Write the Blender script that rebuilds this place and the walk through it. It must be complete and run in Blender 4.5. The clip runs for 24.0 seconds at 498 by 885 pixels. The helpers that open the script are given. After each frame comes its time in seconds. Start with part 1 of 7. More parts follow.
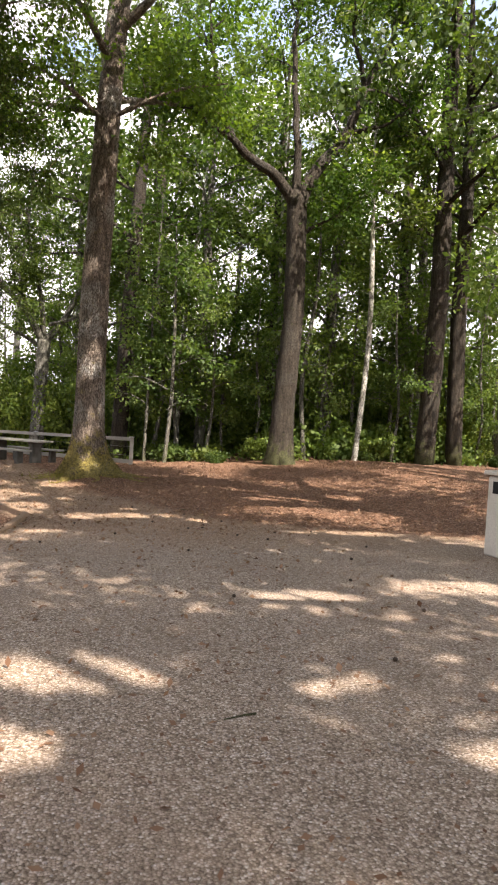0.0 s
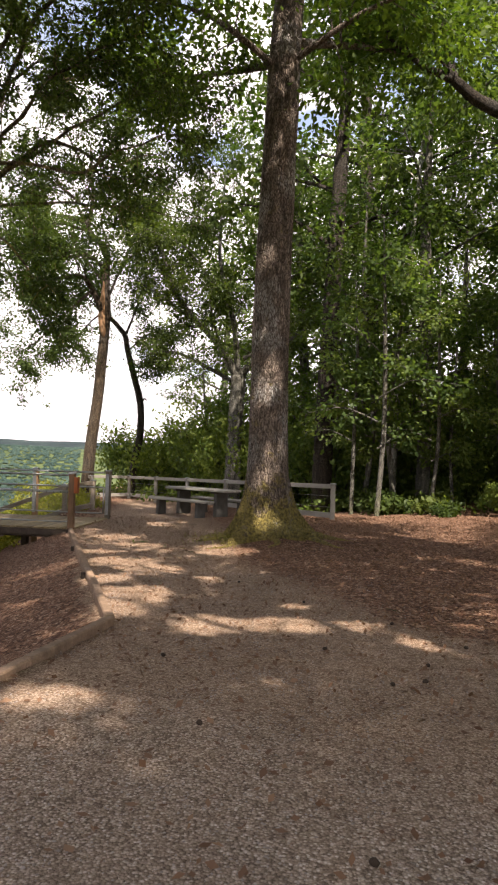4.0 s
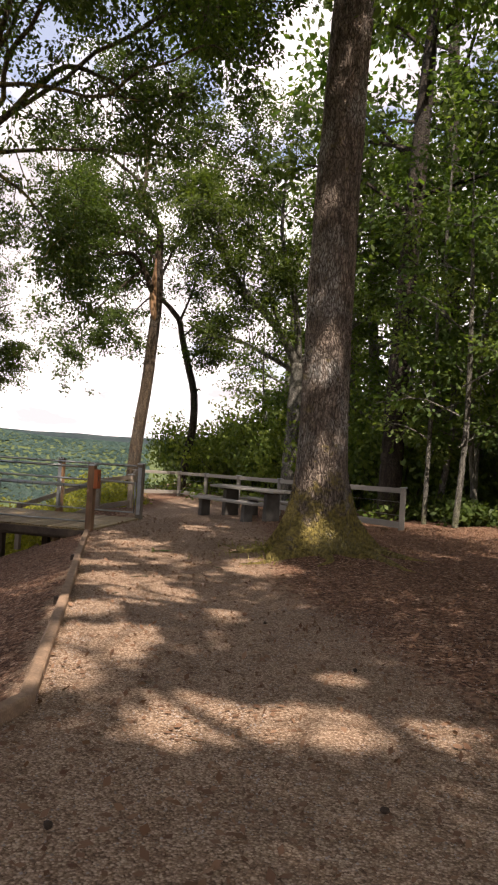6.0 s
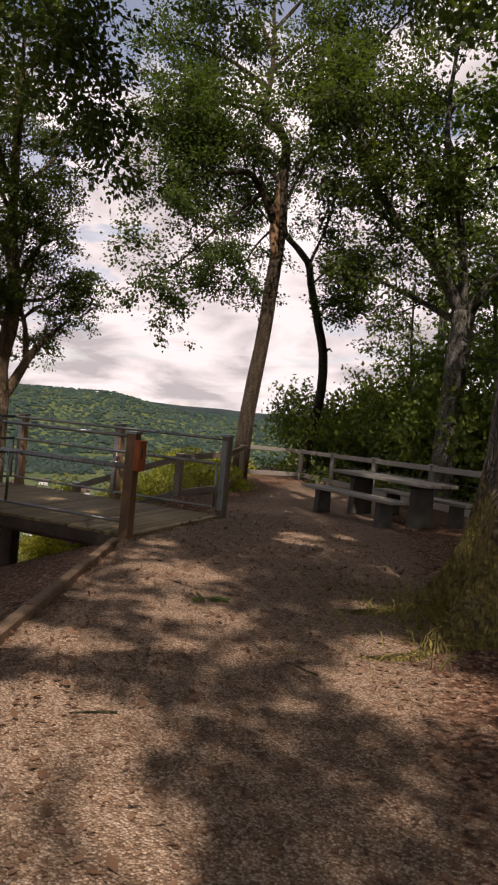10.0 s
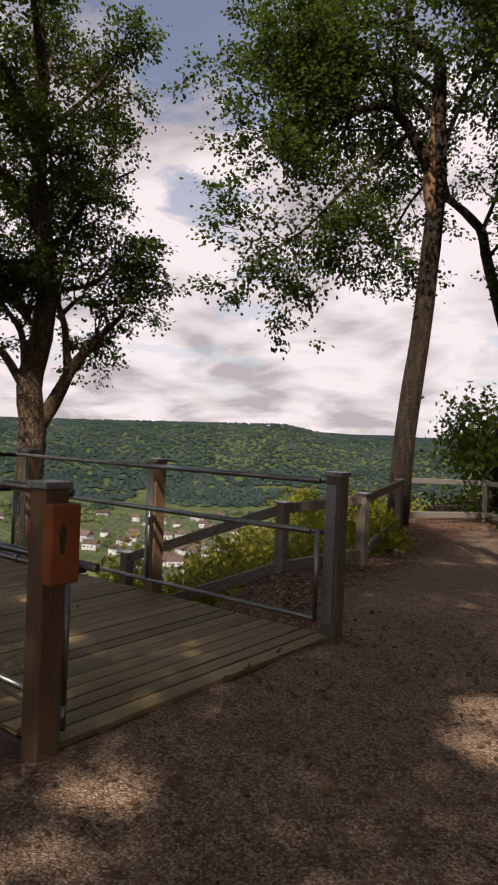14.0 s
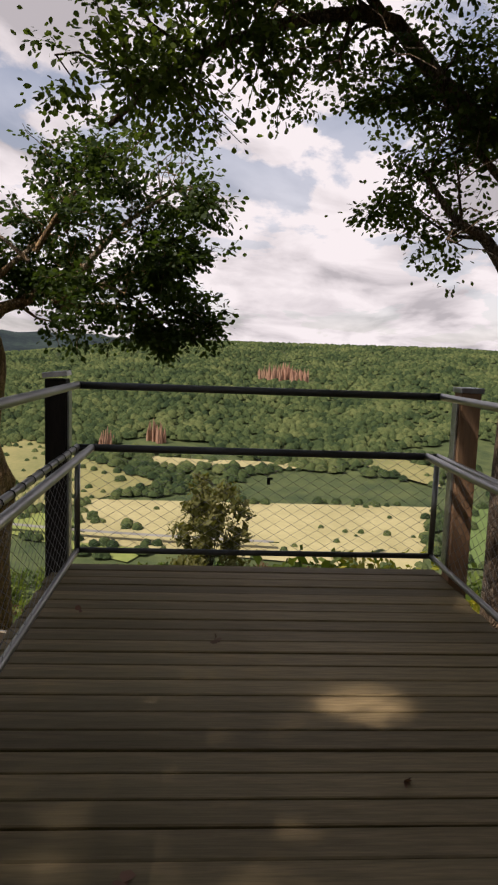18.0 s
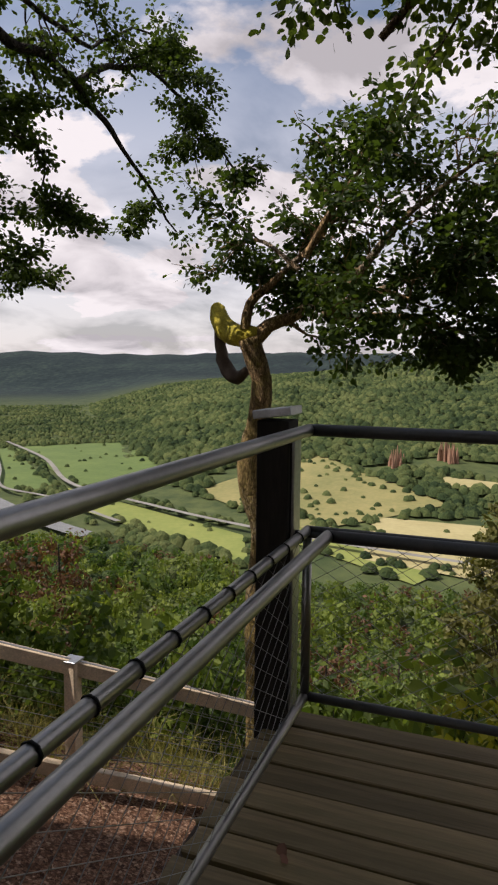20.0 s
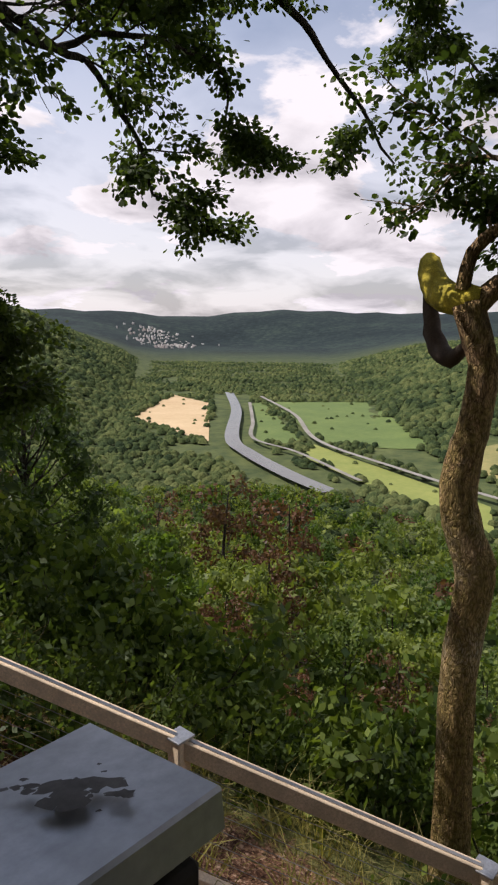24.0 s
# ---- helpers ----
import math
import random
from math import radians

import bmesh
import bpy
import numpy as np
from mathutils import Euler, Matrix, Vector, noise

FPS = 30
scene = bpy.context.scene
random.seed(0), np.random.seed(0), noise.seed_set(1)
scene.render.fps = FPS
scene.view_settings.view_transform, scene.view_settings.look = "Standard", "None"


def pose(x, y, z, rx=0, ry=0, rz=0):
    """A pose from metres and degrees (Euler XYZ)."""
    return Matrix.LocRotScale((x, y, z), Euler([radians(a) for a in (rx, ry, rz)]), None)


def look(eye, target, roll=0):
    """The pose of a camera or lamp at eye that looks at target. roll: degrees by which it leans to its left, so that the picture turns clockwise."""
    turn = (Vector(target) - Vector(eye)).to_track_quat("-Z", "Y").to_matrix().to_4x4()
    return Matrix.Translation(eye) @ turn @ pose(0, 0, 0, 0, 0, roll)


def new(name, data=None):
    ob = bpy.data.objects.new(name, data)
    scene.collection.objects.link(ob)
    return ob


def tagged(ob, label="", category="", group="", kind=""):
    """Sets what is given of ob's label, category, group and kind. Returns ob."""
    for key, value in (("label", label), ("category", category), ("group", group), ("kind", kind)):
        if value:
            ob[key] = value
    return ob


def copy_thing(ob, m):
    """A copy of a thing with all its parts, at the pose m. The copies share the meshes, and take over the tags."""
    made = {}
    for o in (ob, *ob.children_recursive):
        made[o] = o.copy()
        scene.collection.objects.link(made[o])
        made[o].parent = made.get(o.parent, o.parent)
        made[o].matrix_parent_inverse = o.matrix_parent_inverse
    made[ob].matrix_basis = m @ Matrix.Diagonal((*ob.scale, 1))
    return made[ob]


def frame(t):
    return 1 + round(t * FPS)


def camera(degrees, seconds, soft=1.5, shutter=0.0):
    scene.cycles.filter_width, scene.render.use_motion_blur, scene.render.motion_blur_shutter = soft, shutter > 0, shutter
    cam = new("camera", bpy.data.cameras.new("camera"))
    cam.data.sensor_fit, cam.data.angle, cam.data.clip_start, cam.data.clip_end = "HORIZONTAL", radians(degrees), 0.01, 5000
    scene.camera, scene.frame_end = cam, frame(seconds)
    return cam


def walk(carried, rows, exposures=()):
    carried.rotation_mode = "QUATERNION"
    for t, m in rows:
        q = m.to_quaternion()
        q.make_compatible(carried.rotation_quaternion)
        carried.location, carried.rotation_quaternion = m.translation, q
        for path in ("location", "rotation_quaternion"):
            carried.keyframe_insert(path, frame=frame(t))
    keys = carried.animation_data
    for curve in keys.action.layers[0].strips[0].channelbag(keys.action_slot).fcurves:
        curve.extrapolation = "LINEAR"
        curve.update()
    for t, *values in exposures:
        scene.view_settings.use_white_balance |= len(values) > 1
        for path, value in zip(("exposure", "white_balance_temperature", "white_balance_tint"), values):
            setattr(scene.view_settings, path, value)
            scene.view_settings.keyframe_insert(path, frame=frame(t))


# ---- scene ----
cam = camera(40.4, 24.0, soft=2.2)
METRES, EYE, TILT, LEAN, TURN = 25.0, 1.45, 0.0, 0.0, -12.3
PATH = [
    (0, (-0.078, -0.019, 1.469), (0.364, 1.93, 1.394), 3.5),
    (0.5, (0.064, 0.518, 1.516), (0.338, 2.499, 1.555), 4.2),
    (1, (0.194, 1.118, 1.469), (0.347, 3.111, 1.544), 4.2),
    (1.5, (0.32, 1.683, 1.452), (0.473, 3.677, 1.472), 4.7),
    (2, (0.362, 2.246, 1.416), (0.427, 4.245, 1.377), 5.2),
    (2.5, (0.474, 2.848, 1.43), (0.421, 4.847, 1.41), 4.8),
    (4.5, (0.748, 5.465, 1.221), (0.482, 7.447, 1.258), 1.5),
    (5, (0.713, 6.063, 1.196), (0.373, 8.034, 1.219), 1.9),
    (5.5, (0.751, 6.722, 1.198), (0.383, 8.688, 1.194), 2.1),
    (6, (0.746, 7.297, 1.177), (0.335, 9.254, 1.202), 3.5),
    (6.5, (0.716, 7.891, 1.128), (0.232, 9.829, 1.215), 3.7),
    (7, (0.677, 8.511, 1.136), (0.078, 10.417, 1.234), 3.7),
    (7.5, (0.6, 9.178, 1.108), (-0.057, 11.065, 1.194), 3.2),
    (8, (0.449, 9.771, 1.097), (-0.292, 11.628, 1.162), 2.9),
    (8.5, (0.265, 10.35, 1.081), (-0.589, 12.158, 1.128), 2.9),
    (9, (0.112, 10.971, 1.046), (-0.744, 12.779, 1.019), 3.1),
    (9.5, (-0.084, 11.534, 1.06), (-0.896, 13.361, 0.998), 4.2),
    (10, (-0.274, 12.15, 1.035), (-1.067, 13.985, 0.965), 5.4),
    (10.5, (-0.506, 12.617, 1.061), (-1.314, 14.444, 0.966), 5.0),
    (12.5, (-1.377, 15.08, 0.972), (-2.275, 16.864, 0.878), 1.9),
    (13, (-1.546, 15.656, 0.978), (-2.52, 17.402, 0.912), 2.2),
    (13.5, (-1.727, 16.159, 0.968), (-2.824, 17.83, 0.905), 2.3),
    (14, (-1.941, 16.742, 1.002), (-3.172, 18.319, 0.985), 2.4),
    (14.5, (-2.178, 17.21, 1.007), (-3.533, 18.681, 1.028), 2.5),
    (15, (-2.447, 17.709, 0.994), (-3.922, 19.059, 1.048), 2.4),
    (15.5, (-2.712, 18.149, 0.976), (-4.362, 19.28, 0.972), 2.4),
    (16, (-3.004, 18.494, 0.959), (-4.773, 19.415, 0.815), 2.9),
    (16.5, (-3.259, 18.868, 0.938), (-5.123, 19.547, 0.687), 3.0),
    (17, (-3.589, 19.077, 0.908), (-5.512, 19.546, 0.62), 3.1),
    (17.5, (-3.935, 19.33, 0.917), (-5.886, 19.647, 0.645), 2.0),
    (18, (-4.277, 19.454, 0.923), (-6.256, 19.581, 0.665), 2.1),
    (18.5, (-4.685, 19.44, 0.938), (-6.67, 19.39, 0.69), 1.9),
    (19, (-5.118, 19.44, 0.94), (-7.085, 19.154, 0.71), 1.6),
    (19.5, (-5.549, 19.388, 0.928), (-7.465, 18.867, 0.691), 1.0),
    (21.6, (-7.074, 19.293, 0.982), (-8.686, 18.12, 0.821), 0.0),
    (22, (-7.275, 19.232, 1.001), (-8.784, 17.932, 0.819), -0.4),
    (22.4, (-7.448, 19.125, 1.016), (-8.913, 17.777, 0.827), -0.6),
    (23, (-7.726, 19.032, 1.034), (-9.197, 17.693, 0.825), -1.0),
    (23.5, (-7.935, 18.99, 1.059), (-9.389, 17.646, 0.78), -0.3),
    (24, (-8.048, 18.913, 1.076), (-9.521, 17.608, 0.727), 0.9),
]
EXPOSURES = [(0, 1.78, 6850, 12), (2, 1.45, 6900, 13), (5, 1.14, 6950, 15), (7, 0.62, 7150, 18), (9, 0.10, 7200, 20), (10.5, 0.02, 6950, 18), (12.5, -0.08, 6850, 17), (16, -0.16, 6800, 17), (18, -0.12, 6700, 15), (19.5, -0.12, 6650, 14), (22, 0.0, 6400, 15), (24, 0.0, 6450, 15)]
walk(cam, [(t, look(eye, target, roll)) for t, eye, target, roll in PATH], EXPOSURES)

# ---- world, sun, exposure ----
SUN_AZ, SUN_EL = radians(-62), radians(52)          # the sun stands in the south-east, high
world = bpy.data.worlds.new("sky")
scene.world = world
world.use_nodes = True
wt = world.node_tree
wt.nodes.clear()


def node(tree, kind, **sets):
    n = tree.nodes.new(kind)
    for key, value in sets.items():
        if key == "inputs":
            for k, v in value.items():
                n.inputs[k].default_value = v
        else:
            setattr(n, key, value)
    return n


def link(tree, a, b):
    tree.links.new(a, b)


def ramp(tree, stops, source=None):
    n = tree.nodes.new("ShaderNodeValToRGB")
    e = n.color_ramp.elements
    while len(e) < len(stops):
        e.new(0.5)
    for el, (p, c) in zip(e, stops):
        el.position, el.color = p, (*c, 1) if len(c) == 3 else c
    if source is not None:
        tree.links.new(source, n.inputs[0])
    return n


def math_node(tree, op, a, b=None, clamp=False):
    n = tree.nodes.new("ShaderNodeMath")
    n.operation, n.use_clamp = op, clamp
    for i, v in enumerate((a, b)):
        if v is None:
            continue
        if isinstance(v, (int, float)):
            n.inputs[i].default_value = v
        else:
            tree.links.new(v, n.inputs[i])
    return n.outputs[0]


def mix_col(tree, fac, a, b, blend="MIX"):
    n = tree.nodes.new("ShaderNodeMix")
    n.data_type, n.blend_type = "RGBA", blend
    for sock, v in ((n.inputs[0], fac), (n.inputs[6], a), (n.inputs[7], b)):
        if isinstance(v, (int, float)):
            sock.default_value = v
        elif isinstance(v, tuple):
            sock.default_value = (*v, 1) if len(v) == 3 else v
        else:
            tree.links.new(v, sock)
    return n.outputs[2]


def build_sky():
    """A Nishita sky under a broken deck of cumulus: flat grey bases, white tops, blue gaps high up."""
    t = wt
    sky = node(t, "ShaderNodeTexSky", sky_type="NISHITA", sun_disc=False, sun_elevation=SUN_EL, sun_rotation=math.pi / 2 - SUN_AZ)
    co = node(t, "ShaderNodeTexCoord")
    sep = node(t, "ShaderNodeSeparateXYZ")
    link(t, co.outputs["Generated"], sep.inputs[0])
    h = math_node(t, "ADD", math_node(t, "MAXIMUM", sep.outputs[2], 0.0), 0.25)
    u = math_node(t, "DIVIDE", sep.outputs[0], h)
    v = math_node(t, "DIVIDE", sep.outputs[1], h)
    flat = node(t, "ShaderNodeCombineXYZ")
    link(t, u, flat.inputs[0]), link(t, v, flat.inputs[1])
    big = node(t, "ShaderNodeTexNoise", inputs={"Scale": 1.7, "Detail": 8.0, "Roughness": 0.56, "Distortion": 0.25})
    link(t, flat.outputs[0], big.inputs["Vector"])
    shift = node(t, "ShaderNodeMapping", inputs={"Location": (0.22, -0.16, 3.1)})
    link(t, flat.outputs[0], shift.inputs[0])
    shade = node(t, "ShaderNodeTexNoise", inputs={"Scale": 2.3, "Detail": 7.0, "Roughness": 0.52, "Distortion": 0.35})
    link(t, shift.outputs[0], shade.inputs["Vector"])
    thin = ramp(t, ((0.32, (0, 0, 0)), (0.56, (1, 1, 1))), sep.outputs[2])
    north = math_node(t, "ADD", big.outputs[0], math_node(t, "MULTIPLY", sep.outputs[1], 0.07))
    cover = ramp(t, ((0.43, (0, 0, 0)), (0.50, (1, 1, 1))), math_node(t, "SUBTRACT", north, math_node(t, "MULTIPLY", thin.outputs[0], 0.11)))
    tone = ramp(t, ((0.38, (0.54, 0.515, 0.545)), (0.46, (0.775, 0.735, 0.765)), (0.57, (1.00, 0.95, 0.975))), shade.outputs[0])
    lit = node(t, "ShaderNodeBackground", inputs={"Strength": 1.0})
    link(t, tone.outputs[0], lit.inputs[0])
    blue = node(t, "ShaderNodeBackground", inputs={"Strength": 0.125})
    link(t, sky.outputs[0], blue.inputs[0])
    low = ramp(t, ((0.0, (1, 1, 1)), (0.16, (0.9, 0.9, 0.9)), (0.42, (0.25, 0.25, 0.25))), sep.outputs[2])
    thick = math_node(t, "MAXIMUM", cover.outputs[0], math_node(t, "MULTIPLY", low.outputs[0], 0.75), True)
    mixer = node(t, "ShaderNodeMixShader")
    link(t, thick, mixer.inputs[0]), link(t, blue.outputs[0], mixer.inputs[1]), link(t, lit.outputs[0], mixer.inputs[2])
    out = node(t, "ShaderNodeOutputWorld")
    link(t, mixer.outputs[0], out.inputs[0])


build_sky()
sun = new("sun", bpy.data.lights.new("sun", "SUN"))
sun.data.energy, sun.data.angle, sun.data.color = 5.0, radians(0.53), (1.0, 0.945, 0.885)
sun_from = Vector((math.cos(SUN_AZ) * math.cos(SUN_EL), math.sin(SUN_AZ) * math.cos(SUN_EL), math.sin(SUN_EL)))
sun.matrix_world = look(sun_from * 50, (0, 0, 0))


# ---- materials ----
def material(name, rough=0.8, metal=0.0):
    m = bpy.data.materials.new(name)
    m.use_nodes = True
    t = m.node_tree
    return m, t, t.nodes["Principled BSDF"]


def rgb(c, k):
    return tuple(min(1.0, v * k) for v in c)


def surface(name, base, rough=0.8, metal=0.0, fine=40.0, coarse=2.0, stretch=(1, 1, 1), vary=0.35, bump=0.3, depth=0.01, tint=None, obj_vary=0.0, space="Object"):
    """A plain surface with grain and stains at two scales, relief, and some change from piece to piece."""
    m, t, p = material(name)
    co = node(t, "ShaderNodeTexCoord")
    mp = node(t, "ShaderNodeMapping", inputs={"Scale": stretch})
    if space == "World":
        geo = node(t, "ShaderNodeNewGeometry")
        link(t, geo.outputs["Position"], mp.inputs[0])
    else:
        link(t, co.outputs[space], mp.inputs[0])
    n1 = node(t, "ShaderNodeTexNoise", inputs={"Scale": fine, "Detail": 5.0, "Roughness": 0.65})
    n2 = node(t, "ShaderNodeTexNoise", inputs={"Scale": coarse, "Detail": 4.0, "Roughness": 0.55})
    link(t, mp.outputs[0], n1.inputs["Vector"]), link(t, mp.outputs[0], n2.inputs["Vector"])
    a = ramp(t, ((0.25, rgb(base, 1 - vary)), (0.75, rgb(base, 1 + vary))), n1.outputs[0])
    other = tint or rgb(base, 0.6)
    st = ramp(t, ((0.42, (0, 0, 0)), (0.68, (1, 1, 1))), n2.outputs[0])
    col = mix_col(t, math_node(t, "MULTIPLY", st.outputs[0], 0.7), a.outputs[0], other)
    if obj_vary:
        info = node(t, "ShaderNodeObjectInfo")
        k = math_node(t, "ADD", math_node(t, "MULTIPLY", info.outputs["Random"], 2 * obj_vary), 1 - obj_vary)
        hs = node(t, "ShaderNodeHueSaturation")
        link(t, k, hs.inputs["Value"]), link(t, col, hs.inputs["Color"])
        col = hs.outputs[0]
    link(t, col, p.inputs["Base Color"])
    rr = ramp(t, ((0.2, (rough * 0.8,) * 3), (0.8, (min(1, rough * 1.15),) * 3)), n2.outputs[0])
    link(t, rr.outputs[0], p.inputs["Roughness"])
    p.inputs["Metallic"].default_value = metal
    if not metal and rough > 0.5:
        p.inputs["Specular IOR Level"].default_value = 0.2
    b = node(t, "ShaderNodeBump", inputs={"Strength": bump, "Distance": depth})
    link(t, n1.outputs[0], b.inputs["Height"])
    link(t, b.outputs[0], p.inputs["Normal"])
    return m


def bark_material(name, base, moss=(0.16, 0.15, 0.03), moss_low=-1.0, moss_high=-0.5, moss_amount=0.0, ridge=9.0, depth=0.03, lichen=0.45):
    """Furrowed bark; moss takes the foot of the trunk, breaking up towards moss_high above the object's origin."""
    m, t, p = material(name)
    co = node(t, "ShaderNodeTexCoord")
    mp = node(t, "ShaderNodeMapping", inputs={"Scale": (ridge, ridge, ridge * 0.17)})
    link(t, co.outputs["Object"], mp.inputs[0])
    n1 = node(t, "ShaderNodeTexNoise", inputs={"Scale": 1.6, "Detail": 6.0, "Roughness": 0.7, "Distortion": 0.6})
    link(t, mp.outputs[0], n1.inputs["Vector"])
    n2 = node(t, "ShaderNodeTexNoise", inputs={"Scale": 1.3, "Detail": 4.0})
    link(t, co.outputs["Object"], n2.inputs["Vector"])
    n4 = node(t, "ShaderNodeTexNoise", inputs={"Scale": 4.5, "Detail": 5.0})
    link(t, co.outputs["Object"], n4.inputs["Vector"])
    n3 = node(t, "ShaderNodeTexNoise", inputs={"Scale": 22.0, "Detail": 3.0})
    link(t, co.outputs["Object"], n3.inputs["Vector"])
    mv = node(t, "ShaderNodeMapping", inputs={"Scale": (ridge * 5.6, ridge * 5.6, ridge * 1.1)})
    link(t, mix_col(t, 0.16, co.outputs["Object"], n4.outputs["Color"], "ADD"), mv.inputs[0])
    plates = node(t, "ShaderNodeTexVoronoi", feature="DISTANCE_TO_EDGE", inputs={"Scale": 1.0, "Randomness": 1.0})
    link(t, mv.outputs[0], plates.inputs["Vector"])
    furrow = ramp(t, ((0.0, (0, 0, 0)), (0.28, (1, 1, 1))), plates.outputs["Distance"])
    a0 = ramp(t, ((0.34, rgb(base, 0.5)), (0.50, base), (0.66, rgb(base, 1.75))), n1.outputs[0])
    deep = ramp(t, ((0.0, (0.36, 0.34, 0.33)), (0.8, (1.1, 1.1, 1.1))), math_node(t, "ADD", furrow.outputs[0], math_node(t, "MULTIPLY", math_node(t, "SUBTRACT", n3.outputs[0], 0.5), 0.9), True))
    col0 = mix_col(t, 1.0, a0.outputs[0], deep.outputs[0], "MULTIPLY")
    lich = ramp(t, ((0.50, (0, 0, 0)), (0.64, (1, 1, 1))), n2.outputs[0])
    col = mix_col(t, math_node(t, "MULTIPLY", math_node(t, "MULTIPLY", lich.outputs[0], furrow.outputs[0]), lichen), col0, rgb((0.66, 0.64, 0.58), base[1] * 4.2))
    if moss_amount:
        sep = node(t, "ShaderNodeSeparateXYZ")
        link(t, co.outputs["Object"], sep.inputs[0])
        rng = node(t, "ShaderNodeMapRange", inputs={1: moss_low, 2: moss_high, 3: 1.0, 4: 0.0})
        link(t, sep.outputs[2], rng.inputs[0])
        broken = math_node(t, "ADD", rng.outputs[0], math_node(t, "MULTIPLY", math_node(t, "SUBTRACT", n4.outputs[0], 0.5), 2.2))
        broken = math_node(t, "ADD", broken, math_node(t, "MULTIPLY", math_node(t, "SUBTRACT", n3.outputs[0], 0.5), 0.6))
        mk = ramp(t, ((0.30, (0, 0, 0)), (0.80, (1, 1, 1))), broken)
        mc = ramp(t, ((0.30, rgb(moss, 0.38)), (0.5, rgb(moss, 0.85)), (0.7, rgb(moss, 1.4))), n3.outputs[0])
        col = mix_col(t, math_node(t, "MULTIPLY", mk.outputs[0], moss_amount), col, mc.outputs[0])
    link(t, col, p.inputs["Base Color"])
    p.inputs["Roughness"].default_value = 0.92
    p.inputs["Specular IOR Level"].default_value = 0.2
    h = math_node(t, "ADD", math_node(t, "MULTIPLY", n1.outputs[0], 0.5), math_node(t, "ADD", math_node(t, "MULTIPLY", n3.outputs[0], 0.35), math_node(t, "MULTIPLY", furrow.outputs[0], 0.7)))
    b = node(t, "ShaderNodeBump", inputs={"Strength": 1.0, "Distance": depth})
    link(t, h, b.inputs["Height"]), link(t, b.outputs[0], p.inputs["Normal"])
    return m


def leaf_material(name, dark, light, glow=0.42, rough=0.5):
    """Leaves that let light through; each leaf has a tone of its own."""
    m, t, p = material(name)
    geo = node(t, "ShaderNodeNewGeometry")
    info = node(t, "ShaderNodeObjectInfo")
    pos = node(t, "ShaderNodeTexNoise", inputs={"Scale": 0.9, "Detail": 2.0})
    link(t, geo.outputs["Position"], pos.inputs["Vector"])
    r = math_node(t, "ADD", math_node(t, "MULTIPLY", geo.outputs["Random Per Island"], 0.6), math_node(t, "MULTIPLY", math_node(t, "SUBTRACT", pos.outputs[0], 0.3), 0.8), True)
    c = ramp(t, ((0.05, dark), (0.55, tuple((a + b) / 2 for a, b in zip(dark, light))), (0.95, light)), r)
    hs = node(t, "ShaderNodeHueSaturation")
    link(t, c.outputs[0], hs.inputs["Color"])
    link(t, math_node(t, "ADD", math_node(t, "MULTIPLY", info.outputs["Random"], 0.5), 0.75), hs.inputs["Value"])
    link(t, math_node(t, "ADD", math_node(t, "MULTIPLY", info.outputs["Random"], -0.03), 0.515), hs.inputs["Hue"])
    link(t, hs.outputs[0], p.inputs["Base Color"])
    p.inputs["Roughness"].default_value = rough
    p.inputs["Specular IOR Level"].default_value = 0.18
    tr = node(t, "ShaderNodeBsdfTranslucent")
    warm = mix_col(t, 1.0, hs.outputs[0], (1.5, 1.55, 0.6), "MULTIPLY")
    link(t, warm, tr.inputs[0])
    mx = node(t, "ShaderNodeMixShader", inputs={0: glow})
    out = t.nodes["Material Output"]
    link(t, p.outputs[0], mx.inputs[1]), link(t, tr.outputs[0], mx.inputs[2]), link(t, mx.outputs[0], out.inputs[0])
    return m


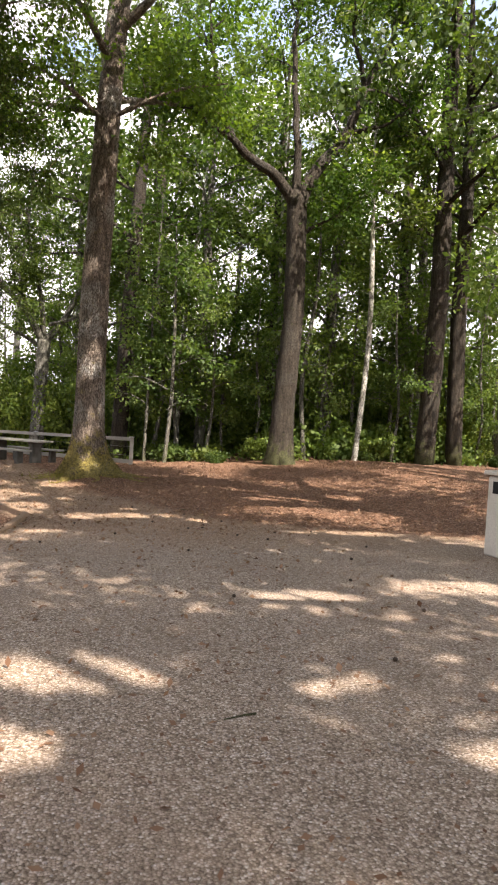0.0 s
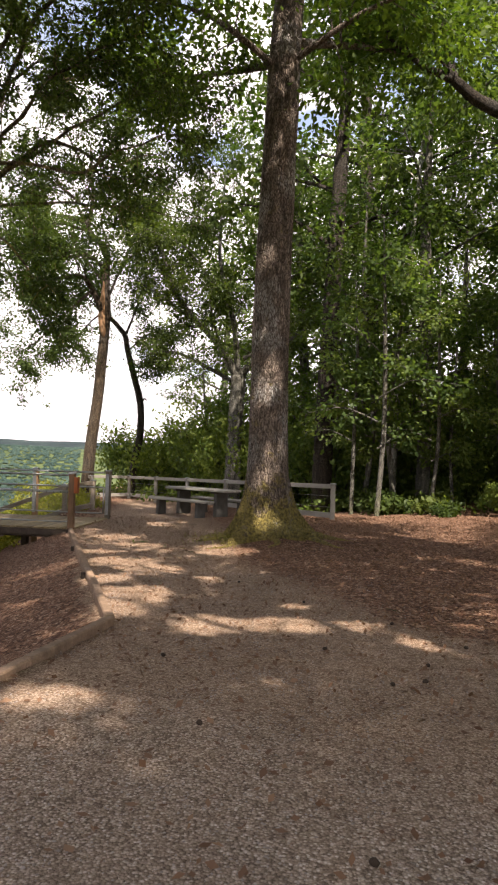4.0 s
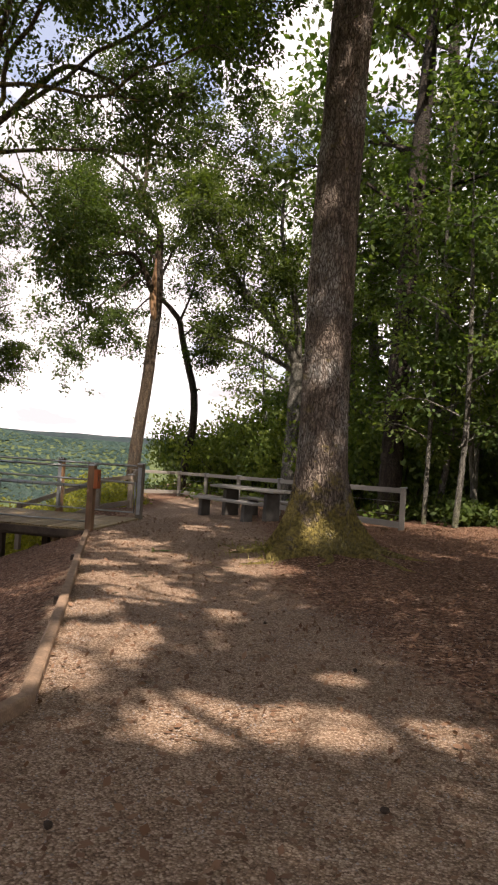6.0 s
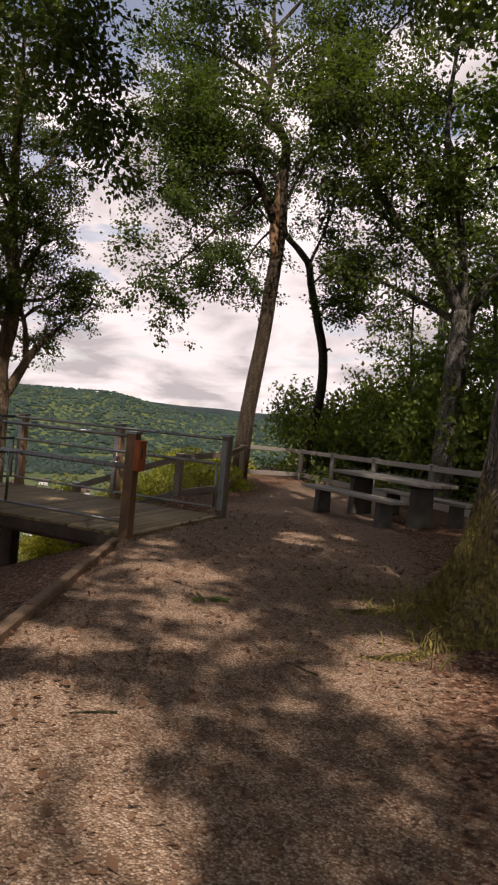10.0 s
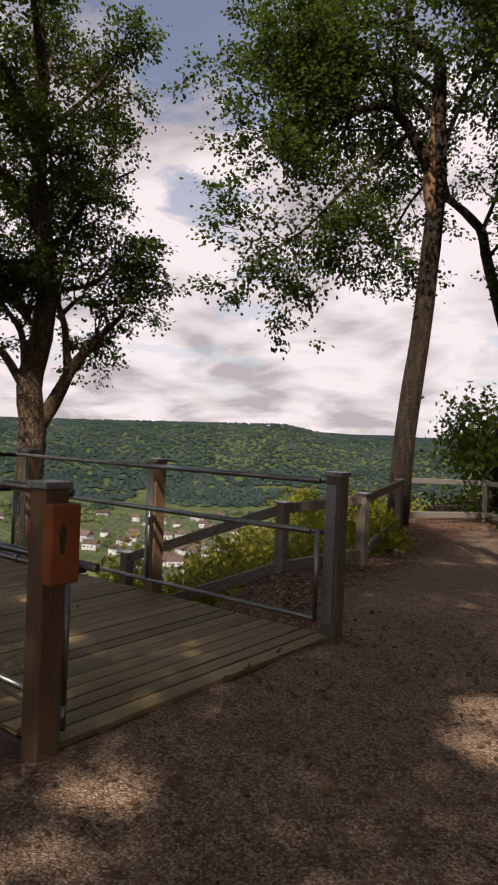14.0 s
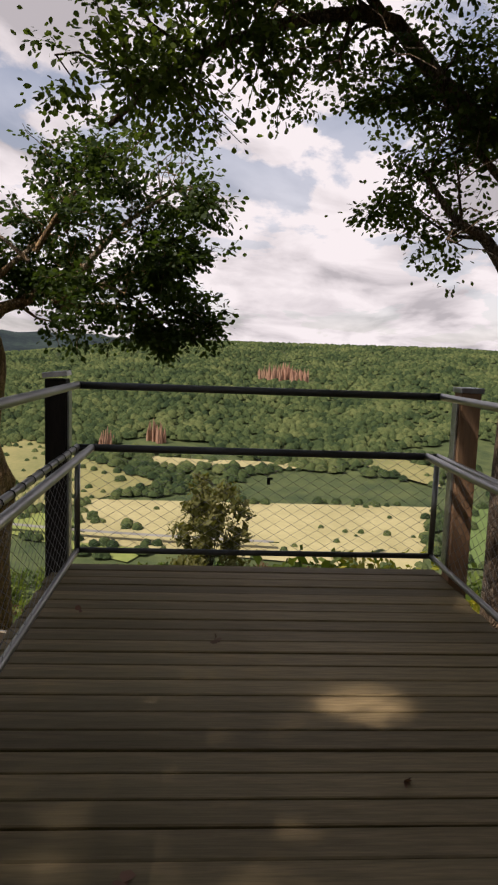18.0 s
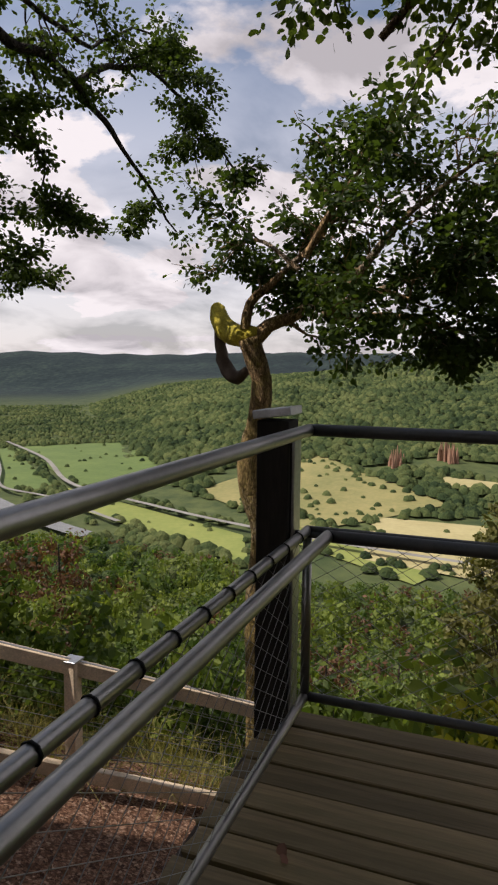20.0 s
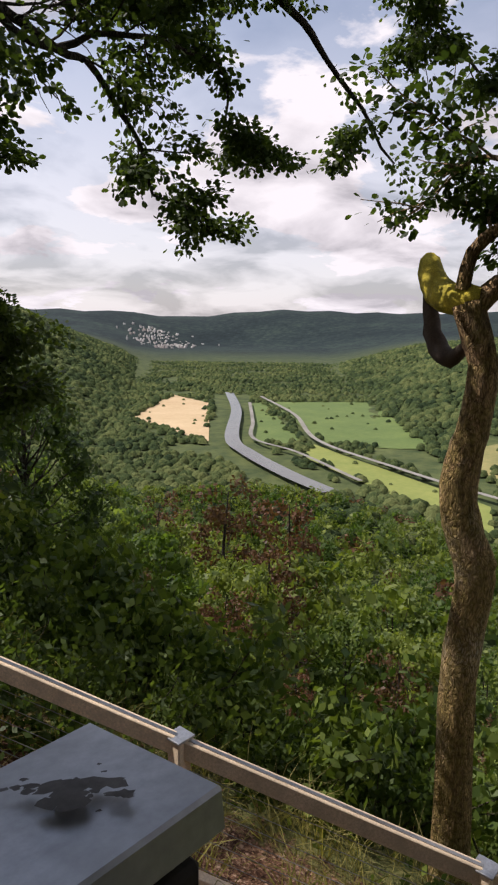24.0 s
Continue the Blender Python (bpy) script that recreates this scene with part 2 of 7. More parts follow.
def ground_material():
    """Fine gravel on the trodden ground, brown leaf litter beside it, grass on the slope, meadow and woodland floor far off."""
    m, t, p = material("ground")
    geo = node(t, "ShaderNodeNewGeometry")
    at = {k: node(t, "ShaderNodeAttribute", attribute_name=k) for k in ("litter", "grass", "far", "soil", "ridge")}
    def tex(scale, detail=5.0, rough=0.6):
        n = node(t, "ShaderNodeTexNoise", inputs={"Scale": scale, "Detail": detail, "Roughness": rough})
        link(t, geo.outputs["Position"], n.inputs["Vector"])
        return n
    fine, mid, big = tex(70.0, 3.0), tex(9.0), tex(0.7)
    chips = node(t, "ShaderNodeTexVoronoi", inputs={"Scale": 92.0, "Randomness": 1.0})
    link(t, geo.outputs["Position"], chips.inputs["Vector"])
    flakes = node(t, "ShaderNodeTexVoronoi", inputs={"Scale": 36.0, "Randomness": 1.0})
    warp = mix_col(t, 0.12, geo.outputs["Position"], mid.outputs["Color"], "ADD")
    link(t, warp, flakes.inputs["Vector"])
    sepc = node(t, "ShaderNodeSeparateColor")
    link(t, chips.outputs["Color"], sepc.inputs[0])
    sepf = node(t, "ShaderNodeSeparateColor")
    link(t, flakes.outputs["Color"], sepf.inputs[0])
    grav = ramp(t, ((0.0, (0.148, 0.107, 0.076)), (0.45, (0.322, 0.243, 0.180)), (0.85, (0.46, 0.364, 0.285)), (1.0, (0.62, 0.53, 0.45))), sepc.outputs[0])
    grav2 = mix_col(t, ramp(t, ((0.45, (0, 0, 0)), (0.7, (1, 1, 1))), big.outputs[0]).outputs[0], grav.outputs[0], (0.29, 0.212, 0.155))
    grav3 = mix_col(t, 0.55, grav.outputs[0], grav2)
    soil = ramp(t, ((0.2, (0.135, 0.082, 0.050)), (0.5, (0.295, 0.196, 0.126)), (0.8, (0.50, 0.370, 0.265))), math_node(t, "ADD", math_node(t, "MULTIPLY", sepc.outputs[0], 0.55), math_node(t, "MULTIPLY", mid.outputs[0], 0.5)))
    sk = ramp(t, ((0.30, (0, 0, 0)), (0.75, (1, 1, 1))), math_node(t, "ADD", at["soil"].outputs["Fac"], math_node(t, "MULTIPLY", math_node(t, "SUBTRACT", big.outputs[0], 0.5), 0.6)))
    grav3 = mix_col(t, sk.outputs[0], grav3, soil.outputs[0])
    lit = ramp(t, ((0.0, (0.062, 0.030, 0.018)), (0.4, (0.168, 0.086, 0.050)), (0.75, (0.270, 0.150, 0.092)), (1.0, (0.43, 0.29, 0.20))), sepf.outputs[0])
    grs = ramp(t, ((0.3, (0.045, 0.055, 0.015)), (0.55, (0.13, 0.13, 0.04)), (0.8, (0.25, 0.21, 0.09))), mid.outputs[0])
    forest = tex(0.05, 6.0)
    fr = ramp(t, ((0.32, (0.040, 0.060, 0.023)), (0.68, (0.105, 0.124, 0.044))), forest.outputs[0])
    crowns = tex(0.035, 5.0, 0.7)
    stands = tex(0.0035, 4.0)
    # far ridges dark and bluish: haze is put into the ground colour
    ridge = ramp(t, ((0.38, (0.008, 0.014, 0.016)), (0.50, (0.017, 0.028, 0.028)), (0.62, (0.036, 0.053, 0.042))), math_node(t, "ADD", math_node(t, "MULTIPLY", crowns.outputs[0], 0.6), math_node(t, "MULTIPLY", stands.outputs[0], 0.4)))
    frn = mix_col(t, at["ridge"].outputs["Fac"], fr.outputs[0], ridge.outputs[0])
    edge = math_node(t, "ADD", at["litter"].outputs["Fac"], math_node(t, "MULTIPLY", math_node(t, "SUBTRACT", mid.outputs[0], 0.5), 1.1))
    ek = ramp(t, ((0.40, (0, 0, 0)), (0.62, (1, 1, 1))), edge)
    gaps = ramp(t, ((0.30, (1.12, 1.12, 1.12)), (0.66, (0.60, 0.57, 0.54))), chips.outputs["Distance"])
    grav3 = mix_col(t, 0.8, grav3, mix_col(t, 1.0, grav3, gaps.outputs[0], "MULTIPLY"))
    edges = ramp(t, ((0.30, (1.1, 1.1, 1.1)), (0.75, (0.55, 0.52, 0.50))), flakes.outputs["Distance"])
    litter = mix_col(t, 1.0, lit.outputs[0], edges.outputs[0], "MULTIPLY")
    col = mix_col(t, ek.outputs[0], grav3, litter)
    ge = math_node(t, "ADD", at["grass"].outputs["Fac"], math_node(t, "MULTIPLY", math_node(t, "SUBTRACT", mid.outputs[0], 0.5), 0.9))
    gk = ramp(t, ((0.42, (0, 0, 0)), (0.60, (1, 1, 1))), ge)
    col = mix_col(t, gk.outputs[0], col, grs.outputs[0])
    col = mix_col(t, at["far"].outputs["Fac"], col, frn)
    link(t, col, p.inputs["Base Color"])
    p.inputs["Roughness"].default_value = 0.95
    p.inputs["Specular IOR Level"].default_value = 0.15
    h = math_node(t, "ADD", math_node(t, "MULTIPLY", chips.outputs["Distance"], -0.8), math_node(t, "MULTIPLY", flakes.outputs["Distance"], math_node(t, "MULTIPLY", ek.outputs[0], 1.3)))
    h = math_node(t, "ADD", math_node(t, "ADD", h, math_node(t, "MULTIPLY", fine.outputs[0], 1.2)), math_node(t, "MULTIPLY", mid.outputs[0], 0.8))
    b = node(t, "ShaderNodeBump", inputs={"Strength": 0.9, "Distance": 0.014})
    link(t, h, b.inputs["Height"]), link(t, b.outputs[0], p.inputs["Normal"])
    return m


def field_material(name, base, other, row=0.25):
    m, t, p = material(name)
    geo = node(t, "ShaderNodeNewGeometry")
    n1 = node(t, "ShaderNodeTexNoise", inputs={"Scale": 0.02, "Detail": 6.0, "Roughness": 0.65})
    n2 = node(t, "ShaderNodeTexNoise", inputs={"Scale": row, "Detail": 3.0})
    link(t, geo.outputs["Position"], n1.inputs["Vector"]), link(t, geo.outputs["Position"], n2.inputs["Vector"])
    k = math_node(t, "ADD", math_node(t, "MULTIPLY", n1.outputs[0], 0.7), math_node(t, "MULTIPLY", n2.outputs[0], 0.3))
    c = ramp(t, ((0.35, base), (0.65, other)), k)
    link(t, c.outputs[0], p.inputs["Base Color"])
    p.inputs["Roughness"].default_value = 0.95
    return m


M = {}
M["ground"] = ground_material()
M["board"] = surface("deck board", (0.255, 0.182, 0.090), 0.7, fine=14.0, coarse=1.6, stretch=(6, 0.35, 6), vary=0.4, bump=0.35, depth=0.004, tint=(0.140, 0.113, 0.057), obj_vary=0.25)
M["timber"] = surface("weathered timber", (0.20, 0.158, 0.115), 0.8, fine=22.0, coarse=2.5, stretch=(4, 4, 0.35), vary=0.4, bump=0.4, depth=0.004, tint=(0.20, 0.175, 0.145), obj_vary=0.15)
M["timber_warm"] = surface("orange brown timber", (0.33, 0.185, 0.095), 0.75, fine=22.0, coarse=2.5, stretch=(4, 4, 0.35), vary=0.35, bump=0.35, depth=0.004, tint=(0.28, 0.19, 0.12), obj_vary=0.12)
M["timber_pale"] = surface("pale timber beam", (0.70, 0.55, 0.38), 0.75, fine=20.0, coarse=2.0, stretch=(3, 3, 3), vary=0.3, bump=0.35, depth=0.004, tint=(0.50, 0.40, 0.28), obj_vary=0.12)
M["timber_grey"] = surface("silver grey plank", (0.25, 0.225, 0.19), 0.8, fine=20.0, coarse=2.2, stretch=(3, 3, 3), vary=0.35, bump=0.4, depth=0.004, tint=(0.27, 0.25, 0.21), obj_vary=0.12)
M["timber_dark"] = surface("dark timber", (0.075, 0.055, 0.04), 0.85, fine=20.0, coarse=2.0, stretch=(3, 3, 3), vary=0.4, bump=0.4, depth=0.005, obj_vary=0.1)
M["timber_rust"] = surface("rust brown timber", (0.155, 0.088, 0.050), 0.75, fine=22.0, coarse=2.5, stretch=(4, 4, 0.35), vary=0.35, bump=0.35, depth=0.004, tint=(0.11, 0.07, 0.042))
# corner post: its backlit look is put into a near-black base colour
M["timber_black"] = surface("timber blackened for backlight", (0.024, 0.020, 0.016), 0.85, fine=20.0, coarse=2.0, stretch=(3, 3, 0.4), vary=0.4, bump=0.35, depth=0.004)
M["steel"] = surface("brushed stainless tube", (0.28, 0.278, 0.265), 0.38, 1.0, fine=60.0, coarse=5.0, vary=0.12, bump=0.06, depth=0.001, tint=(0.40, 0.39, 0.37))
M["dark_steel"] = surface("dark grey steel", (0.045, 0.045, 0.042), 0.5, 0.2, fine=60.0, coarse=6.0, vary=0.3, bump=0.08, depth=0.001, tint=(0.075, 0.07, 0.06))
M["cap"] = surface("grey metal post cap", (0.40, 0.405, 0.41), 0.36, 0.75, fine=50.0, coarse=9.0, vary=0.25, bump=0.1, depth=0.001, tint=(0.28, 0.28, 0.27))
M["stain"] = surface("dark dried stain", (0.095, 0.088, 0.08), 0.7, fine=60.0, coarse=20.0, vary=0.5, bump=0.2, depth=0.001)
M["orange"] = surface("rusty orange board", (0.27, 0.080, 0.028), 0.6, fine=40.0, coarse=6.0, vary=0.2, bump=0.15, depth=0.002, tint=(0.36, 0.10, 0.04))
M["concrete"] = surface("rough concrete", (0.075, 0.068, 0.058), 0.9, fine=60.0, coarse=4.0, vary=0.25, bump=0.3, depth=0.004, tint=(0.13, 0.12, 0.105))
M["bin"] = surface("washed concrete bin", (0.46, 0.42, 0.36), 0.85, fine=70.0, coarse=3.0, vary=0.25, bump=0.3, depth=0.003, tint=(0.36, 0.33, 0.28))
M["black"] = surface("black slot", (0.012, 0.012, 0.012), 0.8, vary=0.2, bump=0.05)
M["wire"] = surface("galvanised wire", (0.30, 0.29, 0.27), 0.5, 0.7, vary=0.1, bump=0.0)
# lichen set strong: its pale patches also stand for sun on the trunk
M["bark_big"] = bark_material("bark of the old oak", (0.195, 0.152, 0.118), moss=(0.25, 0.195, 0.045), moss_low=0.3, moss_high=1.35, moss_amount=0.85, ridge=6.0, depth=0.05, lichen=0.85)
M["bark"] = bark_material("brown bark", (0.064, 0.051, 0.038), moss=(0.10, 0.11, 0.03), moss_low=0.0, moss_high=1.2, moss_amount=0.5, ridge=9.0, depth=0.03, lichen=0.3)
M["bark_lean"] = bark_material("dark brown bark", (0.088, 0.064, 0.042), ridge=9.0, depth=0.02, lichen=0.35)
M["bark_grey"] = bark_material("grey bark", (0.15, 0.14, 0.115), moss=(0.12, 0.13, 0.04), moss_low=0.0, moss_high=1.0, moss_amount=0.4, ridge=8.0, depth=0.02)
M["bark_tan"] = bark_material("tan bark", (0.19, 0.130, 0.078), ridge=9.0, depth=0.02)
M["bark_crook"] = bark_material("mottled lichen bark", (0.33, 0.215, 0.105), moss=(0.24, 0.20, 0.04), moss_low=3.0, moss_high=7.0, moss_amount=0.4, ridge=9.0, depth=0.02, lichen=0.5)
M["bark_moss"] = bark_material("mossy bark", (0.13, 0.105, 0.065), moss=(0.30, 0.24, 0.045), moss_low=3.0, moss_high=11.0, moss_amount=0.7, ridge=9.0, depth=0.025)
M["bark_birch"] = bark_material("pale birch bark", (0.36, 0.34, 0.29), ridge=5.0, depth=0.01)
M["timber_brown"] = surface("brown edging timber", (0.25, 0.165, 0.105), 0.85, fine=22.0, coarse=2.5, stretch=(3, 3, 3), vary=0.4, bump=0.4, depth=0.004, tint=(0.13, 0.09, 0.06), obj_vary=0.12)
M["moss"] = surface("yellow green moss", (0.50, 0.40, 0.045), 0.95, fine=60.0, coarse=6.0, vary=0.5, bump=0.6, depth=0.015, tint=(0.14, 0.13, 0.025))
M["leaf"] = leaf_material("oak leaf", (0.040, 0.072, 0.015), (0.122, 0.180, 0.034), 0.50)
M["leaf_bright"] = leaf_material("beech leaf", (0.060, 0.098, 0.030), (0.168, 0.220, 0.066), 0.52)
M["leaf_dark"] = leaf_material("dark canopy leaf", (0.030, 0.050, 0.015), (0.094, 0.132, 0.030), 0.45)
M["leaf_mid"] = leaf_material("mid green leaf", (0.046, 0.070, 0.020), (0.125, 0.165, 0.038), 0.50)
M["leaf_yellow"] = leaf_material("yellow green shrub leaf", (0.145, 0.160, 0.020), (0.390, 0.355, 0.058), 0.45)
M["leaf_rust"] = leaf_material("dry rust brown needle", (0.060, 0.032, 0.018), (0.170, 0.090, 0.045), 0.25)
M["leaf_olive"] = leaf_material("olive brown leaf", (0.070, 0.075, 0.022), (0.200, 0.185, 0.060), 0.35)
M["leaf_slope"] = leaf_material("slope wood leaf", (0.050, 0.084, 0.018), (0.190, 0.235, 0.048), 0.38)
M["dry_leaf"] = leaf_material("fallen brown leaf", (0.105, 0.050, 0.028), (0.290, 0.170, 0.105), 0.05, 0.8)
M["stone"] = leaf_material("gravel chip", (0.15, 0.122, 0.095), (0.36, 0.31, 0.26), 0.0, 0.9)
M["grass"] = leaf_material("dry grass blade", (0.110, 0.105, 0.028), (0.420, 0.350, 0.130), 0.35, 0.7)
def woods_material(name, dark, mid, light):
    """Tree crowns seen from afar: light tops, dark gaps, each crown with its own green."""
    m, t, p = material(name)
    geo = node(t, "ShaderNodeNewGeometry")
    n1 = node(t, "ShaderNodeTexNoise", inputs={"Scale": 0.55, "Detail": 4.0, "Roughness": 0.7})
    n2 = node(t, "ShaderNodeTexNoise", inputs={"Scale": 0.012, "Detail": 3.0})
    link(t, geo.outputs["Position"], n1.inputs["Vector"]), link(t, geo.outputs["Position"], n2.inputs["Vector"])
    k = math_node(t, "ADD", math_node(t, "MULTIPLY", n1.outputs[0], 0.75), math_node(t, "MULTIPLY", geo.outputs["Random Per Island"], 0.3))
    k = math_node(t, "ADD", k, math_node(t, "MULTIPLY", math_node(t, "SUBTRACT", n2.outputs[0], 0.5), 0.9), True)
    c = ramp(t, ((0.30, dark), (0.52, mid), (0.80, light)), k)
    link(t, c.outputs[0], p.inputs["Base Color"])
    p.inputs["Roughness"].default_value = 1.0
    p.inputs["Specular IOR Level"].default_value = 0.05
    b = node(t, "ShaderNodeBump", inputs={"Strength": 1.0, "Distance": 2.2})
    link(t, n1.outputs[0], b.inputs["Height"]), link(t, b.outputs[0], p.inputs["Normal"])
    return m


M["woods"] = woods_material("far woodland crown", (0.030, 0.048, 0.022), (0.072, 0.098, 0.036), (0.150, 0.168, 0.062))
# darker, bluer copy of the woods: haze and cloud shade in the colour
M["hazed_woods"] = woods_material("far wood with haze in its colour", (0.022, 0.038, 0.031), (0.036, 0.058, 0.047), (0.056, 0.082, 0.062))
M["wheat"] = field_material("ripe field", (0.32, 0.275, 0.115), (0.45, 0.385, 0.18))
M["stubble"] = field_material("stubble field", (0.44, 0.31, 0.16), (0.56, 0.42, 0.24))
M["meadow"] = field_material("green meadow", (0.075, 0.120, 0.024), (0.125, 0.175, 0.038))
M["meadow_light"] = field_material("mown meadow", (0.15, 0.19, 0.035), (0.24, 0.26, 0.060))
M["garden"] = field_material("village gardens", (0.035, 0.052, 0.018), (0.085, 0.105, 0.034))
M["dry_slope"] = field_material("dry hillside grass", (0.16, 0.165, 0.05), (0.29, 0.25, 0.09))
M["track"] = surface("pale road", (0.27, 0.255, 0.22), 0.9, vary=0.15, bump=0.0, space="World", fine=0.5, coarse=0.05)
M["water"] = surface("river water", (0.09, 0.10, 0.09), 0.12, vary=0.1, bump=0.12, depth=0.3, fine=0.6, coarse=0.05, space="World")
M["plaster"] = surface("white plaster", (0.72, 0.70, 0.66), 0.85, vary=0.1, bump=0.0, fine=0.6, coarse=0.2, obj_vary=0.12)
M["town"] = surface("pale town walls", (0.46, 0.44, 0.41), 0.85, vary=0.3, bump=0.0, fine=0.03, coarse=0.01, space="World", tint=(0.20, 0.15, 0.13))
M["roof"] = surface("dark roof tiles", (0.13, 0.085, 0.07), 0.85, vary=0.25, bump=0.0, fine=1.2, coarse=0.3, obj_vary=0.4)
M["window"] = surface("dark window glass", (0.03, 0.035, 0.04), 0.15, vary=0.1, bump=0.0)
M["rock"] = surface("rust brown dead wood", (0.36, 0.20, 0.13), 0.95, vary=0.4, bump=0.5, depth=2.0, fine=0.08, coarse=0.02, space="World", tint=(0.16, 0.13, 0.07))
M["cone"] = surface("dark brown cone", (0.045, 0.03, 0.02), 0.9, fine=90.0, vary=0.5, bump=0.5, depth=0.004)


# ---- building helpers ----
def npmesh(name, verts, faces, smooth=False):
    """A mesh from arrays: verts (n, 3) and faces (m, k)."""
    verts, faces = np.asarray(verts, dtype=np.float32), np.asarray(faces, dtype=np.int32)
    me = bpy.data.meshes.new(name)
    n, k = faces.shape
    me.vertices.add(len(verts))
    me.vertices.foreach_set("co", verts.ravel())
    me.loops.add(n * k)
    me.loops.foreach_set("vertex_index", faces.ravel())
    me.polygons.add(n)
    me.polygons.foreach_set("loop_start", np.arange(0, n * k, k, dtype=np.int32))
    if smooth:
        me.polygons.foreach_set("use_smooth", np.ones(n, dtype=bool))
    me.update(calc_edges=True)
    return me


def to_mesh(name, bm, smooth=False):
    me = bpy.data.meshes.new(name)
    bm.to_mesh(me)
    bm.free()
    if smooth:
        for f in me.polygons:
            f.use_smooth = True
    return me


def part(name, shape, mat, parent=None, label="", smooth=False, at=None):
    """One mesh object under a thing or under a part, with its place relative to the parent."""
    me = shape if isinstance(shape, bpy.types.Mesh) else to_mesh(name, shape, smooth)
    if not me.materials:
        me.materials.append(M[mat])
    ob = new(name, me)
    if parent is not None:
        ob.parent = parent
    if at is not None:
        ob.matrix_basis = at
    if label:
        ob["label"] = label
    return ob


def thing(name, place, label, category, group="", kind="", rz=0.0):
    ob = new(name)
    ob.empty_display_size = 0.1
    ob.matrix_basis = pose(*place, 0, 0, rz)
    return tagged(ob, label, category, group, kind)


def box(sx, sy, sz, at=(0, 0, 0), bevel=0.006, bm=None, turn=None, taper=0.0):
    """A box with worn edges, centred on at."""
    own = bm is None
    b = bmesh.new()
    bmesh.ops.create_cube(b, size=1.0)
    for v in b.verts:
        k = 1 - taper * (v.co.z + 0.5)
        v.co = Vector((v.co.x * sx * k, v.co.y * sy * k, v.co.z * sz))
    if bevel:
        bmesh.ops.bevel(b, geom=b.edges[:], offset=bevel, segments=1, affect="EDGES")
    m = Matrix.Translation(at) @ (turn or Matrix())
    bmesh.ops.transform(b, matrix=m, verts=b.verts)
    if own:
        return b
    tmp = bpy.data.meshes.new("tmp")
    b.to_mesh(tmp)
    b.free()
    bm.from_mesh(tmp)
    bpy.data.meshes.remove(tmp)
    return bm


def beam(a, b, w, h, bevel=0.006, over=0.0):
    """A squared beam from a to b, w wide and h high."""
    a, b = Vector(a), Vector(b)
    d = b - a
    q = d.to_track_quat("X", "Z").to_matrix().to_4x4()
    return box(d.length + over, w, h, tuple((a + b) / 2), bevel, turn=q)


def tube_arrays(pts, radii, sides=8, lump=0.0, rng=None, cap=True):
    """A round tube along points; returns verts, quads."""
    pts = np.asarray(pts, dtype=float)
    n = len(pts)
    radii = np.broadcast_to(np.asarray(radii, dtype=float), (n,))
    tang = np.gradient(pts, axis=0)
    tang /= np.linalg.norm(tang, axis=1)[:, None] + 1e-9
    ref = np.array([0.0, 0.0, 1.0]) if abs(tang[0][2]) < 0.9 else np.array([1.0, 0.0, 0.0])
    u = np.cross(tang, ref)
    u /= np.linalg.norm(u, axis=1)[:, None] + 1e-9
    v = np.cross(tang, u)
    ang = np.linspace(0, 2 * math.pi, sides, endpoint=False)
    r = radii[:, None] * np.ones((1, sides))
    if lump and rng is not None:
        r = r * (1 + lump * rng.normal(size=(n, sides)))
    V = pts[:, None, :] + r[..., None] * (np.cos(ang)[None, :, None] * u[:, None, :] + np.sin(ang)[None, :, None] * v[:, None, :])
    V = V.reshape(-1, 3)
    i = np.arange(n - 1)[:, None] * sides
    j = np.arange(sides)[None, :]
    k = (j + 1) % sides
    F = np.stack([i + j, i + k, i + k + sides, i + j + sides], axis=-1).reshape(-1, 4)
    if cap:
        for ring, flip in ((0, 1), (n - 1, 0)):
            c = len(V)
            V = np.vstack([V, pts[ring]])
            q = np.array([[ring * sides + a, ring * sides + (a + 1) % sides, c, c] for a in range(sides)])
            F = np.vstack([F, q if not flip else q[:, [1, 0, 2, 3]]])
    return V, F


def tubes(name, items, sides=8, lump=0.0, rng=None, smooth=True, cap=False):
    VV, FF, off = [], [], 0
    for pts, rad in items:
        V, F = tube_arrays(pts, rad, sides, lump, rng, cap)
        VV.append(V), FF.append(F + off)
        off += len(V)
    F = np.vstack(FF)
    tri = F[:, 2] == F[:, 3]
    me = npmesh(name, np.vstack(VV), F[~tri], smooth) if not tri.any() else tri_quads(name, np.vstack(VV), F, smooth)
    return me


def tri_quads(name, V, F, smooth):
    tri = F[:, 2] == F[:, 3]
    Q = F[~tri]
    T = np.vstack([F[tri][:, :3], Q[:, [0, 1, 2]], Q[:, [0, 2, 3]]])
    return npmesh(name, V, T, smooth)


def tube(name, a, b, r, mat, parent=None, sides=20, label=""):
    return part(name, tubes(name, [([a, b], r)], sides, cap=True), mat, parent, label)


def smooth01(x, a, b):
    t = np.clip((np.asarray(x, dtype=float) - a) / (b - a), 0, 1)
    return t * t * (3 - 2 * t)


# ---- the lie of the land ----
DECK = -0.39
EDGE = ((-30.0, -160.0), (-6.0, -30.0), (-2.6, -8.0), (-1.5, 2.0), (-1.15, 7.5), (-1.05, 10.6), (-4.32, 18.3), (-4.5, 21.3), (-6.3, 22.9), (-6.1, 24.5), (-8.2, 30.0), (-9.5, 34.0), (-14.0, 60.0))


